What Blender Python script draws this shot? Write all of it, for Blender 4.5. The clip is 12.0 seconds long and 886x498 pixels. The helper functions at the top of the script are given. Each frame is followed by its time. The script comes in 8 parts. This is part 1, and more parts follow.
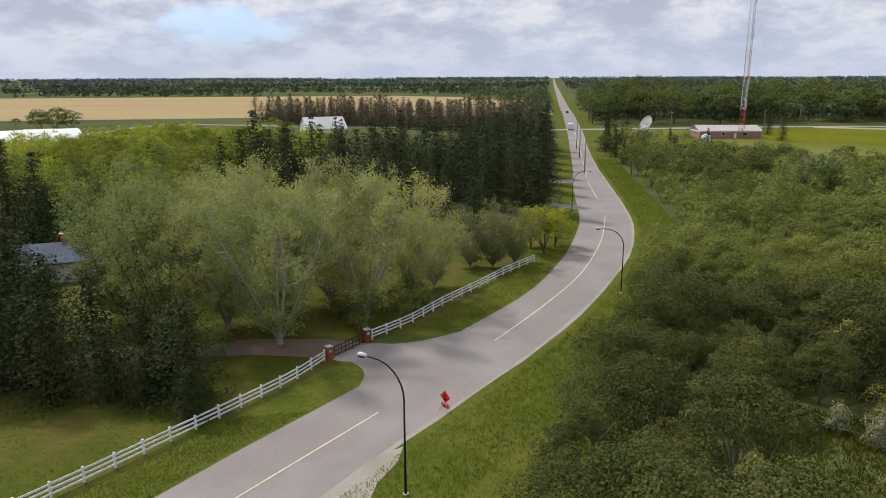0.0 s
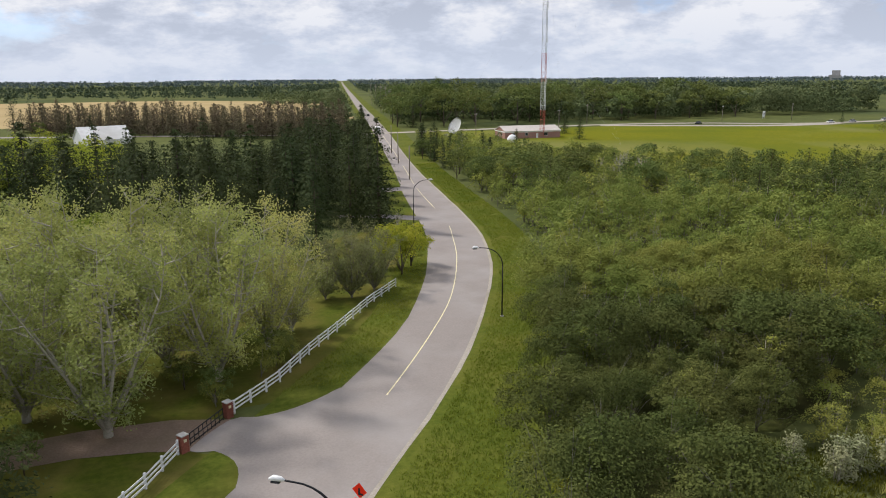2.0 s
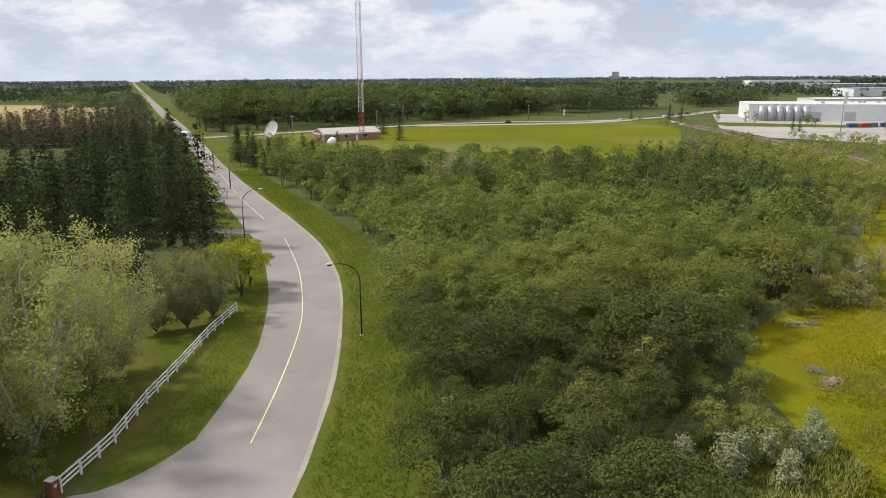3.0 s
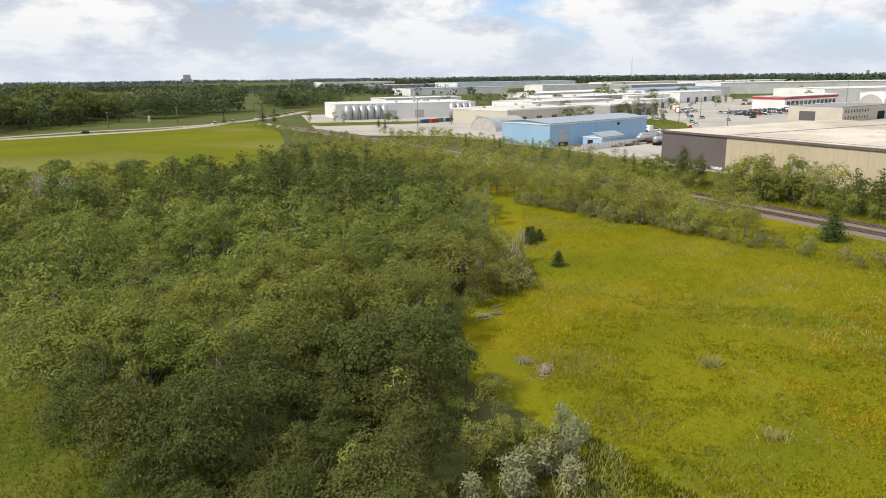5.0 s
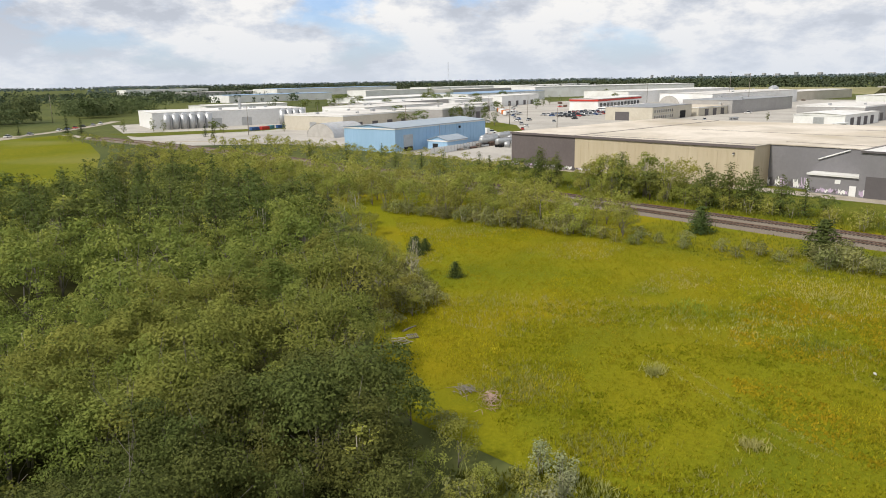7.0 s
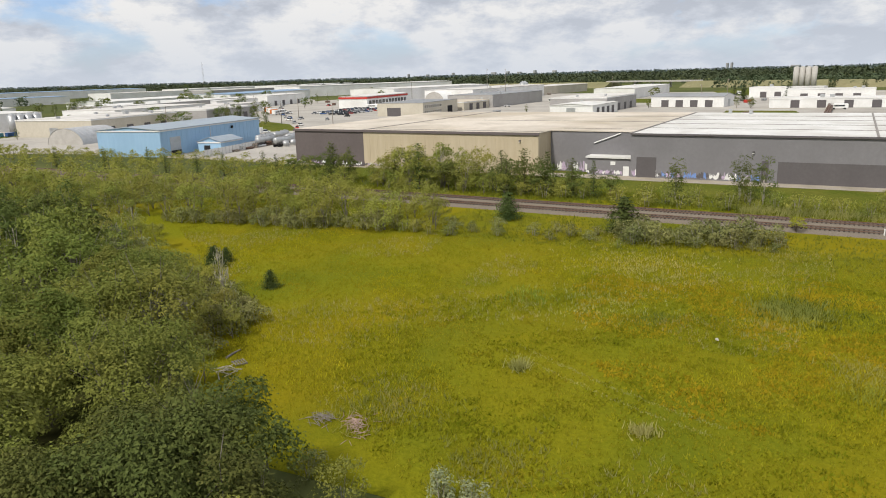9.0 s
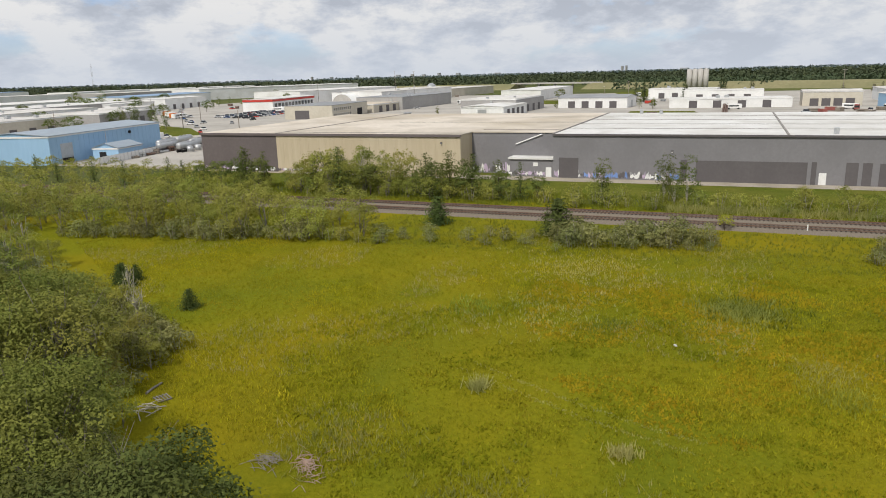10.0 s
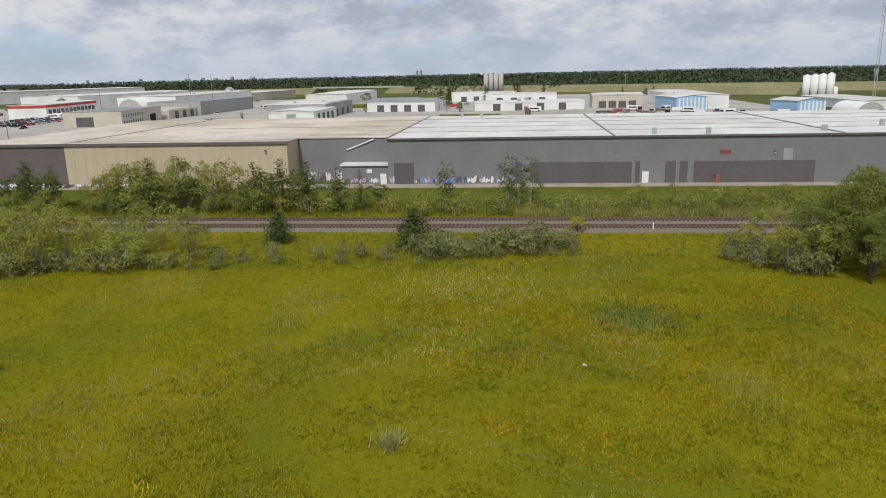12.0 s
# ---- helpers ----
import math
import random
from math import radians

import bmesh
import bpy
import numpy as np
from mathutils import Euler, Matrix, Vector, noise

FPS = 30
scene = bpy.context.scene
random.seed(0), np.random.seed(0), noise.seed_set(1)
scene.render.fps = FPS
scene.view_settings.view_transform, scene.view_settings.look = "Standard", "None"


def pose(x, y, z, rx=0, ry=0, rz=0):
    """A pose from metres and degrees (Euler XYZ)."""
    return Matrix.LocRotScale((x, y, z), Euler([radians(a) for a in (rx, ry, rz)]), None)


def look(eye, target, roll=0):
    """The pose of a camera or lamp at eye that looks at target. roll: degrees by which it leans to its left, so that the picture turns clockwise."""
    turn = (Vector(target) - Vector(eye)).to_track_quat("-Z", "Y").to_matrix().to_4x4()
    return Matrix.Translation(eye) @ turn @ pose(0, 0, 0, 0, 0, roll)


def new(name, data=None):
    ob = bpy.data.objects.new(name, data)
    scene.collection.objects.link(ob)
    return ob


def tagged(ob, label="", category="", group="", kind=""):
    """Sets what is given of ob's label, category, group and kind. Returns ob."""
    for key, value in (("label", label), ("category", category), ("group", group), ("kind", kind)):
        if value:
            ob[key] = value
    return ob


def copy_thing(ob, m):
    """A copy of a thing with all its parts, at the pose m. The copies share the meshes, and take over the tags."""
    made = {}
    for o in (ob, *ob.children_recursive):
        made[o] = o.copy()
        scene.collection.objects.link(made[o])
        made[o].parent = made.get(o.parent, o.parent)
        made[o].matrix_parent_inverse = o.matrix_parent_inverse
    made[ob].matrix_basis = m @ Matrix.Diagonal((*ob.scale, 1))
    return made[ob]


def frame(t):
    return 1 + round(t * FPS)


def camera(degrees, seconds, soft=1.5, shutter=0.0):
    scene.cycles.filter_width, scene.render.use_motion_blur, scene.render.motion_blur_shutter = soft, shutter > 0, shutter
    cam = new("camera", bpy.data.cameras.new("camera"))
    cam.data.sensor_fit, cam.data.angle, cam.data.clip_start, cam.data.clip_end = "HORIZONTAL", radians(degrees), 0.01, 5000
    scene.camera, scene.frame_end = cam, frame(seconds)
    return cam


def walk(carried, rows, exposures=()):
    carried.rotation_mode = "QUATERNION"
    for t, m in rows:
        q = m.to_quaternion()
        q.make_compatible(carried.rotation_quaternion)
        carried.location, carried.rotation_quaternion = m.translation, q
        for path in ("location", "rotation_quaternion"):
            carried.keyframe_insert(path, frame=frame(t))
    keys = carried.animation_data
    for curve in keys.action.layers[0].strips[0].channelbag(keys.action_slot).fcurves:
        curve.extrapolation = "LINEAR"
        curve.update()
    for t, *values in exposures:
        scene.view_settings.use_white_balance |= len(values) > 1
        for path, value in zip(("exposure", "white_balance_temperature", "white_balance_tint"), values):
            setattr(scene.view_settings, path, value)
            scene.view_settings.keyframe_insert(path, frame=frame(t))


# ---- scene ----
cam = camera(63.8, 12.0, soft=0.95)
PATH = [
    (0, (-0.401, 0.749, 26.849), (-0.312, 2.69, 26.372), -0.2),
    (0.5, (-2.279, 4.158, 26.792), (-2.036, 6.085, 26.316), -0.3),
    (1, (-3.719, 7.434, 26.799), (-3.36, 9.344, 26.326), -0.4),
    (1.5, (-4.976, 10.836, 26.931), (-4.51, 12.723, 26.458), -0.3),
    (2, (-5.972, 14.272, 26.915), (-5.333, 16.108, 26.442), -0.4),
    (2.5, (-6.795, 17.885, 26.821), (-5.913, 19.617, 26.349), -0.3),
    (3, (-7.321, 21.077, 27.001), (-6.227, 22.683, 26.527), -0.4),
    (3.5, (-7.779, 24.114, 27.138), (-6.47, 25.55, 26.663), -0.3),
    (5.5, (-4.325, 37.959, 26.705), (-2.466, 38.522, 26.228), -0.9),
    (6, (-3.027, 40.81, 26.587), (-1.13, 41.229, 26.112), -1.0),
    (6.5, (-1.594, 43.495, 26.315), (0.319, 43.84, 25.844), -0.9),
    (8.5, (5.268, 49.822, 25.055), (7.21, 49.759, 24.582), -1.7),
    (9, (7.71, 51.525, 24.264), (9.624, 51.2, 23.784), -1.6),
    (9.5, (10.533, 52.747, 23.918), (12.422, 52.297, 23.438), -1.6),
    (10, (13.344, 53.582, 23.877), (15.199, 53.01, 23.397), -1.6),
    (10.5, (16.267, 54.199, 23.865), (18.081, 53.508, 23.385), -1.5),
    (11, (19.024, 54.711, 23.541), (20.752, 53.829, 23.056), -1.5),
    (11.5, (21.923, 54.827, 23.458), (23.628, 53.899, 22.975), -1.4),
    (12, (24.262, 55.942, 23.494), (25.889, 54.883, 23.012), -1.3),
]
walk(cam, [(t, look(eye, target, roll)) for t, eye, target, roll in PATH], [(0.0, -0.33, 6150, 14), (2.5, -0.15, 6250, 12), (5.5, -0.04, 6600, 10), (7.5, -0.15, 6600, 10), (9.5, -0.28, 6550, 10), (12.0, -0.54, 6250, 10)])

# ---- world and sun ----
SUN_EL, SUN_AZ = radians(50), radians(318)
world = bpy.data.worlds.new("sky")
scene.world = world
world.use_nodes = True
wt = world.node_tree
wt.nodes.clear()


def wn(kind, **values):
    n = wt.nodes.new(kind)
    for key, value in values.items():
        n.inputs[key].default_value = value
    return n


w_out = wn("ShaderNodeOutputWorld")
w_bg = wn("ShaderNodeBackground", Strength=1.0)
w_sky = wn("ShaderNodeTexSky")
w_sky.sky_type = "NISHITA"
w_sky.sun_disc = False
w_sky.sun_elevation, w_sky.sun_rotation = SUN_EL, SUN_AZ
w_dim = wn("ShaderNodeVectorMath")
w_dim.operation = "MULTIPLY"
w_dim.inputs[1].default_value = (0.11, 0.14, 0.20)
w_co = wn("ShaderNodeTexCoord")
w_sep = wn("ShaderNodeSeparateXYZ")
w_lift = wn("ShaderNodeMath")
w_lift.operation = "MAXIMUM"
w_lift.inputs[1].default_value = 0.0
w_add = wn("ShaderNodeMath")
w_add.operation = "ADD"
w_add.inputs[1].default_value = 0.42
w_inv = wn("ShaderNodeMath")
w_inv.operation = "DIVIDE"
w_inv.inputs[0].default_value = 1.0
w_map = wn("ShaderNodeVectorMath")
w_map.operation = "SCALE"
w_n1 = wn("ShaderNodeTexNoise", Scale=2.2, Detail=6.0, Roughness=0.55, Distortion=0.0)
w_n2 = wn("ShaderNodeTexNoise", Scale=4.2, Detail=12.0, Roughness=0.62, Distortion=0.0)
w_r1 = wn("ShaderNodeValToRGB")
w_r1.color_ramp.elements[0].position, w_r1.color_ramp.elements[1].position = 0.34, 0.42
w_r1.color_ramp.elements[0].color = (0.25, 0.25, 0.25, 1)
w_r2 = wn("ShaderNodeValToRGB")
w_r2.color_ramp.elements[0].position, w_r2.color_ramp.elements[1].position = 0.40, 0.58
w_r2.color_ramp.elements[0].color, w_r2.color_ramp.elements[1].color = (0.58, 0.625, 0.71, 1), (1.0, 1.0, 1.0, 1)
w_r2.color_ramp.elements.new(0.47).color = (0.70, 0.745, 0.83, 1)
w_mix = wn("ShaderNodeMix")
w_mix.data_type = "RGBA"
w_low = wn("ShaderNodeMapRange")
for key, value in (("From Min", 0.0), ("From Max", 0.09), ("To Min", 0.7), ("To Max", 0.0)):
    w_low.inputs[key].default_value = value
w_haze = wn("ShaderNodeMix")
w_haze.data_type = "RGBA"
w_haze.inputs["B"].default_value = (0.72, 0.79, 0.90, 1)
for a, b in (
    (w_co.outputs["Generated"], w_sep.inputs[0]), (w_co.outputs["Generated"], w_map.inputs[0]),
    (w_sep.outputs["Z"], w_lift.inputs[0]), (w_lift.outputs[0], w_add.inputs[0]), (w_add.outputs[0], w_inv.inputs[1]), (w_inv.outputs[0], w_map.inputs["Scale"]),
    (w_map.outputs[0], w_n1.inputs["Vector"]), (w_map.outputs[0], w_n2.inputs["Vector"]),
    (w_n1.outputs[0], w_r1.inputs[0]), (w_n2.outputs[0], w_r2.inputs[0]), (w_sky.outputs[0], w_dim.inputs[0]),
    (w_r1.outputs[0], w_mix.inputs["Factor"]), (w_dim.outputs[0], w_mix.inputs["A"]), (w_r2.outputs[0], w_mix.inputs["B"]),
    (w_sep.outputs["Z"], w_low.inputs["Value"]), (w_low.outputs[0], w_haze.inputs["Factor"]),
    (w_mix.outputs["Result"], w_haze.inputs["A"]), (w_haze.outputs["Result"], w_bg.inputs["Color"]), (w_bg.outputs[0], w_out.inputs["Surface"]),
):
    wt.links.new(a, b)

sun = new("sun", bpy.data.lights.new("sun", "SUN"))
sun.data.energy, sun.data.angle, sun.data.color = 4.0, radians(6), (1.0, 0.95, 0.86)
sun.matrix_world = pose(0, 0, 100, 0, 0, 0) @ Matrix.Rotation(-SUN_AZ, 4, "Z") @ Matrix.Rotation(-(math.pi / 2 - SUN_EL), 4, "X")
scene.view_settings.exposure = 0.0


# ---- materials ----
def nodes(name):
    m = bpy.data.materials.new(name)
    m.use_nodes = True
    t = m.node_tree
    bsdf = t.nodes["Principled BSDF"]
    bsdf.inputs["Specular IOR Level"].default_value = 0.15
    return m, t, bsdf


def rgb(c):
    return (c[0], c[1], c[2], 1)


def surface(name, a, b, fine=3.0, coarse=0.15, stain=None, amount=0.5, rough=0.85, bump=0.3, depth=0.02, metal=0.0, vary=0.0, stretch=(1, 1, 1), patch=None, gloss=0.15):
    """Two colours by a fine noise, a stain colour by a coarse one, and relief; metres, in world space."""
    m, t, p = nodes(name)
    L, N = t.links.new, t.nodes.new
    geo = N("ShaderNodeNewGeometry")
    mp = N("ShaderNodeMapping")
    mp.inputs["Scale"].default_value = stretch
    L(geo.outputs["Position"], mp.inputs["Vector"])
    n1, n2 = N("ShaderNodeTexNoise"), N("ShaderNodeTexNoise")
    n1.inputs["Scale"].default_value, n1.inputs["Detail"].default_value, n1.inputs["Roughness"].default_value = fine, 6, 0.65
    n2.inputs["Scale"].default_value, n2.inputs["Detail"].default_value, n2.inputs["Roughness"].default_value = coarse, 5, 0.6
    L(mp.outputs[0], n1.inputs["Vector"])
    L(mp.outputs[0], n2.inputs["Vector"])
    r1 = N("ShaderNodeValToRGB")
    r1.color_ramp.elements[0].position, r1.color_ramp.elements[1].position = 0.3, 0.7
    r1.color_ramp.elements[0].color, r1.color_ramp.elements[1].color = rgb(a), rgb(b)
    L(n1.outputs[0], r1.inputs[0])
    r2 = N("ShaderNodeValToRGB")
    r2.color_ramp.elements[0].position, r2.color_ramp.elements[1].position = 0.42, 0.68
    r2.color_ramp.elements[1].color = (amount, amount, amount, 1)
    L(n2.outputs[0], r2.inputs[0])
    mx = N("ShaderNodeMix")
    mx.data_type = "RGBA"
    mx.inputs["B"].default_value = rgb(stain or [0.6 * v for v in a])
    L(r2.outputs[0], mx.inputs["Factor"])
    L(r1.outputs[0], mx.inputs["A"])
    out = mx.outputs["Result"]
    if patch:
        n3, r3, m3 = N("ShaderNodeTexNoise"), N("ShaderNodeValToRGB"), N("ShaderNodeMix")
        n3.inputs["Scale"].default_value, n3.inputs["Detail"].default_value, n3.inputs["Distortion"].default_value = patch[1], 6, 0.6
        r3.color_ramp.elements[0].position, r3.color_ramp.elements[1].position = 0.47, 0.68
        r3.color_ramp.elements[1].color = (patch[2], patch[2], patch[2], 1)
        m3.data_type = "RGBA"
        m3.inputs["B"].default_value = rgb(patch[0])
        L(mp.outputs[0], n3.inputs["Vector"])
        L(n3.outputs[0], r3.inputs[0])
        L(r3.outputs[0], m3.inputs["Factor"])
        L(out, m3.inputs["A"])
        out = m3.outputs["Result"]
    if vary:
        info, hs, mr = N("ShaderNodeObjectInfo"), N("ShaderNodeHueSaturation"), N("ShaderNodeMapRange")
        mr.inputs["To Min"].default_value, mr.inputs["To Max"].default_value = 1 - vary, 1 + vary
        L(info.outputs["Random"], mr.inputs["Value"])
        L(mr.outputs[0], hs.inputs["Value"])
        L(out, hs.inputs["Color"])
        out = hs.outputs[0]
    L(out, p.inputs["Base Color"])
    p.inputs["Roughness"].default_value, p.inputs["Metallic"].default_value, p.inputs["Specular IOR Level"].default_value = rough, metal, gloss
    bp = N("ShaderNodeBump")
    bp.inputs["Strength"].default_value, bp.inputs["Distance"].default_value = bump, depth
    L(n1.outputs[0], bp.inputs["Height"])
    L(bp.outputs[0], p.inputs["Normal"])
    return m


def leafy(name, colours, through_light=0.42, vary=0.16, rough=0.6):
    """Leaves: a colour for each leaf, shifted from tree to tree, and some light let through."""
    m, t, p = nodes(name)
    mean = [sum(c[i] for c in colours) / len(colours) for i in range(3)]
    colours = [[mean[i] + 0.55 * (c[i] - mean[i]) for i in range(3)] for c in colours]
    L, N = t.links.new, t.nodes.new
    geo, info = N("ShaderNodeNewGeometry"), N("ShaderNodeObjectInfo")
    ramp = N("ShaderNodeValToRGB")
    e = ramp.color_ramp.elements
    e[0].color, e[1].color = rgb(colours[0]), rgb(colours[-1])
    for n, c in enumerate(colours[1:-1]):
        e.new((n + 1) / (len(colours) - 1)).color = rgb(c)
    L(geo.outputs["Random Per Island"], ramp.inputs[0])
    hs, mr, mh = N("ShaderNodeHueSaturation"), N("ShaderNodeMapRange"), N("ShaderNodeMapRange")
    mr.inputs["To Min"].default_value, mr.inputs["To Max"].default_value = 1 - vary, 1 + vary
    mh.inputs["To Min"].default_value, mh.inputs["To Max"].default_value = 0.485, 0.515
    wob, fr = N("ShaderNodeMath"), N("ShaderNodeMath")
    wob.operation, fr.operation = "MULTIPLY", "FRACT"
    wob.inputs[1].default_value = 7.31
    L(info.outputs["Random"], mr.inputs["Value"])
    L(info.outputs["Random"], wob.inputs[0])
    L(wob.outputs[0], fr.inputs[0])
    L(fr.outputs[0], mh.inputs["Value"])
    L(mr.outputs[0], hs.inputs["Value"])
    L(mh.outputs[0], hs.inputs["Hue"])
    L(ramp.outputs[0], hs.inputs["Color"])
    spot, sr, tone = N("ShaderNodeTexNoise"), N("ShaderNodeMapRange"), N("ShaderNodeHueSaturation")
    spot.inputs["Scale"].default_value, spot.inputs["Detail"].default_value = 0.16, 3
    sr.inputs["From Min"].default_value, sr.inputs["From Max"].default_value = 0.3, 0.7
    sr.inputs["To Min"].default_value, sr.inputs["To Max"].default_value = 1 - vary, 1 + vary
    sh = N("ShaderNodeMapRange")
    sh.inputs["From Min"].default_value, sh.inputs["From Max"].default_value = 0.3, 0.7
    sh.inputs["To Min"].default_value, sh.inputs["To Max"].default_value = 0.515, 0.485
    L(geo.outputs["Position"], spot.inputs["Vector"])
    L(spot.outputs[0], sr.inputs["Value"])
    L(spot.outputs[0], sh.inputs["Value"])
    L(sr.outputs[0], tone.inputs["Value"])
    L(sh.outputs[0], tone.inputs["Hue"])
    L(hs.outputs[0], tone.inputs["Color"])
    hs = tone
    L(hs.outputs[0], p.inputs["Base Color"])
    p.inputs["Roughness"].default_value, p.inputs["Specular IOR Level"].default_value = rough, 0.03
    tr, ms = N("ShaderNodeBsdfTranslucent"), N("ShaderNodeMixShader")
    ms.inputs[0].default_value = through_light
    L(hs.outputs[0], tr.inputs["Color"])
    L(p.outputs[0], ms.inputs[1])
    L(tr.outputs[0], ms.inputs[2])
    L(ms.outputs[0], t.nodes["Material Output"].inputs["Surface"])
    return m


M_GROUND = surface("open_country", (0.075, 0.088, 0.028), (0.130, 0.138, 0.045), 0.25, 0.008, (0.055, 0.072, 0.028), 0.9, bump=0.2, gloss=0.02)
M_MEADOW = surface("meadow_grass", (0.122, 0.132, 0.006), (0.200, 0.195, 0.010), 2.6, 0.03, (0.245, 0.182, 0.007), 0.7, bump=0.8, depth=0.2, patch=((0.090, 0.118, 0.009), 0.05, 0.6), gloss=0.02)
M_VERGE = surface("verge_grass", (0.058, 0.080, 0.010), (0.115, 0.132, 0.020), 1.8, 0.12, (0.165, 0.150, 0.032), 0.6, bump=0.7, depth=0.12, gloss=0.02)
M_LAWN = surface("lawn_grass", (0.052, 0.070, 0.009), (0.092, 0.108, 0.014), 1.8, 0.1, (0.135, 0.110, 0.028), 0.8, bump=0.5, depth=0.1, patch=((0.165, 0.130, 0.040), 0.16, 0.55), gloss=0.02)
M_FIELD = surface("yellow_green_field", (0.120, 0.128, 0.006), (0.170, 0.165, 0.010), 0.5, 0.018, (0.100, 0.122, 0.010), 0.85, bump=0.3, depth=0.1, patch=((0.20, 0.19, 0.07), 0.012, 0.6), gloss=0.02)
M_WHEAT = surface("ripe_grain", (0.34, 0.255, 0.125), (0.43, 0.325, 0.165), 0.3, 0.01, (0.30, 0.235, 0.105), 0.7, bump=0.2, stretch=(0.25, 2.0, 1), gloss=0.02)
# litter and undergrowth, with the shade below the crowns put into the colour
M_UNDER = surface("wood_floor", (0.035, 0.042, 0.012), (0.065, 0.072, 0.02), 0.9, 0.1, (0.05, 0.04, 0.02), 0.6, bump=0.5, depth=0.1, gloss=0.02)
M_ROAD = surface("worn_asphalt", (0.25, 0.217, 0.196), (0.30, 0.263, 0.238), 5.0, 0.09, (0.33, 0.30, 0.28), 0.8, rough=0.9, bump=0.15, depth=0.01, patch=((0.215, 0.192, 0.176), 0.22, 0.3), gloss=0.08)
M_GRAVEL = surface("pale_gravel", (0.30, 0.262, 0.212), (0.44, 0.392, 0.33), 7.0, 0.2, (0.24, 0.215, 0.16), 0.6, bump=0.5, depth=0.03)
M_DRIVE = surface("pinkish_gravel", (0.175, 0.120, 0.088), (0.265, 0.190, 0.145), 6.0, 0.3, (0.13, 0.105, 0.06), 0.5, bump=0.5, depth=0.03)
M_YARD = surface("yard_dust", (0.36, 0.335, 0.30), (0.47, 0.44, 0.395), 1.0, 0.035, (0.28, 0.265, 0.235), 0.8, bump=0.2)
M_BALLAST = surface("railway_ballast", (0.120, 0.098, 0.074), (0.230, 0.196, 0.155), 9.0, 0.3, (0.18, 0.152, 0.122), 0.6, bump=0.8, depth=0.05)
M_YELLOW = surface("road_paint", (0.66, 0.58, 0.32), (0.78, 0.71, 0.46), 6.0, 0.8, (0.45, 0.41, 0.31), 0.5)
M_WHITE = surface("white_paint", (0.70, 0.70, 0.69), (0.80, 0.80, 0.79), 4.0, 0.7, (0.60, 0.59, 0.56), 0.4, rough=0.6, bump=0.1)
M_BLACK = surface("black_metal", (0.012, 0.012, 0.013), (0.022, 0.022, 0.024), 5.0, 0.5, (0.03, 0.03, 0.03), 0.4, rough=0.45)
M_STEEL = surface("galvanised_steel", (0.42, 0.43, 0.44), (0.55, 0.56, 0.57), 3.0, 0.5, (0.36, 0.36, 0.35), 0.5, rough=0.45, metal=0.6)
M_RUST = surface("rusty_rail", (0.10, 0.06, 0.045), (0.19, 0.12, 0.09), 8.0, 0.6, (0.22, 0.19, 0.17), 0.4, rough=0.7)
M_SLEEPER = surface("creosoted_timber", (0.040, 0.030, 0.024), (0.080, 0.062, 0.050), 6.0, 0.6, (0.10, 0.083, 0.066), 0.5, vary=0.25)
M_BRICK = surface("red_brick", (0.23, 0.075, 0.05), (0.33, 0.125, 0.085), 7.0, 0.9, (0.16, 0.06, 0.045), 0.5, vary=0.25)
M_CONC = surface("concrete", (0.40, 0.385, 0.36), (0.52, 0.50, 0.47), 4.0, 0.4, (0.32, 0.30, 0.27), 0.5)
M_ORANGE = surface("orange_sign_sheet", (0.95, 0.06, 0.014), (1.0, 0.085, 0.02), 6.0, 0.8, (0.85, 0.05, 0.012), 0.4, rough=0.4)
M_BARK = surface("brown_bark", (0.075, 0.055, 0.04), (0.15, 0.12, 0.095), 6.0, 0.8, (0.06, 0.055, 0.04), 0.5, bump=0.6)
M_TWIG = surface("grey_twig_bark", (0.15, 0.13, 0.11), (0.27, 0.245, 0.21), 6.0, 0.8, (0.11, 0.10, 0.08), 0.5, bump=0.4)
M_PALEBARK = surface("pale_poplar_bark", (0.30, 0.275, 0.22), (0.48, 0.45, 0.37), 5.0, 0.8, (0.19, 0.17, 0.12), 0.5, bump=0.5)
M_GREYWALL = surface("grey_painted_wall", (0.195, 0.190, 0.200), (0.222, 0.217, 0.227), 1.5, 0.1, (0.170, 0.165, 0.173), 0.6, rough=0.75, bump=0.1)
M_GREYDARK = surface("dark_grey_patch", (0.115, 0.105, 0.108), (0.132, 0.122, 0.125), 1.5, 0.2, (0.10, 0.092, 0.095), 0.5, rough=0.75, bump=0.1)
M_BROWNWALL = surface("brown_painted_wall", (0.135, 0.114, 0.114), (0.155, 0.132, 0.131), 1.5, 0.15, (0.118, 0.10, 0.098), 0.5, rough=0.8, bump=0.1)
M_TANWALL = surface("tan_ribbed_steel", (0.48, 0.405, 0.29), (0.54, 0.465, 0.34), 1.2, 0.12, (0.43, 0.35, 0.235), 0.6, rough=0.6, bump=0.1, stretch=(1, 1, 0.15))
M_ROOFTAN = surface("tan_dusty_roof", (0.56, 0.50, 0.425), (0.66, 0.60, 0.52), 0.7, 0.035, (0.42, 0.355, 0.26), 0.9, bump=0.1, patch=((0.34, 0.30, 0.24), 0.05, 0.6))
M_ROOFWHITE = surface("white_membrane_roof", (0.60, 0.595, 0.58), (0.72, 0.715, 0.70), 0.6, 0.04, (0.50, 0.485, 0.45), 0.8, bump=0.1, patch=((0.42, 0.40, 0.36), 0.09, 0.5))
M_SEAM = surface("roof_seam", (0.24, 0.225, 0.21), (0.31, 0.29, 0.27), 2.0, 0.2)
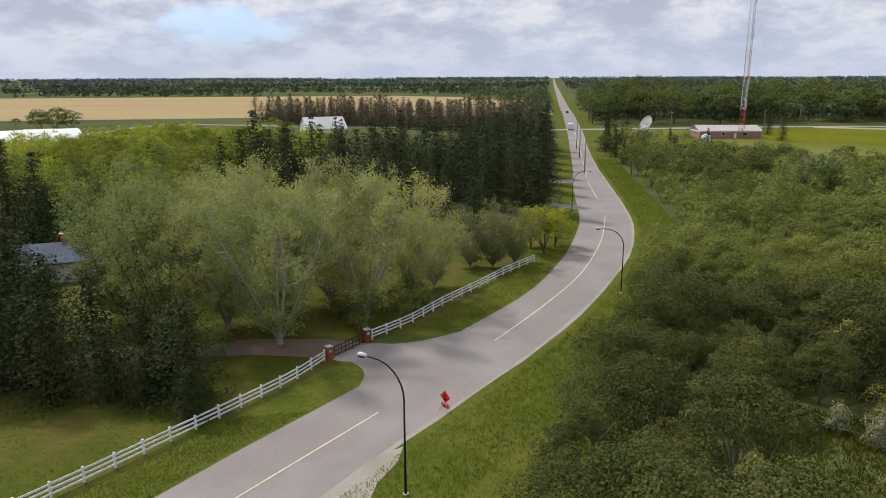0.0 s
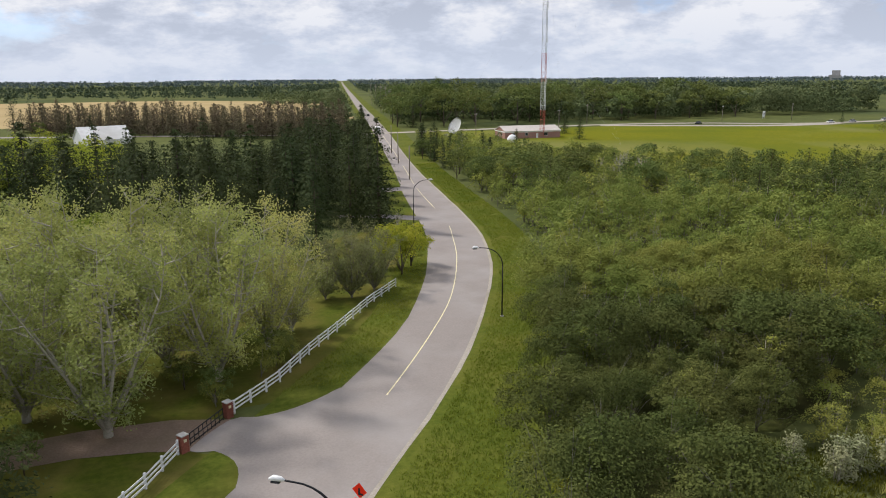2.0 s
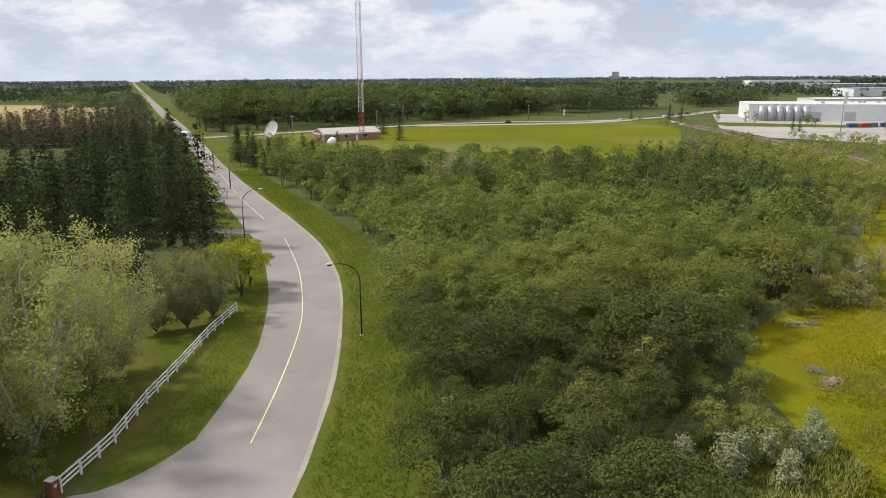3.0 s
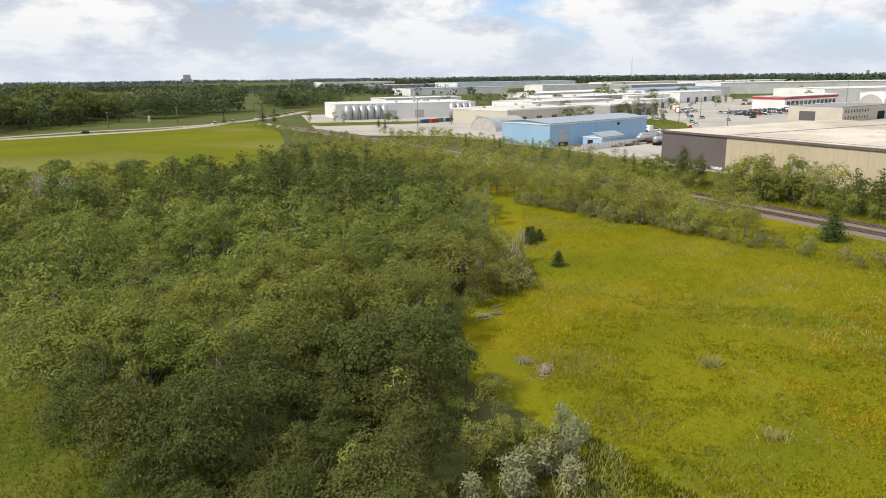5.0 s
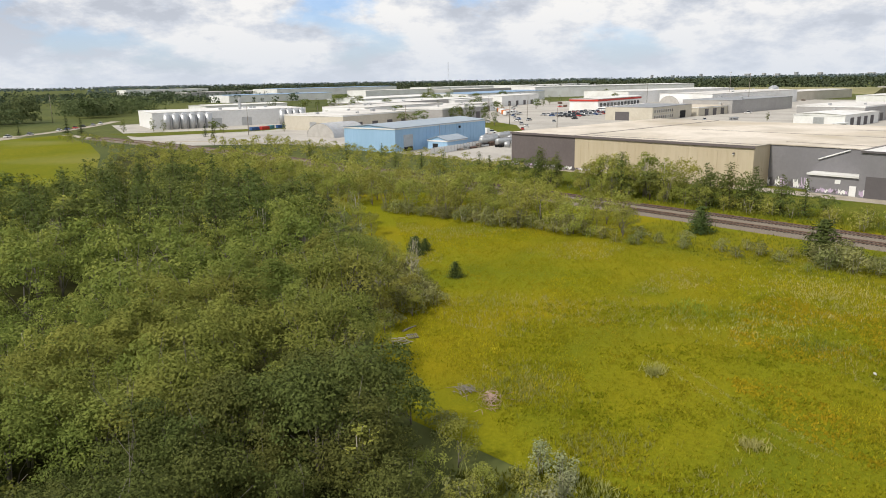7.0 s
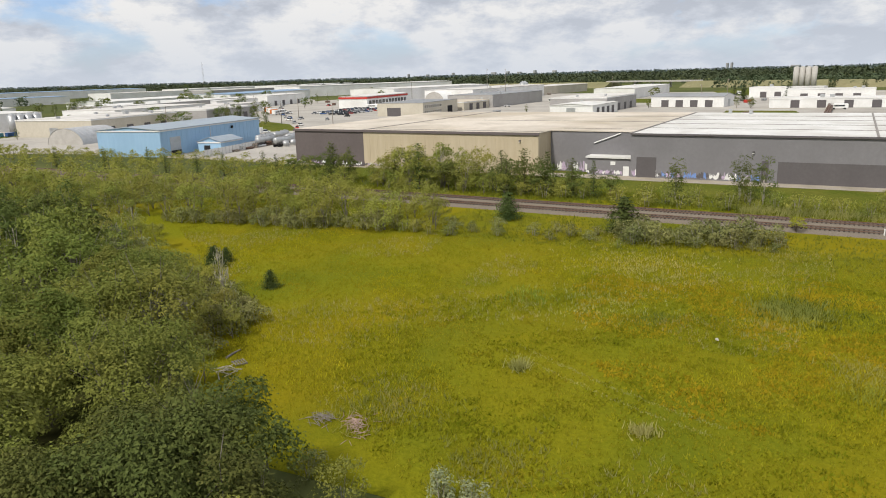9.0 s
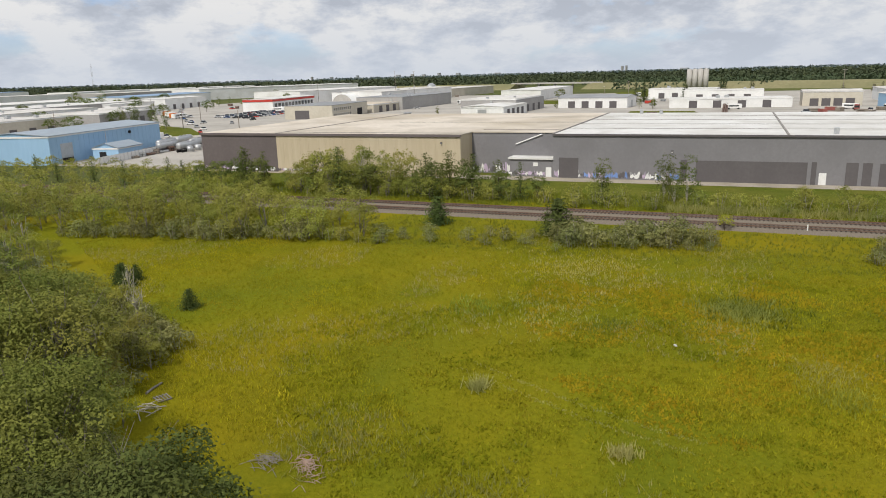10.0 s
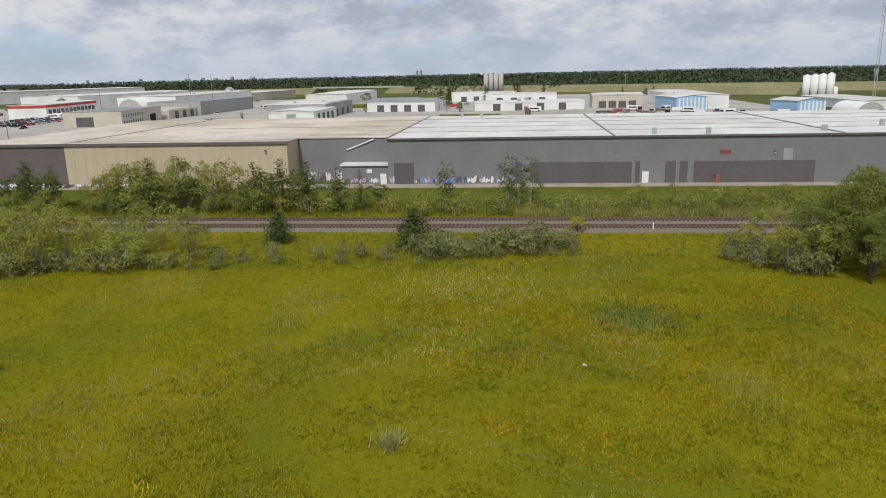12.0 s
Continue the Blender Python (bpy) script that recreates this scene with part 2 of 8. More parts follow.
M_BLUEWALL = surface("pale_blue_steel", (0.30, 0.47, 0.66), (0.34, 0.52, 0.71), 1.0, 0.1, (0.27, 0.43, 0.60), 0.5, rough=0.55, bump=0.1, stretch=(1, 1, 0.2))
M_BLUEROOF = surface("blue_grey_roof", (0.27, 0.32, 0.37), (0.33, 0.38, 0.43), 0.8, 0.06, (0.22, 0.26, 0.30), 0.6, rough=0.5, bump=0.1)
M_FADEDRED = surface("faded_red_paint", (0.26, 0.085, 0.075), (0.33, 0.12, 0.10), 3.0, 0.5, rough=0.7)
M_DARK = surface("dark_opening", (0.02, 0.02, 0.022), (0.035, 0.035, 0.037), 2.0, 0.4)
M_TYRE = surface("black_rubber", (0.018, 0.018, 0.018), (0.03, 0.03, 0.03), 6.0, 0.8, rough=0.9)
M_RED = surface("red_paint", (0.45, 0.05, 0.04), (0.55, 0.07, 0.055), 2.0, 0.5, rough=0.5)
M_TOWER_RED = surface("tower_red_paint", (0.42, 0.10, 0.075), (0.52, 0.13, 0.10), 3.0, 0.3, rough=0.6)
M_WOOD = surface("grey_timber_pole", (0.20, 0.17, 0.14), (0.30, 0.265, 0.225), 5.0, 0.4, (0.16, 0.13, 0.10), 0.5)
M_SHINGLE = surface("pale_roof_shingle", (0.46, 0.41, 0.37), (0.56, 0.51, 0.46), 2.0, 0.2, (0.40, 0.35, 0.31), 0.5)
M_SLATE = surface("blue_grey_shingle", (0.085, 0.10, 0.135), (0.13, 0.15, 0.19), 3.0, 0.3, (0.07, 0.08, 0.10), 0.5)
M_PALEBRICK = surface("pinkish_brick", (0.31, 0.17, 0.14), (0.40, 0.24, 0.20), 4.0, 0.3, (0.27, 0.15, 0.125), 0.5)
M_FARBLUE = surface("far_blue_roof", (0.22, 0.32, 0.46), (0.28, 0.38, 0.52), 0.5, 0.03)
M_OFFWHITE2 = surface("pale_siding", (0.55, 0.55, 0.53), (0.64, 0.64, 0.62), 2.0, 0.3, (0.48, 0.47, 0.44), 0.5)
M_LILAC = surface("lilac_wall_paint", (0.48, 0.38, 0.52), (0.58, 0.48, 0.62), 3.0, 0.5)
M_PAINTBLUE = surface("blue_wall_paint", (0.16, 0.26, 0.55), (0.22, 0.33, 0.62), 3.0, 0.5)
M_GLASS, _t, _p = nodes("dark_window_glass")
_p.inputs["Base Color"].default_value, _p.inputs["Roughness"].default_value, _p.inputs["Specular IOR Level"].default_value = (0.02, 0.025, 0.03, 1), 0.08, 0.6

# near maples: leaf colour lowered for the cloud shadow over them
L_WOOD = leafy("maple_leaves", [(0.062, 0.076, 0.020), (0.083, 0.100, 0.026), (0.112, 0.128, 0.034), (0.148, 0.158, 0.048)], 0.22, vary=0.1)
L_ELM = leafy("elm_leaves", [(0.085, 0.110, 0.030), (0.120, 0.148, 0.040), (0.170, 0.195, 0.055)], 0.25)
# yellower maple green, lightened as well to paint in the sun beyond the cloud shadow
L_SUNTONED = leafy("sun_toned_leaves", [(0.140, 0.165, 0.034), (0.190, 0.212, 0.046), (0.262, 0.272, 0.068)], 0.28, vary=0.12)
L_OLIVE = leafy("willow_scrub_leaves", [(0.180, 0.200, 0.038), (0.255, 0.270, 0.055), (0.360, 0.355, 0.090)], 0.3)
L_POPLAR = leafy("pale_poplar_leaves", [(0.300, 0.318, 0.090), (0.378, 0.392, 0.118), (0.465, 0.472, 0.165)], 0.42)
L_SPRUCE = leafy("spruce_needles", [(0.032, 0.045, 0.016), (0.045, 0.060, 0.020), (0.066, 0.082, 0.028)], 0.12)
L_YOUNG = leafy("young_spruce_needles", [(0.045, 0.064, 0.020), (0.066, 0.090, 0.026), (0.100, 0.128, 0.036)], 0.15)
L_PINE = leafy("pine_needles", [(0.052, 0.072, 0.020), (0.090, 0.116, 0.030), (0.150, 0.172, 0.048)], 0.15)
L_BROWNSPRUCE = leafy("browning_needles", [(0.090, 0.070, 0.043), (0.156, 0.118, 0.072), (0.120, 0.120, 0.060)], 0.1)
L_SILVER = leafy("silver_leaves", [(0.195, 0.210, 0.105), (0.265, 0.280, 0.145), (0.350, 0.365, 0.200)], 0.2)
L_YELLOW = leafy("yellow_green_leaves", [(0.224, 0.251, 0.026), (0.356, 0.370, 0.035), (0.488, 0.475, 0.060)])
L_BRIGHT = leafy("bright_green_leaves", [(0.165, 0.205, 0.026), (0.225, 0.262, 0.034), (0.305, 0.330, 0.050)], 0.3)
L_GREENPOPLAR = leafy("green_poplar_leaves", [(0.200, 0.240, 0.075), (0.265, 0.305, 0.098), (0.345, 0.378, 0.130)], 0.42)
L_GRASS = leafy("grass_blades", [(0.245, 0.268, 0.013), (0.292, 0.306, 0.017), (0.340, 0.336, 0.024), (0.400, 0.378, 0.040)], 0.5)
L_VERGE = leafy("verge_blades", [(0.130, 0.165, 0.016), (0.180, 0.210, 0.022), (0.250, 0.265, 0.040)], 0.4)
L_ROUGH = leafy("rank_grass_blades", [(0.085, 0.108, 0.014), (0.125, 0.150, 0.018), (0.175, 0.190, 0.028)], 0.3)
L_WEED = leafy("grey_weed_leaves", [(0.240, 0.250, 0.050), (0.310, 0.315, 0.075), (0.390, 0.390, 0.115)], 0.5)
L_DRYGRASS = leafy("dry_grass_blades", [(0.350, 0.350, 0.100), (0.450, 0.435, 0.150), (0.560, 0.530, 0.230)], 0.5)
L_GREYGREEN = leafy("grey_green_leaves", [(0.135, 0.142, 0.048), (0.215, 0.220, 0.078), (0.305, 0.305, 0.120)], 0.3)
L_GREYWILLOW = leafy("grey_willow_leaves", [(0.170, 0.190, 0.075), (0.225, 0.245, 0.098), (0.300, 0.315, 0.140)], 0.4)
L_BANK = leafy("bank_grass_blades", [(0.165, 0.205, 0.024), (0.220, 0.252, 0.032), (0.300, 0.310, 0.060)], 0.45)
L_TUSSOCK = leafy("tussock_blades", [(0.215, 0.245, 0.012), (0.265, 0.285, 0.016), (0.320, 0.318, 0.022)], 0.45)
L_MUSTARD = leafy("yellow_weeds", [(0.325, 0.290, 0.014), (0.365, 0.310, 0.018), (0.405, 0.335, 0.022)], 0.5)
# far belts: leaf greens greyed towards blue in place of air haze
L_FAR = leafy("hazed_far_leaves", [(0.052, 0.070, 0.040), (0.068, 0.088, 0.048), (0.090, 0.110, 0.058)], 0.1)
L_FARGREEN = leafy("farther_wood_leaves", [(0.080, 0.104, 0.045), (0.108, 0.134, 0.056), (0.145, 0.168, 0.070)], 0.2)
# horizon trees: distance haze painted as a blue cast of the leaves
L_HAZE = leafy("hazed_horizon_leaves", [(0.070, 0.095, 0.098), (0.085, 0.112, 0.112), (0.102, 0.130, 0.126)], 0.1)


# ---- mesh helpers ----
def link(name, verts, faces, material, parent=None, label="", smooth=False):
    me = bpy.data.meshes.new(name)
    me.from_pydata([tuple(v) for v in verts], [], [tuple(f) for f in faces])
    me.materials.append(material)
    if smooth:
        me.polygons.foreach_set("use_smooth", [True] * len(me.polygons))
    me.update()
    ob = new(name, me)
    if parent:
        ob.parent = parent
    if label:
        ob["label"] = label
    return ob


def part(name, bm, material, parent=None, label="", smooth=False):
    me = bpy.data.meshes.new(name)
    bm.to_mesh(me)
    bm.free()
    me.materials.append(material)
    if smooth:
        me.polygons.foreach_set("use_smooth", [True] * len(me.polygons))
    ob = new(name, me)
    if parent:
        ob.parent = parent
    if label:
        ob["label"] = label
    return ob


def thing(name, m, label, category, group="", kind=""):
    ob = new(name)
    ob.matrix_basis = m
    return tagged(ob, label, category, group, kind)


def box(bm, x0, y0, z0, x1, y1, z1, bevel=0.0):
    vs = [bm.verts.new(p) for p in ((x0, y0, z0), (x1, y0, z0), (x1, y1, z0), (x0, y1, z0), (x0, y0, z1), (x1, y0, z1), (x1, y1, z1), (x0, y1, z1))]
    fs = [bm.faces.new([vs[i] for i in f]) for f in ((3, 2, 1, 0), (4, 5, 6, 7), (0, 1, 5, 4), (1, 2, 6, 5), (2, 3, 7, 6), (3, 0, 4, 7))]
    if bevel:
        bmesh.ops.bevel(bm, geom=list({e for f in fs for e in f.edges}), offset=bevel, segments=1, affect="EDGES")
    return vs


def boxed(*a, bevel=0.0):
    bm = bmesh.new()
    box(bm, *a, bevel=bevel)
    return bm


def tube(bm, points, radii, sides=8, caps=True):
    """A tapered tube along points."""
    rings = []
    pts = [Vector(p) for p in points]
    for n, p in enumerate(pts):
        d = (pts[min(n + 1, len(pts) - 1)] - pts[max(n - 1, 0)]).normalized()
        a = d.cross(Vector((0.31, 0.95, 0.02)) if abs(d.z) > 0.8 else Vector((0, 0, 1))).normalized()
        b = d.cross(a)
        rings.append([bm.verts.new(p + radii[n] * (math.cos(2 * math.pi * k / sides) * a + math.sin(2 * math.pi * k / sides) * b)) for k in range(sides)])
    for r, s in zip(rings, rings[1:]):
        for k in range(sides):
            bm.faces.new((r[k], r[(k + 1) % sides], s[(k + 1) % sides], s[k]))
    if caps:
        bm.faces.new(rings[0][::-1])
        bm.faces.new(rings[-1])
    return bm


def tubed(points, radii, sides=8):
    return tube(bmesh.new(), points, radii, sides)


def smooth_line(points, step=4.0):
    """A Catmull-Rom line through points."""
    pts = [np.array(p, float) for p in points]
    out = []
    for n in range(len(pts) - 1):
        p0, p1, p2, p3 = pts[max(n - 1, 0)], pts[n], pts[n + 1], pts[min(n + 2, len(pts) - 1)]
        k = max(1, int(np.linalg.norm(p2 - p1) / step))
        for i in range(min(k, 60)):
            u = i / min(k, 60)
            out.append(0.5 * (2 * p1 + (p2 - p0) * u + (2 * p0 - 5 * p1 + 4 * p2 - p3) * u * u + (3 * p1 - p0 - 3 * p2 + p3) * u ** 3))
    return out + [pts[-1]]


def sheet(name, outline, z, material, label, category="ground"):
    """A flat piece of ground with the outline given."""
    bm = bmesh.new()
    bmesh.ops.triangulate(bm, faces=[bm.faces.new([bm.verts.new((p[0], p[1], z)) for p in outline])])
    for f in bm.faces:
        if f.normal.z < 0:
            f.normal_flip()
    return tagged(part(name, bm, material), label, category, kind="structure")


def ribbon(name, line, half, z, material, label, category="road", kind="structure"):
    pts = [np.array(p, float) for p in line]
    verts, faces = [], []
    for n, p in enumerate(pts):
        d = pts[min(n + 1, len(pts) - 1)] - pts[max(n - 1, 0)]
        side = np.array((-d[1], d[0])) / np.linalg.norm(d)
        w = half(n) if callable(half) else half
        verts += [(*(p - w * side), z), (*(p + w * side), z)]
    for n in range(len(pts) - 1):
        faces.append((2 * n, 2 * n + 2, 2 * n + 3, 2 * n + 1))
    return tagged(link(name, verts, faces, material), label, category, kind=kind)


def inside(x, y, poly):
    hit = False
    for (x0, y0), (x1, y1) in zip(poly, poly[1:] + poly[:1]):
        if (y0 > y) != (y1 > y) and x < (x1 - x0) * (y - y0) / (y1 - y0) + x0:
            hit = not hit
    return hit


def candidates(poly, count, seed):
    """Evenly random places inside poly."""
    r = np.random.default_rng(seed)
    p = np.array(poly, float)
    q = r.uniform(p.min(0), p.max(0), (count, 2))
    hit = np.zeros(count, bool)
    for a, b in zip(p, np.roll(p, -1, 0)):
        if a[1] != b[1]:
            hit ^= ((a[1] > q[:, 1]) != (b[1] > q[:, 1])) & (q[:, 0] < (b[0] - a[0]) * (q[:, 1] - a[1]) / (b[1] - a[1]) + a[0])
    return q[hit]


def scatter(poly, gap, seed):
    """Places inside poly, no two nearer than gap."""
    p = np.array(poly, float)
    out, cells = [], {}
    for x, y in candidates(poly, int(6 * np.prod(np.ptp(p, 0)) / gap ** 2), seed).tolist():
        c = (int(x // gap), int(y // gap))
        if all((x - a) ** 2 + (y - b) ** 2 > gap * gap for i in (-1, 0, 1) for j in (-1, 0, 1) for a, b in cells.get((c[0] + i, c[1] + j), ())):
            cells.setdefault(c, []).append((x, y))
            out.append((x, y))
    return out


# ---- plants ----
def leaf_cloud(centres, directions, length, width, rng, corners=4, wild=0.34):
    """Verts and faces of folded leaf sprays at centres, facing along directions; three corners for far ones."""
    n = len(centres)
    d = directions + rng.normal(0, wild, (n, 3))
    d /= np.linalg.norm(d, axis=1)[:, None] + 1e-9
    a = np.cross(d, rng.normal(0, 1, (n, 3)))
    a /= np.linalg.norm(a, axis=1)[:, None] + 1e-9
    b = np.cross(d, a)
    ln = (length * rng.uniform(0.6, 1.3, n))[:, None]
    wd = (width * rng.uniform(0.6, 1.3, n))[:, None]
    if corners == 3:
        v = np.stack([centres - a * ln, centres - b * wd + a * ln * 0.4, centres + b * wd + a * ln * 0.7], 1).reshape(-1, 3)
    else:
        v = np.stack([centres - a * ln, centres - b * wd + d * wd * 0.25, centres + a * ln, centres + b * wd + d * wd * 0.25], 1).reshape(-1, 3)
    return v, np.arange(corners * n).reshape(n, corners)


def quick_mesh(name, v, f, material):
    me = bpy.data.meshes.new(name)
    me.vertices.add(len(v))
    me.vertices.foreach_set("co", np.asarray(v, np.float32).ravel())
    me.loops.add(f.size)
    me.loops.foreach_set("vertex_index", f.astype(np.int32).ravel())
    me.polygons.add(len(f))
    me.polygons.foreach_set("loop_start", np.arange(0, f.size, f.shape[1], dtype=np.int32))
    me.materials.append(material)
    me.update(calc_edges=True)
    return me


def broadleaf(name, height, spread, leaves, leaf, material, bark, rng, label, category="tree", bare=0.3, clumps=9, stems=1, shape=1.0, limbs=True, inner=0.25, corners=4, tall=0.85, twigs=0, foot=0.16, puff=1.0):
    """A tree: tapered trunk with limbs, and a crown of many leaf sprays in uneven clumps."""
    tree = thing(name, pose(0, 0, 0), label, category)
    bm = bmesh.new()
    cs, rs = [], []
    base = bare * height
    for k in range(clumps):
        u = (k + 0.5) / clumps
        ang = k * 2.4 + rng.uniform(-0.4, 0.4)
        r = spread * rng.uniform(0.25, 0.72) * (1 - 0.55 * max(0, u - 0.35) * shape) * (0 if k == clumps - 1 else 1)
        z = base + (height - base) * (foot + (0.86 - foot) * u)
        cs.append((r * math.cos(ang), r * math.sin(ang), z))
        rs.append(puff * spread * rng.uniform(0.34, 0.52) * (1.0 - 0.35 * u * shape))
    cs, rs = np.array(cs), np.array(rs)
    for s in range(stems):
        ox, oy = (0, 0) if stems == 1 else (0.12 * spread * math.cos(s * 2.1), 0.12 * spread * math.sin(s * 2.1))
        r0 = 0.018 * height / math.sqrt(stems) + 0.03
        top = (ox * 3, oy * 3, height * 0.86)
        tube(bm, [(ox, oy, -0.2), (ox * 1.4 + 0.02 * height, oy * 1.4, height * 0.35), (ox * 2.2, oy * 2.2, height * 0.62), top], [r0, r0 * 0.75, r0 * 0.45, r0 * 0.15], 6)
    if limbs:
        for c in cs[:-1]:
            s = np.array((0.0, 0.0, max(base * 0.8, c[2] - 0.42 * spread - 0.1 * height)))
            mid = 0.55 * s + 0.45 * c + np.array((0, 0, 0.06 * height))
            tip = c + 0.5 * (c - s) * np.array((0.5, 0.5, 0.5))
            tube(bm, [s, mid, c, tip], [0.010 * height, 0.007 * height, 0.0045 * height, 0.002 * height], 5)
    for _ in range(twigs):
        c = cs[int(rng.integers(len(cs)))]
        out = np.array((rng.normal(0, 0.35), rng.normal(0, 0.35), rng.uniform(0.6, 1.0))) * spread * 0.55 * puff
        tube(bm, [c * 0.9, c + 0.5 * out, c + out], [0.0035 * height, 0.0028 * height, 0.0012 * height], 4, caps=False)
    part("trunk", bm, bark, tree, smooth=True)
    w = rs ** 2
    pick = rng.choice(len(cs), leaves, p=w / w.sum())
    d = rng.normal(0, 1, (leaves, 3))
    d[:, 2] = np.where(d[:, 2] < -0.3, -d[:, 2] * 0.7, d[:, 2])
    d /= np.linalg.norm(d, axis=1)[:, None]
    rad = np.where(rng.random(leaves) < inner, rng.uniform(0.4, 0.9, leaves), rng.normal(1.0, 0.10, leaves))
    lump = 1 + 0.16 * np.sin(d[:, 0] * 9 + pick) * np.sin(d[:, 1] * 8 + 2 * pick) + 0.12 * np.sin(d[:, 2] * 11 + pick)
    p = cs[pick] + d * (rs[pick] * rad * lump)[:, None] * np.array((1, 1, tall))
    v, f = leaf_cloud(p, d + np.array((0, 0, 0.35)), leaf, leaf * 0.55, rng, corners)
    crown = new("crown", quick_mesh("crown", v, f, material))
    crown.parent = tree
    return tree


def dome(name, height, spread, leaves, leaf, material, bark, rng, label, category="tree", puffs=46, puff=0.25, low=-0.2, limbs=9, twigs=6, lift=0.42, flat=0.75, corners=3, wild=0.5):
    """A bushy tree: a rounded crown built of many small leafy puffs, with limbs and bare twigs among them."""
    tree = thing(name, pose(0, 0, 0), label, category)
    d = rng.normal(0, 1, (puffs, 3))
    d /= np.linalg.norm(d, axis=1)[:, None]
    d[:, 2] = np.where(d[:, 2] < low, -d[:, 2], d[:, 2])
    ph = rng.uniform(0, 6.28, 3)
    lump = 0.9 + 0.22 * np.sin(3.1 * d[:, 0] + ph[0]) * np.sin(3.3 * d[:, 1] + ph[1]) + 0.1 * np.sin(5 * d[:, 2] + ph[2])
    deep = np.where(rng.random(puffs) < 0.2, rng.uniform(0.4, 0.75, puffs), rng.uniform(0.84, 1.04, puffs))
    c = d * (lump * deep)[:, None] * np.array((spread * 0.85, spread * 0.85, height * (1 - lift) * 0.86))
    c[:, 2] = np.maximum(c[:, 2] + height * lift, 0.10 * height)
    rs = spread * puff * rng.uniform(0.65, 1.35, puffs)
    bm = bmesh.new()
    r0 = 0.014 * height + 0.03
    tube(bm, [(0, 0, -0.2), (0.015 * height, 0, 0.22 * height), (-0.01 * height, 0.01 * height, 0.55 * height)], [r0, r0 * 0.8, r0 * 0.4], 6)
    for q in c[:limbs]:
        s = np.array((0.0, 0.0, 0.06 * height))
        tube(bm, [s, 0.45 * q + np.array((0, 0, 0.1 * height)), q], [0.008 * height, 0.005 * height, 0.002 * height], 4, caps=False)
    for k in range(twigs):
        q, e = c[k % limbs], d[k % limbs]
        out = (e * 0.6 + np.array((rng.normal(0, 0.3), rng.normal(0, 0.3), rng.uniform(0.5, 1.0)))) * 1.6 * spread * puff
        tube(bm, [q, q + 0.4 * out, q + 0.95 * out], [0.0035 * height, 0.0026 * height, 0.001 * height], 3, caps=False)
        tube(bm, [q, q + 0.75 * out + rng.normal(0, 0.2 * spread * puff, 3)], [0.002 * height, 0.001 * height], 3, caps=False)
    part("trunk", bm, bark, tree, smooth=True)
    pick = rng.choice(puffs, leaves, p=rs ** 2 / (rs ** 2).sum())
    e = rng.normal(0, 1, (leaves, 3))
    e /= np.linalg.norm(e, axis=1)[:, None]
    e[:, 2] = np.where(e[:, 2] < -0.2, -0.8 * e[:, 2], e[:, 2])
    e += 0.45 * d[pick]
    e /= np.linalg.norm(e, axis=1)[:, None]
    knob = 1 + 0.2 * np.sin(e[:, 0] * 7 + pick) * np.sin(e[:, 1] * 7 + 2 * pick)
    p = c[pick] + e * (rs[pick] * rng.normal(1.0, 0.14, leaves) * knob)[:, None] * np.array((1, 1, flat))
    v, f = leaf_cloud(p, e + np.array((0, 0, 0.4)), leaf, leaf * 0.6, rng, corners, wild)
    crown = new("crown", quick_mesh("crown", v, f, material))
    crown.parent = tree
    return tree


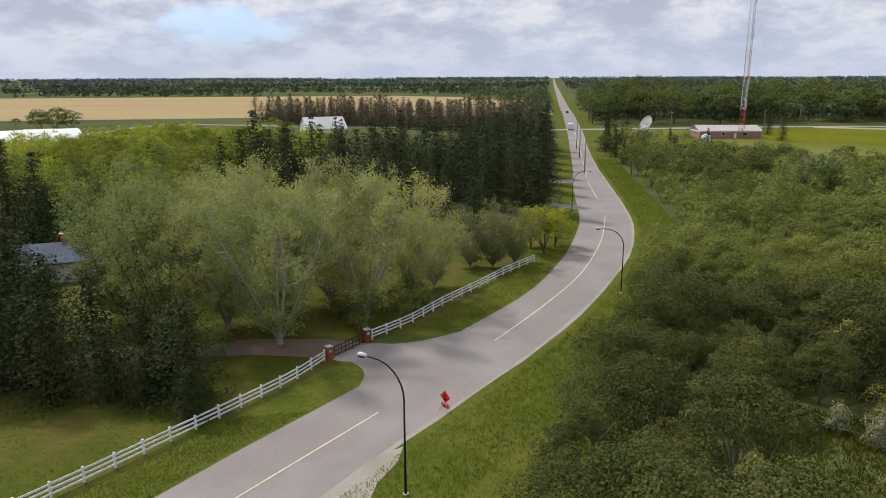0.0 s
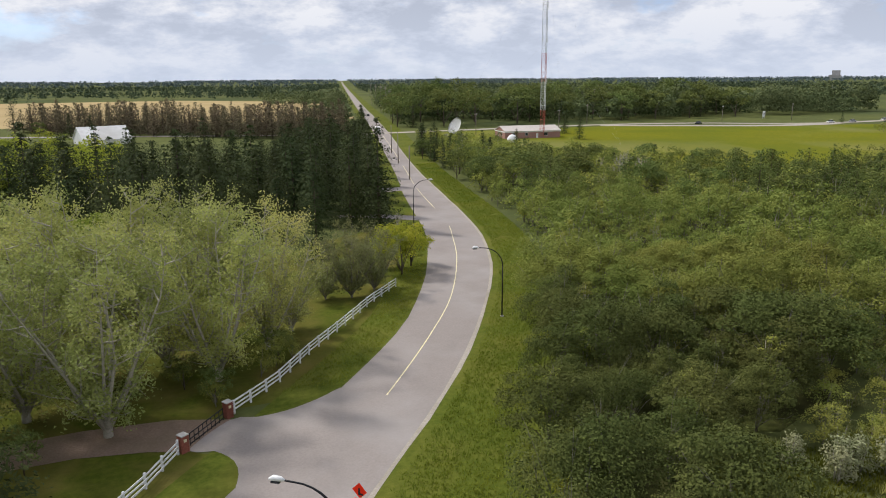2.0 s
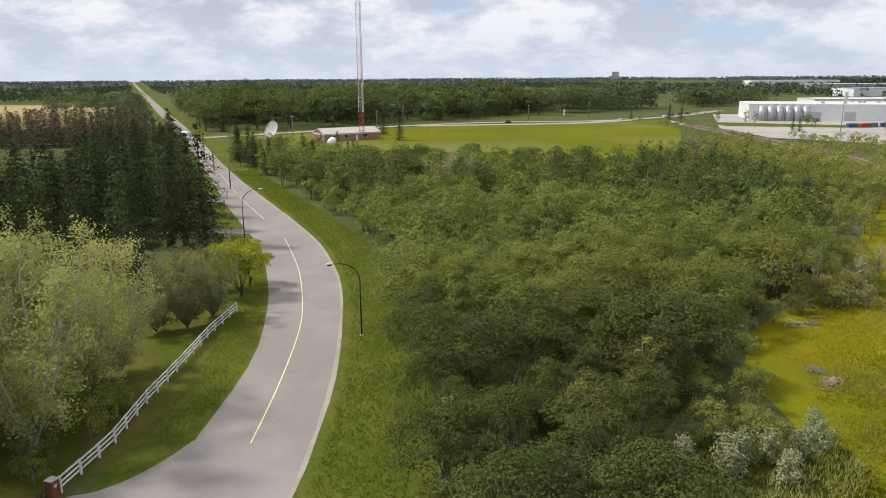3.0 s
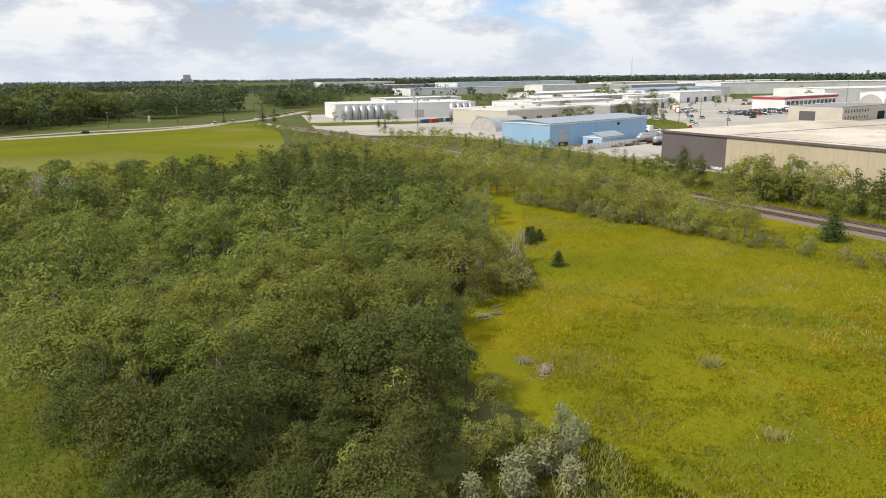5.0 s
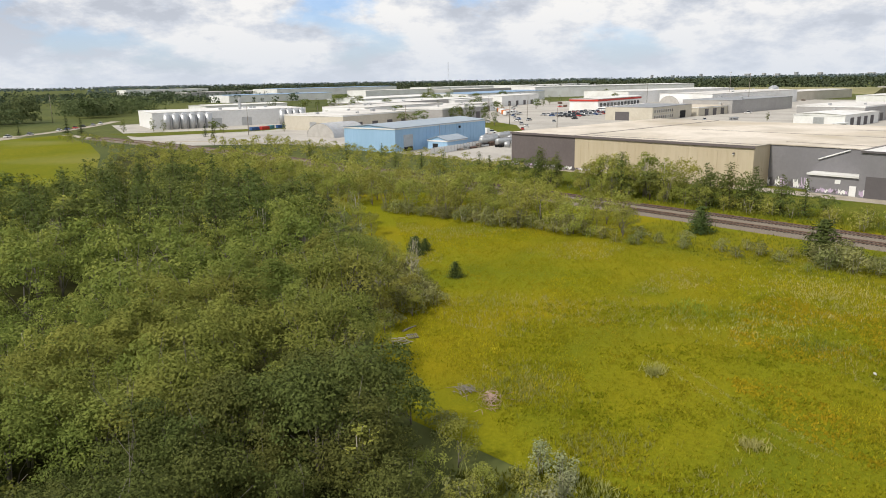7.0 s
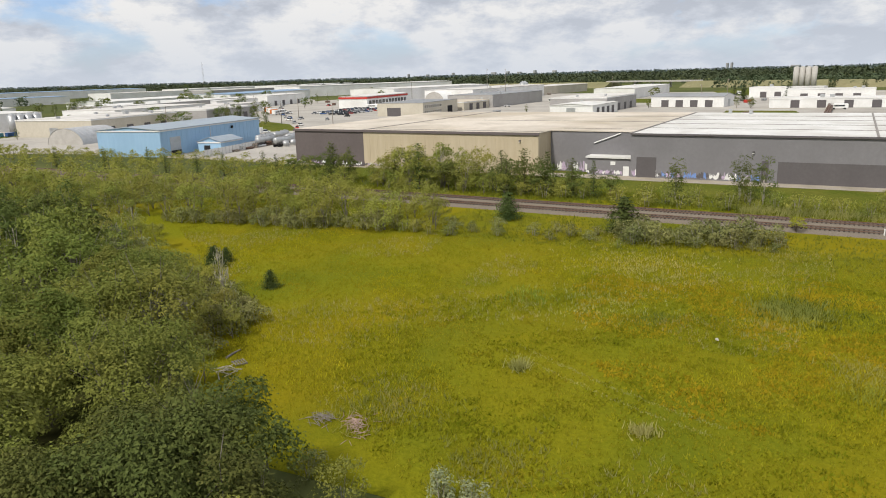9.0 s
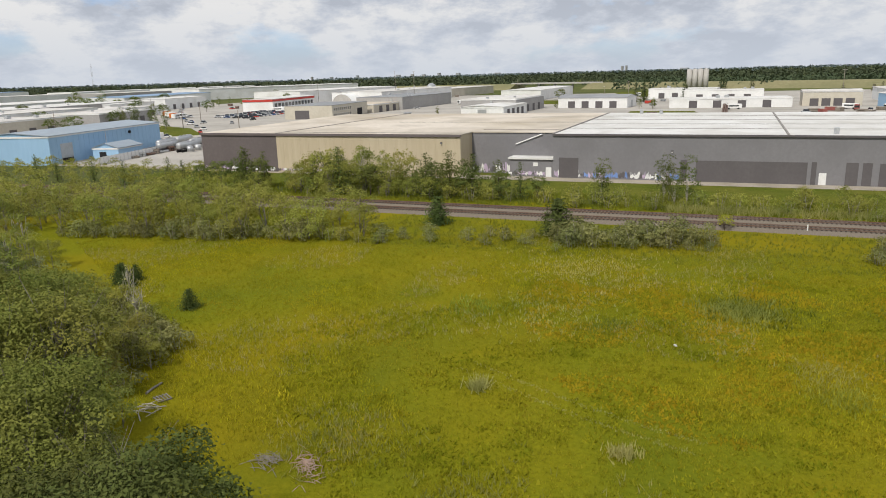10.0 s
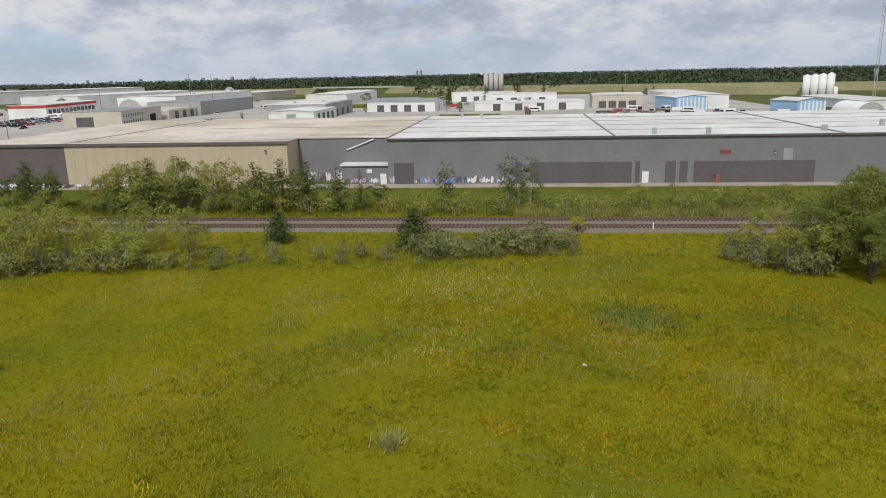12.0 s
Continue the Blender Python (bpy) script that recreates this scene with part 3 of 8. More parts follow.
def vase(name, height, spread, leaves, leaf, material, bark, rng, label, stems=7, forks=11, sprigs=3, category="tree", low=0.25, stout=1.0):
    """An open poplar: stems rising and spreading from one foot, forked twice, with thin leaves along the twigs."""
    tree = thing(name, pose(0, 0, 0), label, category)
    bm = bmesh.new()
    starts, ends = [], []
    tube(bm, [(0, 0, -0.3), (0, 0, 0.06 * height)], [0.03 * height * stout, 0.022 * height * stout], 7)
    for k in range(stems):
        a = 2 * math.pi * k / (stems - 1) + rng.uniform(-0.35, 0.35)
        reach = spread * (0.12 if k == stems - 1 else rng.uniform(0.5, 0.95))
        top = height * (1.0 if k == stems - 1 else rng.uniform(0.72, 0.98))
        o = np.array((math.cos(a), math.sin(a), 0))
        pts = [o * reach * u + np.array((0, 0, top * z)) + rng.normal(0, 0.012 * height, 3) * (u > 0) for u, z in ((0, 0.03), (0.3, 0.26), (0.6, 0.54), (0.84, 0.78), (1.0, 0.95))]
        tube(bm, pts, [stout * height * w for w in (0.013, 0.0095, 0.0065, 0.004, 0.0015)], 5, caps=False)
        for j in range(forks):
            u = low + (0.97 - low) * (j + rng.uniform(0.1, 0.9)) / forks
            x = u * 4
            i = min(3, int(x))
            q = pts[i] * (1 - x + i) + pts[i + 1] * (x - i)
            b = rng.uniform(0, 6.28)
            way = np.array((math.cos(b), math.sin(b), 0)) * rng.uniform(0.5, 1.0) + 0.25 * o + np.array((0, 0, rng.uniform(0.25, 1.0)))
            tip = q + way / np.linalg.norm(way) * height * rng.uniform(0.11, 0.21) * (1.25 - 0.5 * u)
            mid = 0.5 * (q + tip) + np.array((0, 0, -0.012 * height))
            tube(bm, [q, mid, tip], [stout * height * w for w in (0.0045, 0.003, 0.0012)], 4, caps=False)
            starts.append(mid)
            ends.append(tip)
            for _ in range(sprigs):
                w = rng.uniform(0.25, 1.0)
                r = q + (tip - q) * w
                g = r + (np.array((0, 0, rng.uniform(0.1, 0.7))) + rng.normal(0, 0.55, 3)) * height * 0.075
                tube(bm, [r, g], [stout * 0.0016 * height, stout * 0.0007 * height], 3, caps=False)
                starts.append(r)
                ends.append(g)
    part("trunk", bm, bark, tree, smooth=True)
    starts, ends = np.array(starts), np.array(ends)
    pick = rng.integers(0, len(starts), leaves)
    u = rng.uniform(0.1, 1.15, leaves)[:, None]
    p = starts[pick] * (1 - u) + ends[pick] * u + rng.normal(0, 0.022 * height, (leaves, 3))
    d = np.concatenate([p[:, :2] / spread, np.full((leaves, 1), 0.8)], 1)
    v, f = leaf_cloud(p, d, leaf, leaf * 0.6, rng, 3, 0.7)
    crown = new("crown", quick_mesh("crown", v, f, material))
    crown.parent = tree
    return tree


def conifer(name, height, spread, whorls, per, material, rng, label, bare=0.06, category="tree", droop=0.25, spray=6, density=1.0, bark=None, power=0.85, corners=4, size=0.115):
    """A spruce or pine: straight trunk, whorls of drooping boughs set with needle sprays."""
    tree = thing(name, pose(0, 0, 0), label, category)
    part("trunk", tubed([(0, 0, -0.2), (0, 0, height * 0.5), (0, 0, height * 0.98)], [0.014 * height + 0.04, 0.009 * height + 0.02, 0.01], 6), bark or M_BARK, tree, smooth=True)
    cen, dirs, big = [], [], []
    for k in range(whorls):
        u = (k + rng.uniform(-0.3, 0.3)) / whorls
        z = height * (bare + (1 - bare) * u)
        reach = spread * (1 - u) ** power * rng.uniform(0.82, 1.12) + 0.03 * spread
        n = max(3, int(per * (1 - 0.55 * u) * density))
        for j in range(n):
            ang = 2 * math.pi * (j + rng.uniform(-0.35, 0.35)) / n + k * 1.1
            rr = reach * rng.uniform(0.72, 1.12)
            out = np.array((math.cos(ang), math.sin(ang), 0))
            m = max(2, int(spray * (0.45 + rr / spread * 0.75)))
            for i in range(m):
                q = ((i + 0.7) / m) ** 0.75
                across = np.array((-out[1], out[0], 0)) * rng.uniform(-1, 1) * q * rr * 2.6 / n
                cen.append(across + out * rr * q + np.array((0, 0, z - droop * rr * q * q + 0.10 * rr * q)) + rng.normal(0, 0.035 * spread, 3))
                dirs.append(np.array((out[0] * 0.5, out[1] * 0.5, 0.9)))
                big.append(spread * size * (1.25 - 0.5 * q))
    cen, dirs, big = np.array(cen), np.array(dirs), np.array(big)
    v, f = leaf_cloud(cen, dirs, big * 1.1, big * 0.46, rng, corners)
    crown = new("crown", quick_mesh("crown", v, f, material))
    crown.parent = tree
    return tree


def plant(models, places, rng, low=0.8, high=1.2, label="", group=""):
    """Copies of the models at places (x, y) or (x, y, scale)."""
    out = []
    for p in places:
        s = p[2] if len(p) > 2 else rng.uniform(low, high)
        ob = copy_thing(models[int(rng.integers(len(models)))], pose(p[0], p[1], 0, 0, 0, rng.uniform(0, 360)))
        ob.scale = (s * rng.uniform(0.92, 1.08), s * rng.uniform(0.92, 1.08), s * rng.uniform(0.93, 1.1))
        if label:
            ob["label"] = label
        if group:
            ob["group"] = group
        out.append(ob)
    return out


def retire(models):
    """Take away the models from which copies were made."""
    for ob in models:
        for o in (*ob.children_recursive, ob):
            bpy.data.objects.remove(o)


# ---- ground, roads, fields ----
def ground_disc():
    bm = bmesh.new()
    rings, n = [60, 130, 250, 450, 800, 1400, 2400, 3600, 4850], 72
    prev = [bm.verts.new((40, 60, 0))]
    for r in rings:
        ring = [bm.verts.new((40 + r * math.cos(2 * math.pi * k / n), 60 + r * math.sin(2 * math.pi * k / n), 0)) for k in range(n)]
        for k in range(n):
            if len(prev) == 1:
                bm.faces.new((prev[0], ring[k], ring[(k + 1) % n]))
            else:
                bm.faces.new((prev[k], ring[k], ring[(k + 1) % n], prev[(k + 1) % n]))
        prev = ring
    return tagged(part("ground", bm, M_GROUND), "flat green and olive farmland reaching the horizon", "ground", kind="structure")


ground_disc()

LEFT_EDGE = [(-60, -17), (-45, 4), (-31, 24), (-17.3, 43.0), (-13.4, 48.5), (-8.9, 54.4), (-4.4, 60.4), (-0.5, 65.6), (3.2, 70.6), (7.3, 76.1), (11.2, 81.5), (15.6, 88.6), (21.6, 101.5), (25.2, 111), (29.5, 124.1), (32.3, 135), (34.1, 144.5), (37.0, 160), (40.6, 178), (47.2, 207), (60.2, 270), (75.5, 345), (107, 505), (148, 720), (400, 2010), (894, 4520)]
RIGHT_EDGE = [(-49, -21), (-34.5, 0), (-20.5, 21), (-6.5, 42.0), (-2.5, 47.7), (2.1, 53.6), (8.7, 62.4), (12.5, 67.6), (16.4, 73.6), (20.9, 81.0), (26.9, 92), (31.6, 101.7), (35.0, 110), (40.3, 127), (44.4, 147), (47.6, 166), (52.0, 192), (56.5, 218), (68.2, 276), (83, 346), (114.5, 506), (155.5, 721), (407, 2010), (902, 4520)]
EDGE_L, EDGE_R = smooth_line(LEFT_EDGE, 3.0), smooth_line(RIGHT_EDGE, 3.0)
CENTRE = [(-30.0, 18.6), (-21.0, 30.6), (-12.0, 42.6), (-3.3, 54.15), (2.2, 61.6), (7.6, 69.0), (15.9, 81.9), (23.1, 94.8), (30.2, 111.9), (35.0, 127.0), (37.5, 136.0), (39.6, 147.0), (41.2, 157.0), (45.2, 180.6), (52.0, 213), (64.5, 273), (79.3, 346)]


def shifted(line, off):
    pts = [np.array(p, float) for p in line]
    out = []
    for n, p in enumerate(pts):
        d = pts[min(n + 1, len(pts) - 1)] - pts[max(n - 1, 0)]
        out.append(p + off * np.array((d[1], -d[0])) / np.linalg.norm(d))
    return out


def resampled(line, n):
    pts = np.array(line)
    s = np.r_[0, np.cumsum(np.linalg.norm(np.diff(pts, axis=0), axis=1))]
    q = s[-1] * np.linspace(0, 1, n) ** 2.2
    return np.stack([np.interp(q, s, pts[:, 0]), np.interp(q, s, pts[:, 1])], 1)


def quad_strip(name, a, b, z, material, label, category="road"):
    n = 260
    a, b = resampled(a, n), resampled(b, n)
    verts = [(*p, z) for p in a] + [(*p, z) for p in b]
    faces = [(k, n + k, n + k + 1, k + 1) for k in range(n - 1)]
    return tagged(link(name, verts, faces, material), label, category, kind="structure")


sheet("lawn", [(-70, 20), (-52, 0), (-26, 33), (-9, 57), (-6, 64), (-9.5, 66.5), (-5, 71.5), (2, 72), (17, 92), (28, 128), (30, 142), (10, 128), (-25, 100), (-75, 96)], 0.02, M_LAWN, "mown green lawn with drier brown patches")
quad_strip("verge_east", shifted(EDGE_R, -0.3), shifted(EDGE_R, 7.5), 0.03, M_VERGE, "rough yellow-green roadside grass", "grass verge")
STRIP = [(2, 6), (14, 22), (19, 34), (15.5, 38), (15, 44), (17, 51), (22, 60), (31, 75.5), (20, 78), (7.5, 58), (-2, 38), (-10, 22)]
sheet("rough_grass", STRIP, 0.026, M_VERGE, "rough grass between a road and a wood", "grass")
quad_strip("verge_west", shifted(EDGE_L, 0.3), shifted(EDGE_L, -4.5), 0.03, M_VERGE, "rough green roadside grass beside a white fence", "grass verge")
quad_strip("road_shoulder", shifted(EDGE_R, -0.7), [p + np.array((1.0, -0.6)) * (0.22 * noise.noise((0.35 * k, 3.0, 0.0)) + 0.12 * noise.noise((1.3 * k, 7.0, 0.0))) for k, p in enumerate(shifted(EDGE_R, 0.12))], 0.05, M_GRAVEL, "pale sandy gravel road shoulder", "road shoulder")
quad_strip("road", EDGE_L, shifted(EDGE_R, -0.3), 0.058, M_ROAD, "worn pale grey asphalt road curving into the distance")
sheet("road_mouth", smooth_line([(-5.2, 59.4), (-2.2, 60.8), (3.4, 68.6), (4.9, 72.6), (2.2, 71.0), (-0.4, 69.8), (-2.8, 69.4), (-5.0, 69.6), (-8.2, 65.6), (-6.4, 64.9), (-5.1, 63.0), (-4.9, 61.0), (-5.2, 59.4)], 0.7)[:-1], 0.054, M_ROAD, "asphalt driveway mouth before a metal gate", "driveway")
sheet("driveway", [(-8.2, 65.4), (-4.9, 69.7), (-9.5, 71.2), (-16, 71.6), (-27, 70.5), (-40, 67), (-40, 63.5), (-27, 66.6), (-16, 67.2), (-11, 66.4)], 0.05, M_DRIVE, "pinkish gravel driveway behind a gate", "driveway")
sheet("gravel_apron", [(-6.7, 41.8), (-2.3, 47.9), (-1.2, 48.6), (-1.6, 46.4), (-2.9, 43.9), (-3.6, 40.6), (-6.0, 36.5), (-9.6, 37.4)], 0.055, M_GRAVEL, "bare pale gravel beside the road", "gravel")
sheet("side_drive", [(34.5, 146.5), (33.6, 142), (27, 147), (20, 150), (20, 153.5), (28, 151)], 0.06, M_ROAD, "short asphalt side drive", "driveway")
sheet("side_drive_far", [(42, 184), (40.6, 178), (34, 178), (26, 176), (26, 181), (34, 183)], 0.06, M_ROAD, "short asphalt side drive", "driveway")
ribbon("crossroad", smooth_line([(68, 352), (110, 356), (205, 362), (262, 352), (300, 330), (340, 322), (400, 330), (470, 352)], 8), 3.6, 0.075, M_GRAVEL, "pale gravel crossroad along a green field")
ribbon("crossroad_lane", smooth_line([(205, 358), (250, 335), (290, 318), (330, 318)], 8), 5.0, 0.05, M_GRAVEL, "pale bare roadside strip", "gravel")
ribbon("west_road", smooth_line([(-260, 280), (-200, 296), (-165, 318), (-148, 360), (-142, 395), (-118, 408), (60, 352)], 8), 3.4, 0.06, M_ROAD, "grey farm road past bushes")
sheet("grain_field", [(-560, 440), (-250, 452), (-118, 468), (60, 470), (96, 480), (150, 800), (-18, 944), (-230, 930), (-495, 905), (-900, 880), (-900, 460)], 0.04, M_WHEAT, "wide golden field of ripe grain", "field")
sheet("green_field", [(128, 160), (150, 151), (171, 166), (246, 214), (292, 250), (345, 303), (300, 316), (205, 352), (100, 347), (82, 270)], 0.03, M_FIELD, "smooth yellow-green field beyond the trees", "field")
MEADOW = [(20, -120), (-5, -20), (12, 25), (27, 38), (37, 41), (43.5, 46.7), (50, 56), (60, 62), (80, 66), (101, 72), (132, 84), (160, 98), (168, 42), (138, 4), (96, -46), (66, -92)]
sheet("meadow", MEADOW, 0.02, M_MEADOW, "rough yellow-green meadow with taller tufts", "meadow")
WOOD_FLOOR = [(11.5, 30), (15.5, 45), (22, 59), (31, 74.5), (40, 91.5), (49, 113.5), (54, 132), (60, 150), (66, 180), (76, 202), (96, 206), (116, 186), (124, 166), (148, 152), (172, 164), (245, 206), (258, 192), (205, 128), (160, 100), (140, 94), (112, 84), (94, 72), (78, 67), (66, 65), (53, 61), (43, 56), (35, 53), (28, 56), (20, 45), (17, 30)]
sheet("wood_floor", WOOD_FLOOR, 0.035, M_UNDER, "leaf litter and undergrowth of a wood, shade put into its dark colour", "ground")


# broken yellow line down the middle of the road
def centre_line(a, b, name="centre_line"):
    line = np.array(smooth_line(CENTRE, 1.0))
    keep = [p for p in line if a <= p[1] <= b]
    return ribbon(name, keep, 0.065, 0.078, M_YELLOW, "faded yellow painted road centre line", "road marking")


for y0, y1 in ((20, 54.2), (69.2, 135.6), (153, 181), (188, 225), (236, 345)):
    centre_line(y0, y1)

# ---- frame of the railway and the long warehouse: s along it, n towards the meadow ----
UX, UY = 0.636, 0.7717
SITE = Matrix(((UX, -UY, 0, 0), (UY, UX, 0, 0), (0, 0, 1, 0), (0, 0, 0, 1)))


def site(s, n):
    return (UX * s - UY * n, UY * s + UX * n)


def pad():
    """The raised yard on which the warehouse stands, with sloping banks."""
    top = [(-90, -117), (186, -119), (186, -330), (-90, -330)]
    low = [(-97, -109), (193, -111), (193, -337), (-97, -337)]
    verts = [(*site(*p), 0.75) for p in top] + [(*site(*p), 0.0) for p in low]
    faces = [(3, 2, 1, 0)] + [(k, (k + 1) % 4, 4 + (k + 1) % 4, 4 + k) for k in range(4)]
    ob = link("yard", verts, faces, M_VERGE)
    return tagged(ob, "slightly raised grassy yard under a warehouse", "yard", kind="structure")


pad()
sheet("yard_lane", [site(s, n) for s, n in ((-90, -126.4), (186, -124.6), (186, -131), (-90, -131))], 0.775, M_GRAVEL, "pale gravel lane along a warehouse wall", "gravel")
sheet("works_yard", [site(s, n) for s, n in ((186, -132), (186, -330), (-90, -330), (-90, -700), (520, -700), (520, -120), (372, -84), (340, -84), (303, -128))], 0.03, M_YARD, "dusty pale grey works yard with patches", "yard")


ribbon("yard_track", smooth_line([(176, -2), (219, 58), (253, 97.5), (286, 146), (303, 200), (308, 245), (345, 300)], 6), 2.4, 0.04, M_GRAVEL, "pale gravel track between scrub and a works yard", "gravel track")


# ---- railway: ballast bed, sleepers and rails of two tracks ----
def track(n0, name, s0=-140, s1=420):
    line = [(s, n0 + (0 if s < 190 else 0.00030 * (s - 190) ** 2)) for s in np.arange(s0, s1, 10)]
    bed = thing(name, pose(0, 0, 0), "railway track on a bank of brown-grey ballast", "railway track", "railway tracks")
    verts, faces = [], []
    for s, n in line:
        verts += [(*site(s, n - 2.7), 0.0), (*site(s, n - 1.6), 0.42), (*site(s, n + 1.6), 0.42), (*site(s, n + 2.7), 0.0)]
    for k in range(len(line) - 1):
        faces += [(4 * k + j + 1, 4 * k + j, 4 * k + 4 + j, 4 * k + 5 + j) for j in range(3)]
    link("ballast", verts, faces, M_BALLAST, bed)
    for off in (-0.7525, 0.7525):
        bm = bmesh.new()
        prof = [(-0.035, 0.50), (0.035, 0.50), (0.035, 0.66), (-0.035, 0.66)]
        rows = [[bm.verts.new((*site(s, n + off + a), b)) for a, b in prof] for s, n in line]
        for r, q in zip(rows, rows[1:]):
            for j in range(4):
                bm.faces.new((r[j], r[(j + 1) % 4], q[(j + 1) % 4], q[j]))
        part("rail", bm, M_RUST, bed)
    return bed, n0


def sleepers(bed, n0, s0, s1):
    """Timber sleepers of one track, too far off to pick apart."""
    bm = bmesh.new()
    for k in range(int((s1 - s0) / 0.62)):
        s = s0 + 0.62 * k
        c = [site(s + a, n0 + b) for a, b in ((-0.12, -1.3), (0.12, -1.3), (0.12, 1.3), (-0.12, 1.3))]
        lo, hi = [bm.verts.new((*p, 0.38)) for p in c], [bm.verts.new((*p, 0.5)) for p in c]
        bm.faces.new(hi)
        for j in range(4):
            bm.faces.new((lo[j], lo[(j + 1) % 4], hi[(j + 1) % 4], hi[j]))
    tagged(part("sleeper_rest", bm, M_SLEEPER, bed, "dark timber sleepers"), kind="stuff")


TRACKS = [track(-90.0, "railway_track"), track(-95.3, "railway_track")]
for bed, n0 in TRACKS:
    sleepers(bed, n0, -60, 190)


# ---- buildings ----
def block(name, m, sx, sy, h, wall, roof, label, category="warehouse", group="", parapet=0.0, pitch=0.0, doors=(), windows=(), vents=0, trim=None):
    """A shed or warehouse, m at the middle of its floor: walls with thickness, roof, doors and windows set in its sides."""
    ob = thing(name, m, label, category, group)
    bm = bmesh.new()
    x, y = sx / 2, sy / 2
    for a in ((-x, -y, 0, x, -y + 0.25, h), (-x, y - 0.25, 0, x, y, h), (-x, -y + 0.25, 0, -x + 0.25, y - 0.25, h), (x - 0.25, -y + 0.25, 0, x, y - 0.25, h)):
        box(bm, *a)
    if pitch:
        for e in (-x, x - 0.25):
            v = [bm.verts.new(p) for p in ((e, -y, h), (e, y, h), (e, 0, h + pitch), (e + 0.25, -y, h), (e + 0.25, y, h), (e + 0.25, 0, h + pitch))]
            for f in ((0, 1, 2), (5, 4, 3), (0, 2, 5, 3), (2, 1, 4, 5)):
                bm.faces.new([v[i] for i in f])
    part("wall", bm, wall, ob)
    bm = bmesh.new()
    if pitch:
        o = 0.35
        k = pitch / y
        for sgn in (-1, 1):
            v = [(-x - o, sgn * (y + o), h - o * k + 0.02), (x + o, sgn * (y + o), h - o * k + 0.02), (x + o, 0, h + pitch + 0.02), (-x - o, 0, h + pitch + 0.02)]
            lo = [bm.verts.new(p) for p in v]
            hi = [bm.verts.new((p[0], p[1], p[2] + 0.2)) for p in v]
            for f in (lo[::-1] if sgn > 0 else lo, hi if sgn > 0 else hi[::-1]):
                bm.faces.new(f)
            for j in range(4):
                bm.faces.new((lo[j], lo[(j + 1) % 4], hi[(j + 1) % 4], hi[j]))
        bmesh.ops.recalc_face_normals(bm, faces=bm.faces)
    else:
        box(bm, -x - 0.12, -y - 0.12, h, x + 0.12, y + 0.12, h + 0.22)
    part("roof", bm, roof, ob)
    if trim:
        bm = bmesh.new()
        for sgn in (-1, 1):
            box(bm, -x - 0.16, sgn * (y + 0.14) - 0.03, h - 0.45, x + 0.16, sgn * (y + 0.14) + 0.03, h + 0.05)
            box(bm, sgn * (x + 0.14) - 0.03, -y - 0.1, h - 0.45, sgn * (x + 0.14) + 0.03, y + 0.1, h + 0.05)
        part("trim", bm, trim, ob)
    for side, at, w, z0, z1, material in doors:
        part("door" if z0 < 0.3 else "window", side_box(side, x, y, at, w, z0, z1, 0.06), material, ob)
    for side, at, w, z0, z1 in windows:
        win = part("window", side_box(side, x, y, at, w + 0.2, z0 - 0.1, z1 + 0.1, 0.05), M_WHITE, ob)
        part("pane", side_box(side, x, y, at, w, z0, z1, 0.08), M_GLASS, win)
    rng = random.Random(len(name) + int(sx * 7))
    for _ in range(vents):
        a, b, s = rng.uniform(-0.8, 0.8) * x, rng.uniform(-0.8, 0.8) * y, rng.uniform(0.7, 1.6)
        zz = h + (pitch * (1 - abs(b) / y) if pitch else 0.2)
        part("roof_vent", boxed(a, b, zz - 0.1, a + s * 1.6, b + s * 1.2, zz + s, bevel=0.06), M_STEEL, ob)
    return ob


def side_box(side, x, y, at, w, z0, z1, out):
    """A slab on one side of a block: side n, s, e or w; at along it."""
    if side in "ns":
        s = 1 if side == "n" else -1
        a, b = sorted((s * (y - 0.02), s * (y + out)))
        return boxed(at - w / 2, a, z0, at + w / 2, b, z1)
    s = 1 if side == "e" else -1
    a, b = sorted((s * (x - 0.02), s * (x + out)))
    return boxed(a, at - w / 2, z0, b, at + w / 2, z1)


WALL_TOP, WALL_FOOT = 10.05, 0.7


def wall_prism(outline, z0, z1, thick=0.3):
    """Walls along an outline of (s, n) points, in site coordinates."""
    bm = bmesh.new()
    n = len(outline)
    cx, cy = sum(p[0] for p in outline) / n, sum(p[1] for p in outline) / n
    outer = [(bm.verts.new((p[0], p[1], z0)), bm.verts.new((p[0], p[1], z1))) for p in outline]
    for k in range(n):
        a, b = outer[k], outer[(k + 1) % n]
        bm.faces.new((a[0], b[0], b[1], a[1]))
    bmesh.ops.recalc_face_normals(bm, faces=bm.faces)
    bmesh.ops.solidify(bm, geom=bm.faces[:], thickness=thick)
    return bm


def slab(outline, z0, z1):
    bm = bmesh.new()
    lo, hi = [bm.verts.new((*p, z0)) for p in outline], [bm.verts.new((*p, z1)) for p in outline]
    bm.faces.new(lo)
    bm.faces.new(hi)
    for k in range(len(outline)):
        j = (k + 1) % len(outline)
        bm.faces.new((lo[k], lo[j], hi[j], hi[k]))
    bmesh.ops.recalc_face_normals(bm, faces=bm.faces)
    bmesh.ops.triangulate(bm, faces=[f for f in bm.faces if len(f.verts) > 4])
    return bm


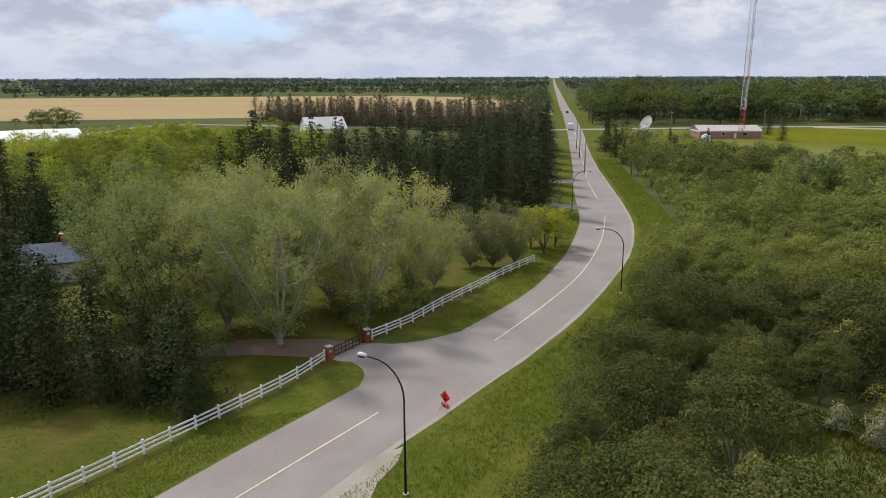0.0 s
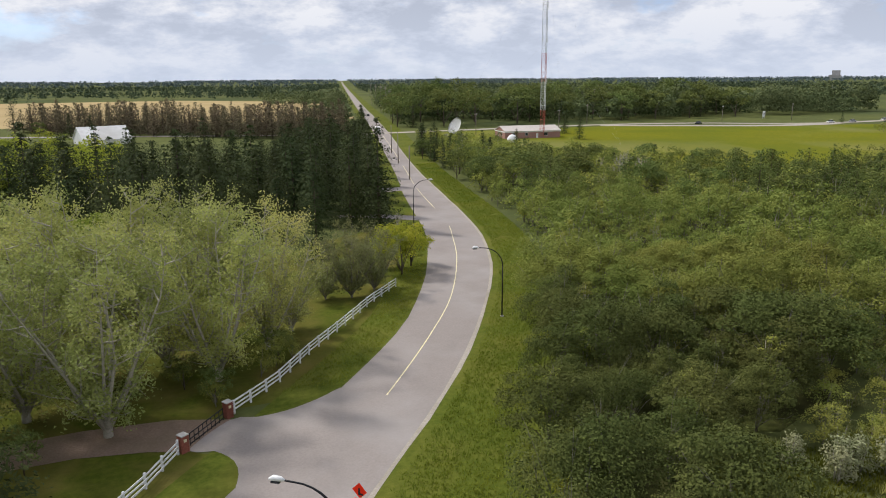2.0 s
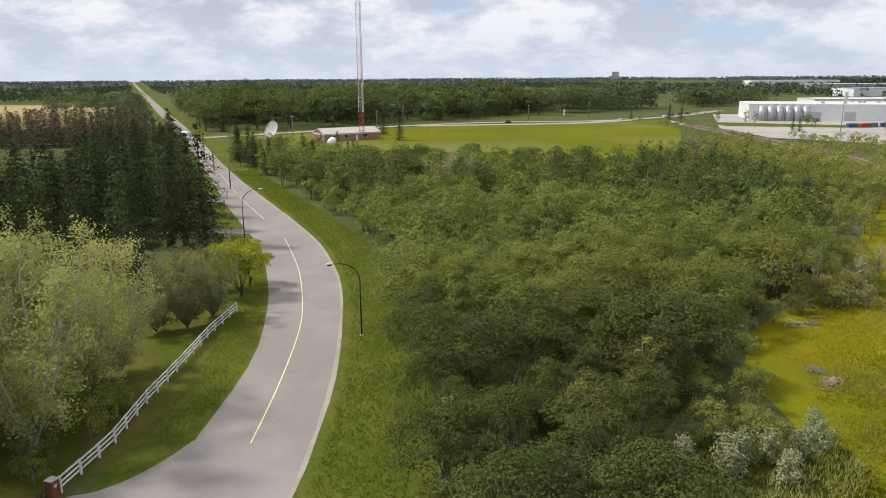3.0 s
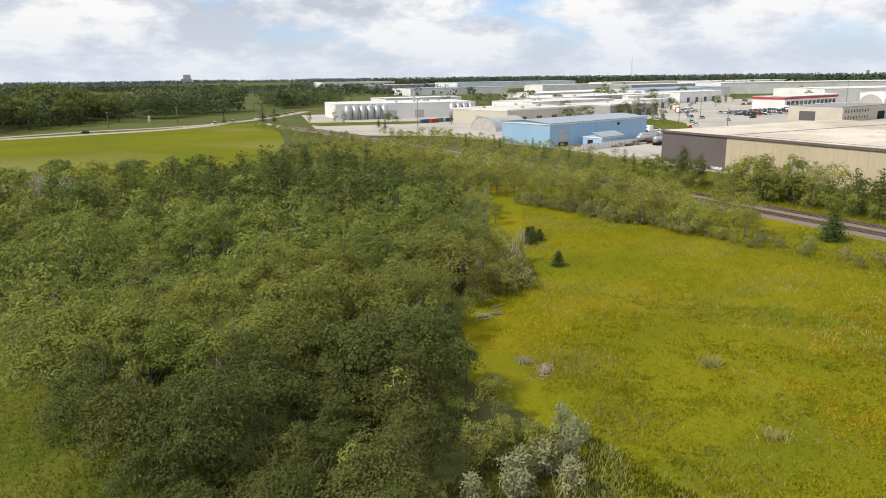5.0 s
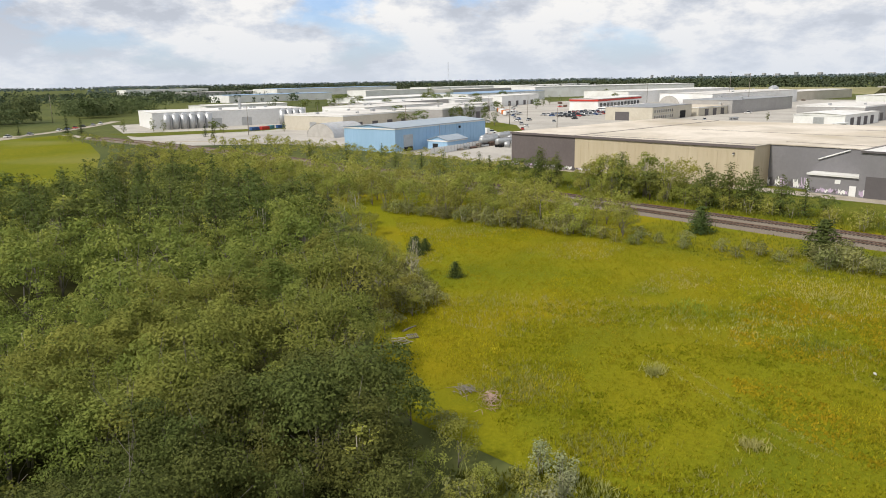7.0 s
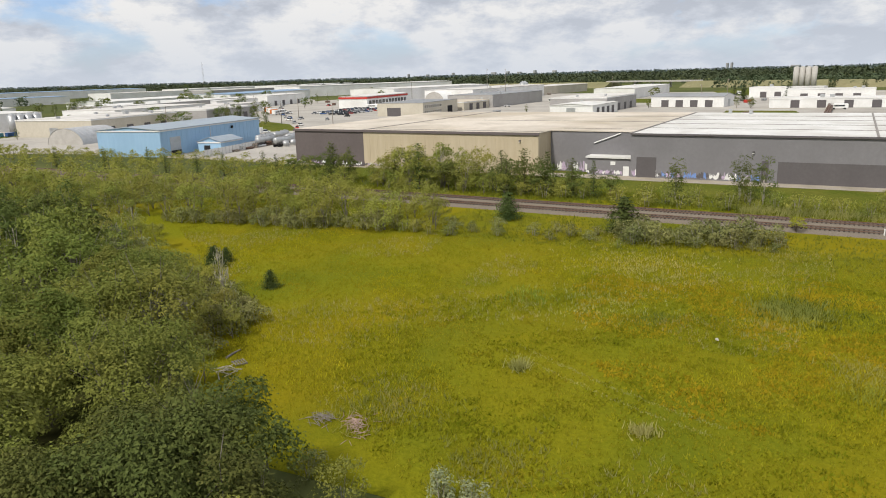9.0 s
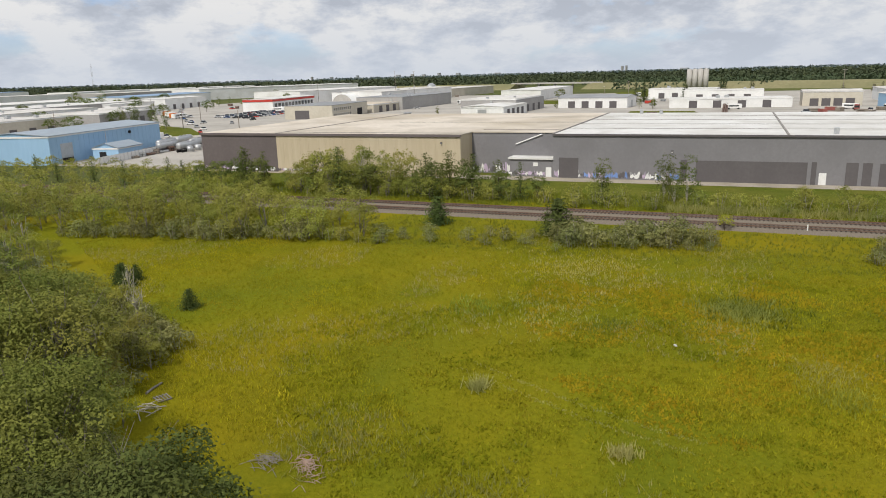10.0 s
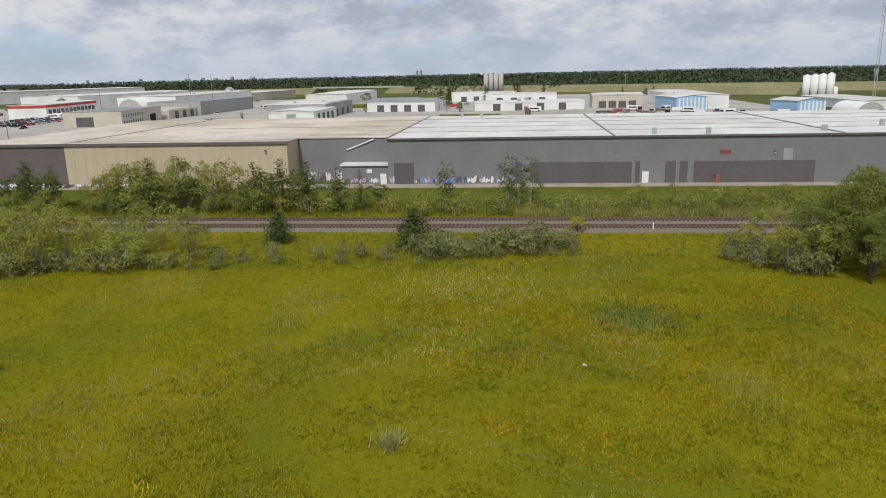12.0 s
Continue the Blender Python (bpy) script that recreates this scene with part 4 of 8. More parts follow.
def long_warehouse():
    """The long low warehouse beside the railway, tan at one end and grey along the rest."""
    ob = thing("warehouse", SITE.copy(), "long flat-roofed grey warehouse with tan and brown end and painted-over doors", "warehouse")
    part("brown_wall", wall_prism([(156.2, -127.0), (179.5, -127.0), (179.5, -205), (156.2, -205)], WALL_FOOT, WALL_TOP + 0.1), M_BROWNWALL, ob, "dark brown painted wall")
    part("tan_wall", wall_prism([(106.9, -126.98), (156.19, -126.98), (156.19, -204), (106.9, -204)], WALL_FOOT, WALL_TOP + 0.1), M_TANWALL, ob, "tan ribbed steel wall")
    part("recess_wall", wall_prism([(86.5, -134.8), (106.88, -134.8), (106.88, -203), (86.5, -203)], WALL_FOOT, WALL_TOP), M_GREYWALL, ob, "recessed grey wall")
    part("grey_wall", wall_prism([(-62, -130.5), (86.48, -130.5), (86.48, -205), (-62, -205)], WALL_FOOT, WALL_TOP), M_GREYWALL, ob, "long grey painted wall")
    part("tan_roof", slab([(106.7, -126.8), (179.7, -126.8), (179.7, -206), (86.6, -206), (86.6, -134.6), (106.7, -134.6)], WALL_TOP + 0.1, WALL_TOP + 0.3), M_ROOFTAN, ob, "dusty tan flat roof")
    part("white_roof", slab([(-62.2, -130.3), (86.58, -130.3), (86.58, -206), (-62.2, -206)], WALL_TOP, WALL_TOP + 0.24), M_ROOFWHITE, ob, "white membrane roof with dark seams")
    # ribs of the tan steel
    for k in range(20):
        s = 108.2 + k * 2.42
        part("rib", boxed(s - 0.06, -126.985, WALL_FOOT + 0.1, s + 0.06, -126.93, WALL_TOP - 0.3), M_TANWALL, ob)
    for s0, s1, n, m in ((106.6, 179.8, -126.72, M_BROWNWALL), (-62.3, 86.6, -130.2, M_GREYDARK)):
        part("roof_edge", boxed(s0, n - 0.03, WALL_TOP - (0.28 if s0 > 0 else 0.08), s1, n + 0.06, WALL_TOP + 0.33), m, ob, "dark metal roof edge")
    # seams on the white roof
    for n in (-146, -160, -175, -190):
        part("roof_seam", boxed(-62, n - 0.14, WALL_TOP + 0.23, 86.5, n + 0.14, WALL_TOP + 0.32), M_SEAM, ob)
    for n in (-141, -165, -186):
        part("roof_seam", boxed(87, n - 0.14, WALL_TOP + 0.29, 140 if n == -165 else 106, n + 0.14, WALL_TOP + 0.37), M_SEAM, ob)
    for s in (86.6, 40, -4, -44):
        part("roof_seam", boxed(s - 0.2, -205, WALL_TOP + 0.23, s + 0.2, -130.5, WALL_TOP + 0.42), M_SEAM, ob)
    part("roof_seam", boxed(155.9, -205, WALL_TOP + 0.29, 156.3, -127, WALL_TOP + 0.40), M_SEAM, ob)
    part("roof_seam", boxed(107, -130.4, WALL_TOP + 0.29, 156, -130.1, WALL_TOP + 0.38), M_SEAM, ob)
    # painted-over loading doors and small doors
    y = -130.5
    for s0, s1, z0, z1 in ((80.9, 85.2, 0.75, 5.2), (36.3, 56.8, 0.75, 5.1), (27.6, 29.7, 0.8, 5.2), (25.3, 26.9, 0.8, 5.2), (0.9, 24.1, 0.8, 5.1), (34.7, 35.6, 0.8, 5.2), (58.5, 59.8, 0.8, 5.2)):
        part("loading_door", boxed(s0, y - 0.02, z0, s1, y + 0.05, z1), M_GREYDARK, ob, "dark painted-over loading door")
    door = part("door", boxed(32.9, y - 0.02, 0.78, 34.2, y + 0.07, 3.1), M_WHITE, ob, "white steel door")
    part("handle", boxed(33.05, y + 0.06, 1.8, 33.15, y + 0.14, 1.95), M_STEEL, door)
    part("wall_panel", boxed(5.3, y - 0.02, 5.2, 7.1, y + 0.08, 7.5), M_STEEL, ob, "pale grey wall panel")
    part("wall_sign", boxed(17.1, y - 0.02, 6.5, 19.2, y + 0.08, 7.3), M_FADEDRED, ob, "red wall sign with unreadable bars")
    part("orange_stop", boxed(19.0, y + 0.1, 0.75, 19.9, y + 0.5, 2.5), M_FADEDRED, ob, "dull red wall guard")
    for s, z in ((8.8, 6.9), (61.5, 7.0), (111.5, 8.5)):
        lamp = part("wall_lamp", boxed(s - 0.2, (y if s < 90 else -127.0) - 0.05, z - 0.2, s + 0.2, (y if s < 90 else -127.0) + 0.45, z + 0.15, bevel=0.05), M_GREYDARK, ob)
        part("lens", boxed(s - 0.17, (y if s < 90 else -127.0) + 0.1, z - 0.32, s + 0.17, (y if s < 90 else -127.0) + 0.42, z - 0.2), M_WHITE, lamp)
    # annex in the recess
    part("annex", boxed(86.5, -135.0, WALL_FOOT, 96.6, -131.2, 4.6), M_GREYWALL, ob, "low grey annex")
    part("annex_roof", boxed(86.4, -134.9, 4.6, 96.9, -130.8, 5.0), M_ROOFWHITE, ob, "white annex roof")
    part("annex_door", boxed(87.0, -131.25, 0.75, 88.3, -131.1, 2.9), M_WHITE, ob, "white steel door")
    part("notice", boxed(90.1, -131.25, 3.1, 91.2, -131.12, 3.9), M_WHITE, ob)
    part("gutter", tubed([(96.2, -134.6, 7.6), (90.0, -134.6, 9.9)], [0.16, 0.16], 6), M_WHITE, ob)
    rr = random.Random(9)
    for s0, s1, n, top in ((60, 86, -130.5, 2.7), (157, 179, -127, 2.2), (128, 156, -126.9, 2.0), (97.5, 106.5, -134.8, 3.6), (88.5, 96.4, -131.2, 2.3)):
        k, tints = s0, (M_WHITE, M_LILAC, M_PAINTBLUE if s0 == 60 else M_WHITE, M_PAINTBLUE if s0 == 60 else M_LILAC, M_WHITE, M_GREYDARK)
        while k < s1:
            w = rr.uniform(0.5, 1.1)
            tint = tints[rr.randrange(6)]
            bm = bmesh.new()
            off = 0.02 + 0.004 * rr.randrange(8)
            cols = [(k + w * j / 5, 0.85 + rr.uniform(0, 0.6), rr.uniform(1.5, top) * rr.uniform(0.85, 1.0)) for j in range(6)]
            vs = [(bm.verts.new((a, n + off, z0)), bm.verts.new((a + rr.uniform(-0.15, 0.15), n + off, z1))) for a, z0, z1 in cols]
            for p, q in zip(vs, vs[1:]):
                bm.faces.new((p[0], q[0], q[1], p[1]))
            part("graffiti", bm, tint, ob, "smeared unreadable wall paint")
            k += w * rr.uniform(0.7, 1.15)
    for s, n in ((76, -203), (70, -200), (20.5, -134), (-3, -137), (-20, -150), (31, -135)):
        part("roof_vent", boxed(s, n, WALL_TOP + 0.2, s + 0.9, n + 0.9, WALL_TOP + 1.5, bevel=0.08), M_STEEL, ob)
    return ob


long_warehouse()


def blue_shed():
    a, b = np.array((253.2, 102.0)), np.array((307.0, 74.5))
    ux = (b - a) / np.linalg.norm(b - a)
    sx, sy = np.linalg.norm(b - a), 25.0
    uy = np.array((-ux[1], ux[0]))
    mid = a + ux * sx / 2 + uy * sy / 2
    m = Matrix(((ux[0], uy[0], 0, mid[0]), (ux[1], uy[1], 0, mid[1]), (0, 0, 1, 0), (0, 0, 0, 1)))
    ob = block("blue_building", m, sx, sy, 8.6, M_BLUEWALL, M_BLUEROOF, "pale blue steel industrial building with a loading door", pitch=1.0, trim=M_WHITE,
               doors=(("s", -sx / 2 + 7.5, 5.5, 0.0, 6.0, M_STEEL), ("s", -sx / 2 + 7.5, 5.3, 0.0, 1.6, M_DARK)))
    for k in range(24):
        part("rib", boxed(-sx / 2 + 1 + k * sx / 24, -sy / 2 - 0.05, 0.1, -sx / 2 + 1.08 + k * sx / 24, -sy / 2 + 0.01, 8.2), M_BLUEWALL, ob)
    part("downpipe", tubed([(-3, -sy / 2 - 0.12, 0), (-3, -sy / 2 - 0.12, 8.4)], [0.12, 0.12], 6), M_WHITE, ob)
    part("wall_lamp", boxed(10, -sy / 2 - 0.6, 6.3, 11, -sy / 2 - 0.04, 7.2, bevel=0.1), M_DARK, ob)
    small = block("blue_lean_shed", m @ pose(-sx / 2 + 21, -sy / 2 - 8.2, 0), 13, 9, 3.6, M_BLUEWALL, M_BLUEROOF, "small pale blue gabled shed beside a blue building", "shed", pitch=1.4, trim=M_WHITE,
                  doors=(("w", 1, 2.4, 0, 2.4, M_DARK),))
    for k in range(15):
        f = thing("fence_panel", m @ pose(-sx / 2 + 1 + k * 2.02, -sy / 2 - 16, 0), "white sheet fence panel in front of a blue building", "fence", "white fence panels")
        part("sheet", boxed(-1, -0.04, 0, 1, 0.04, 2.3), M_WHITE, f)
        part("post", boxed(-1.06, -0.08, 0, -0.94, 0.08, 2.45), M_STEEL, f)
    return ob, m


BLUE, BLUE_M = blue_shed()
block("white_tank_building", Matrix.Translation((430, 252, 0)) @ pose(0, 0, 0, 0, 0, -50), 92, 48, 9.2, M_WHITE, M_ROOFWHITE, "large white industrial building with steel tanks along it", vents=5,
      doors=(("s", -10, 6, 0, 5, M_STEEL), ("s", 8, 6, 0, 5, M_STEEL)))


# ---- street lamps, sign, fence, gate ----
def street_lamp(x, y, turn, h=8.6, reach=2.6):
    ob = thing("street_lamp", pose(x, y, 0, 0, 0, turn), "black street lamp with a curved arm beside the road", "street lamp", "street lamps")
    part("base_flange", tubed([(0, 0, 0), (0, 0, 0.12)], [0.22, 0.22], 10), M_CONC, ob)
    part("pole", tubed([(0, 0, 0.1), (0, 0, h * 0.42), (0, 0, h * 0.72)], [0.088, 0.072, 0.058], 10), M_BLACK, ob, smooth=True)
    arm = [(reach * (1 - math.cos(a)), 0, h * 0.72 + (h * 0.26) * math.sin(a)) for a in np.linspace(0, math.pi / 2, 9)] + [(reach + 0.5, 0, h * 0.985)]
    part("arm", tubed(arm, [0.058] * 6 + [0.046] * 4, 8), M_BLACK, ob, smooth=True)
    head = bmesh.new()
    tube(head, [(reach + 0.4, 0, h * 0.985), (reach + 0.6, 0, h * 0.99), (reach + 0.95, 0, h * 0.992), (reach + 1.15, 0, h * 0.985)], [0.05, 0.125, 0.14, 0.065], 8)
    lum = part("lamp_head", head, M_WHITE, ob, "pale cobra lamp head", smooth=True)
    part("lens", boxed(reach + 0.62, -0.12, h * 0.99 - 0.19, reach + 1.05, 0.12, h * 0.99 - 0.12), M_GLASS, lum)
    return ob


street_lamp(-1.0, 42.4, 150, 9.4, 2.3)
street_lamp(25.9, 85.4, 172, 8.4, 2.4)
street_lamp(31.5, 138.3, -15, 8.6, 2.4)
sd = thing("road_work_sign", pose(2.2, 54.2, 0, 0, 0, -46), "orange diamond road work sign on a stand at the roadside", "road sign")
bm = bmesh.new()
v = [bm.verts.new((a, -0.02, b)) for a, b in ((0, 0.74), (0.56, 1.30), (0, 1.86), (-0.56, 1.30))]
bmesh.ops.solidify(bm, geom=[bm.faces.new(v)], thickness=0.03)
dia = part("diamond_panel", bm, M_ORANGE, sd)
part("worker_shape", boxed(-0.09, -0.062, 1.0, 0.05, -0.05, 1.5), M_BLACK, dia, "black symbol")
part("worker_shape", boxed(0.06, -0.062, 1.02, 0.26, -0.05, 1.16), M_BLACK, dia, "black symbol")
lowp = part("lower_panel", boxed(-0.4, -0.05, 0.32, 0.4, -0.02, 0.72), M_ORANGE, sd)
part("text_bar", boxed(-0.3, -0.062, 0.55, 0.3, -0.051, 0.62), M_BLACK, lowp)
part("text_bar", boxed(-0.3, -0.062, 0.42, 0.3, -0.051, 0.49), M_BLACK, lowp)
for a in (-0.45, 0.45):
    part("leg", tubed([(a, -0.3, 0.05), (0, 0.03, 0.9)], [0.03, 0.025], 6), M_STEEL, sd)
part("leg", tubed([(0, 0.55, 0.05), (0, 0.03, 0.9)], [0.03, 0.025], 6), M_STEEL, sd)


def rail_fence(points, name, label):
    """White fence of three boards on posts; one post every 2.25 m or so."""
    ob = thing(name, pose(0, 0, 0), label, "fence")
    post, board = None, None
    pts = [np.array(p, float) for p in points]
    s = np.r_[0, np.cumsum([np.linalg.norm(b - a) for a, b in zip(pts, pts[1:])])]
    n = round(s[-1] / 2.27)
    q = np.linspace(0, s[-1], n + 1)
    line = np.stack([np.interp(q, s, [p[0] for p in pts]), np.interp(q, s, [p[1] for p in pts])], 1)
    rng = random.Random(3)
    for k, p in enumerate(line):
        d = line[min(k + 1, n)] - line[max(k - 1, 0)]
        turn = math.degrees(math.atan2(d[1], d[0]))
        if post is None:
            post = part("post", boxed(-0.075, -0.075, -0.1, 0.075, 0.075, 1.22, bevel=0.012), M_WHITE, ob)
            at = post
        else:
            at = new("post", post.data)
            at.parent = ob
        at.matrix_basis = pose(p[0], p[1], 0, rng.uniform(-1, 1), rng.uniform(-1, 1), turn)
    for a, b in zip(line, line[1:]):
        d = b - a
        ln, turn = np.linalg.norm(d), math.degrees(math.atan2(d[1], d[0]))
        for z in (0.34, 0.70, 1.06):
            if board is None:
                board = part("board", boxed(0, -0.025, -0.07, 1, 0.025, 0.07), M_WHITE, ob)
                at = board
            else:
                at = new("board", board.data)
                at.parent = ob
            at.matrix_basis = pose(a[0], a[1], z + rng.uniform(-0.012, 0.012), 0, rng.uniform(-0.3, 0.3), turn) @ Matrix.Translation((0, 0.09, 0)) @ Matrix.Diagonal((ln, 1, 1, 1))
    return ob


rail_fence([(-8.9, 65.3), (-11.3, 60.5), (-14.0, 56.7), (-18.3, 50.9), (-22.4, 45.5), (-27.5, 39.0), (-34.0, 31.0)], "rail_fence", "white three-board timber fence along a lawn")
rail_fence([(-4.6, 70.7), (-0.6, 75.3), (3.2, 81.4), (8.5, 88.8), (12.7, 95.0), (17.6, 101.0)], "rail_fence", "white three-board timber fence along the road verge")


def gate_pillar(x, y, turn):
    ob = thing("gate_pillar", pose(x, y, 0, 0, 0, turn), "square red brick gate pillar with a pale stone cap", "gate pillar", "gate pillars")
    part("core", boxed(-0.235, -0.235, -0.1, 0.235, 0.235, 1.36), M_CONC, ob)
    bm = bmesh.new()
    for row in range(18):
        for side in range(4):
            for k in range(3):
                m = pose(0, 0, 0, 0, 0, 90 * side) @ Matrix.Translation((-0.2 + 0.2 * k + (0.04 if row % 2 else -0.04), -0.245, 0.04 + row * 0.074))
                for v in box(bm, -0.093, -0.03, -0.031, 0.093, 0.05, 0.031):
                    v.co = m @ v.co
    tagged(part("bricks", bm, M_BRICK, ob), kind="stuff")
    part("cap", boxed(-0.33, -0.33, 1.36, 0.33, 0.33, 1.46, bevel=0.025), M_CONC, ob)
    part("reflector", boxed(-0.12, -0.305, 0.9, 0.12, -0.28, 1.12), M_YELLOW, ob, "yellow reflector board")
    return ob


gate_pillar(-8.5, 65.6, 35)
gate_pillar(-5.1, 70.2, 35)


def gate(a, b):
    ob = thing("metal_gate", pose(a[0], a[1], 0, 0, 0, math.degrees(math.atan2(b[1] - a[1], b[0] - a[0]))), "closed dark brown metal gate between brick pillars", "gate")
    ln = math.hypot(b[0] - a[0], b[1] - a[1])
    for z in (0.25, 0.65, 1.1):
        part("rail", tubed([(0, 0, z), (ln, 0, z)], [0.045, 0.045], 6), M_BLACK, ob)
    for k in range(9):
        part("upright", tubed([(0.03 + k * (ln - 0.06) / 8, 0, 0.12), (0.03 + k * (ln - 0.06) / 8, 0, 1.15)], [0.035, 0.035], 6), M_BLACK, ob)
    return ob


gate((-8.05, 66.2), (-5.5, 69.7))


# ---- lattice mast ----
def mast(x, y, h, w, bands, label, guys=True, paint=None):
    ob = thing("radio_mast", pose(x, y, 0, 0, 0, 20), label, "radio mast")
    n = int(h / 6)
    for k in range(n):
        z0, z1 = k * 6.0, k * 6.0 + 6.0
        bm = bmesh.new()
        for j in range(3):
            a, b = 2 * math.pi * j / 3, 2 * math.pi * (j + 1) / 3
            p, q = (w * math.cos(a), w * math.sin(a)), (w * math.cos(b), w * math.sin(b))
            tube(bm, [(*p, z0), (*p, z1)], [0.09, 0.09], 5)
            for i in range(3):
                c, d = z0 + 2 * i, z0 + 2 * i + 2
                tube(bm, [(*(p if i % 2 else q), c), (*(q if i % 2 else p), d)], [0.045, 0.045], 4, caps=False)
                tube(bm, [(*p, d), (*q, d)], [0.045, 0.045], 4, caps=False)
        part("section", bm, paint or (M_STEEL if k > 5 else M_TOWER_RED if (k // bands) % 2 == 0 else M_WHITE), ob)
    for z in (h * 0.3, h * 0.52, h * 0.7):
        for j in range(3):
            a = 2 * math.pi * j / 3
            part("antenna", tubed([(w * math.cos(a) + 0.5, w * math.sin(a), z), (w * math.cos(a) + 0.5, w * math.sin(a), z + 2.4)], [0.12, 0.12], 6), M_WHITE, ob)
    if guys:
        for j in range(3):
            a = 2 * math.pi * j / 3 + 0.5
            for z in (h * 0.5, h * 0.95):
                part("guy_wire", tubed([(w * math.cos(a), w * math.sin(a), z), (0.55 * h * math.cos(a), 0.55 * h * math.sin(a), 0)], [0.010, 0.010], 4), M_STEEL, ob)
    return ob


mast(140.0, 299, 78, 1.25, 2, "tall red and white lattice radio mast beside a brick house")


def brick_house():
    m = pose(136.0, 306, 0, 0, 0, -4)
    return block("brick_house", m, 26, 13, 3.1, M_PALEBRICK, M_SHINGLE, "low pinkish brick house with a pale shingled roof", "house", pitch=1.9, trim=M_WHITE,
                 windows=(("s", -9, 1.2, 1.2, 2.4), ("s", -3, 1.2, 1.2, 2.4), ("w", -2, 1.1, 1.0, 2.3), ("w", 2, 1.1, 1.0, 2.3), ("s", 6, 1.8, 1.2, 2.4)), doors=(("s", 2, 1.0, 0.0, 2.1, M_WHITE),))


brick_house()


def dish(x, y):
    ob = thing("satellite_dish", pose(x, y, 0, 0, 0, 0), "large white satellite dish on a dark base", "satellite dish")
    part("pedestal", boxed(-4.2, -3.0, 0, 4.2, 3.0, 3.4, bevel=0.1), M_GREYDARK, ob)
    part("mount", tubed([(0, 0, 3.3), (0, 0, 5.4)], [0.7, 0.45], 10), M_STEEL, ob)
    bm = bmesh.new()
    rings = []
    for k in range(7):
        r = 3.7 * k / 6
        rings.append([bm.verts.new((r * math.cos(2 * math.pi * j / 24), r * math.sin(2 * math.pi * j / 24), 0.075 * r * r)) for j in range(24)] if k else [bm.verts.new((0, 0, 0))])
    for k in range(6):
        for j in range(24):
            a, b = rings[k], rings[k + 1]
            bm.faces.new((a[0], b[j], b[(j + 1) % 24]) if k == 0 else (a[j], b[j], b[(j + 1) % 24], a[(j + 1) % 24]))
    bmesh.ops.solidify(bm, geom=bm.faces[:], thickness=0.12)
    d = part("reflector", bm, M_WHITE, ob, smooth=True)
    turn = Vector((-0.84, -0.28, 0.45)).to_track_quat("Z", "Y").to_matrix().to_4x4()
    d.matrix_basis = Matrix.Translation((0.4, 0, 6.4)) @ turn
    feed = part("feed", tubed([(0, 0, 0.2), (0, 0, 2.6), (0, 0, 3.0)], [0.05, 0.05, 0.3], 8), M_STEEL, d)
    return ob


dish(97.0, 293.5)


def grey_house():
    """A bungalow among trees, its ridge across the view."""
    ob = block("bungalow", pose(-53, 97, 0, 0, 0, 18), 17, 9, 2.7, M_OFFWHITE2, M_SLATE, "low house with a blue-grey shingled roof among trees", "house", pitch=1.7,
               windows=(("s", -4, 1.6, 1.0, 2.1), ("s", 3, 1.6, 1.0, 2.1), ("e", 0, 1.4, 1.0, 2.1)), doors=(("s", 0, 0.95, 0.0, 2.05, M_WHITE),))
    ch = part("chimney", boxed(4.6, 0.2, 2.6, 5.7, 1.1, 5.6), M_BRICK, ob, "red brick chimney")
    part("chimney_cap", boxed(4.5, 0.1, 5.6, 5.8, 1.2, 5.75), M_CONC, ch)
    return ob


grey_house()


# ---- trees and shrubs ----
rng = np.random.default_rng(7)


def thicket(name, models, places, low, high, label, seed, category="woods"):
    """Plants that cannot be told apart singly, joined into one mesh."""
    r = np.random.default_rng(seed)
    vs, fs, ms, off = [], [], [], 0
    parts = []
    for m in models:
        rows = []
        for slot, o in enumerate(sorted(m.children, key=lambda c: c.name.startswith("trunk"))):
            me = o.data
            me.calc_loop_triangles()
            v = np.empty(3 * len(me.vertices), np.float32)
            me.vertices.foreach_get("co", v)
            f = np.empty(3 * len(me.loop_triangles), np.int32)
            me.loop_triangles.foreach_get("vertices", f)
            rows.append((v.reshape(-1, 3), f.reshape(-1, 3), slot))
        parts.append((rows, [c.data.materials[0] for c in sorted(m.children, key=lambda c: c.name.startswith("trunk"))]))
    for p in places:
        rows, _ = parts[int(r.integers(len(parts)))]
        s, a = (p[2] if len(p) > 2 else r.uniform(low, high)), r.uniform(0, 6.283)
        t = np.array(((math.cos(a), -math.sin(a), 0), (math.sin(a), math.cos(a), 0), (0, 0, 1))) * s
        for v, f, slot in rows:
            vs.append(v @ t.T * np.array((1, 1, r.uniform(0.9, 1.15))) + np.array((p[0], p[1], 0)))
            fs.append(f + off)
            ms.append(np.full(len(f), slot, np.int32))
            off += len(v)
    me = quick_mesh(name, np.concatenate(vs), np.concatenate(fs), parts[0][1][0])
    me.materials.append(parts[0][1][1])
    me.polygons.foreach_set("material_index", np.concatenate(ms))
    return tagged(new(name, me), label, category, kind="stuff")


def near_far(poly, gap, seed, near_test):
    pts = scatter(poly, gap, seed)
    return [p for p in pts if near_test(*p)], [p for p in pts if not near_test(*p)]


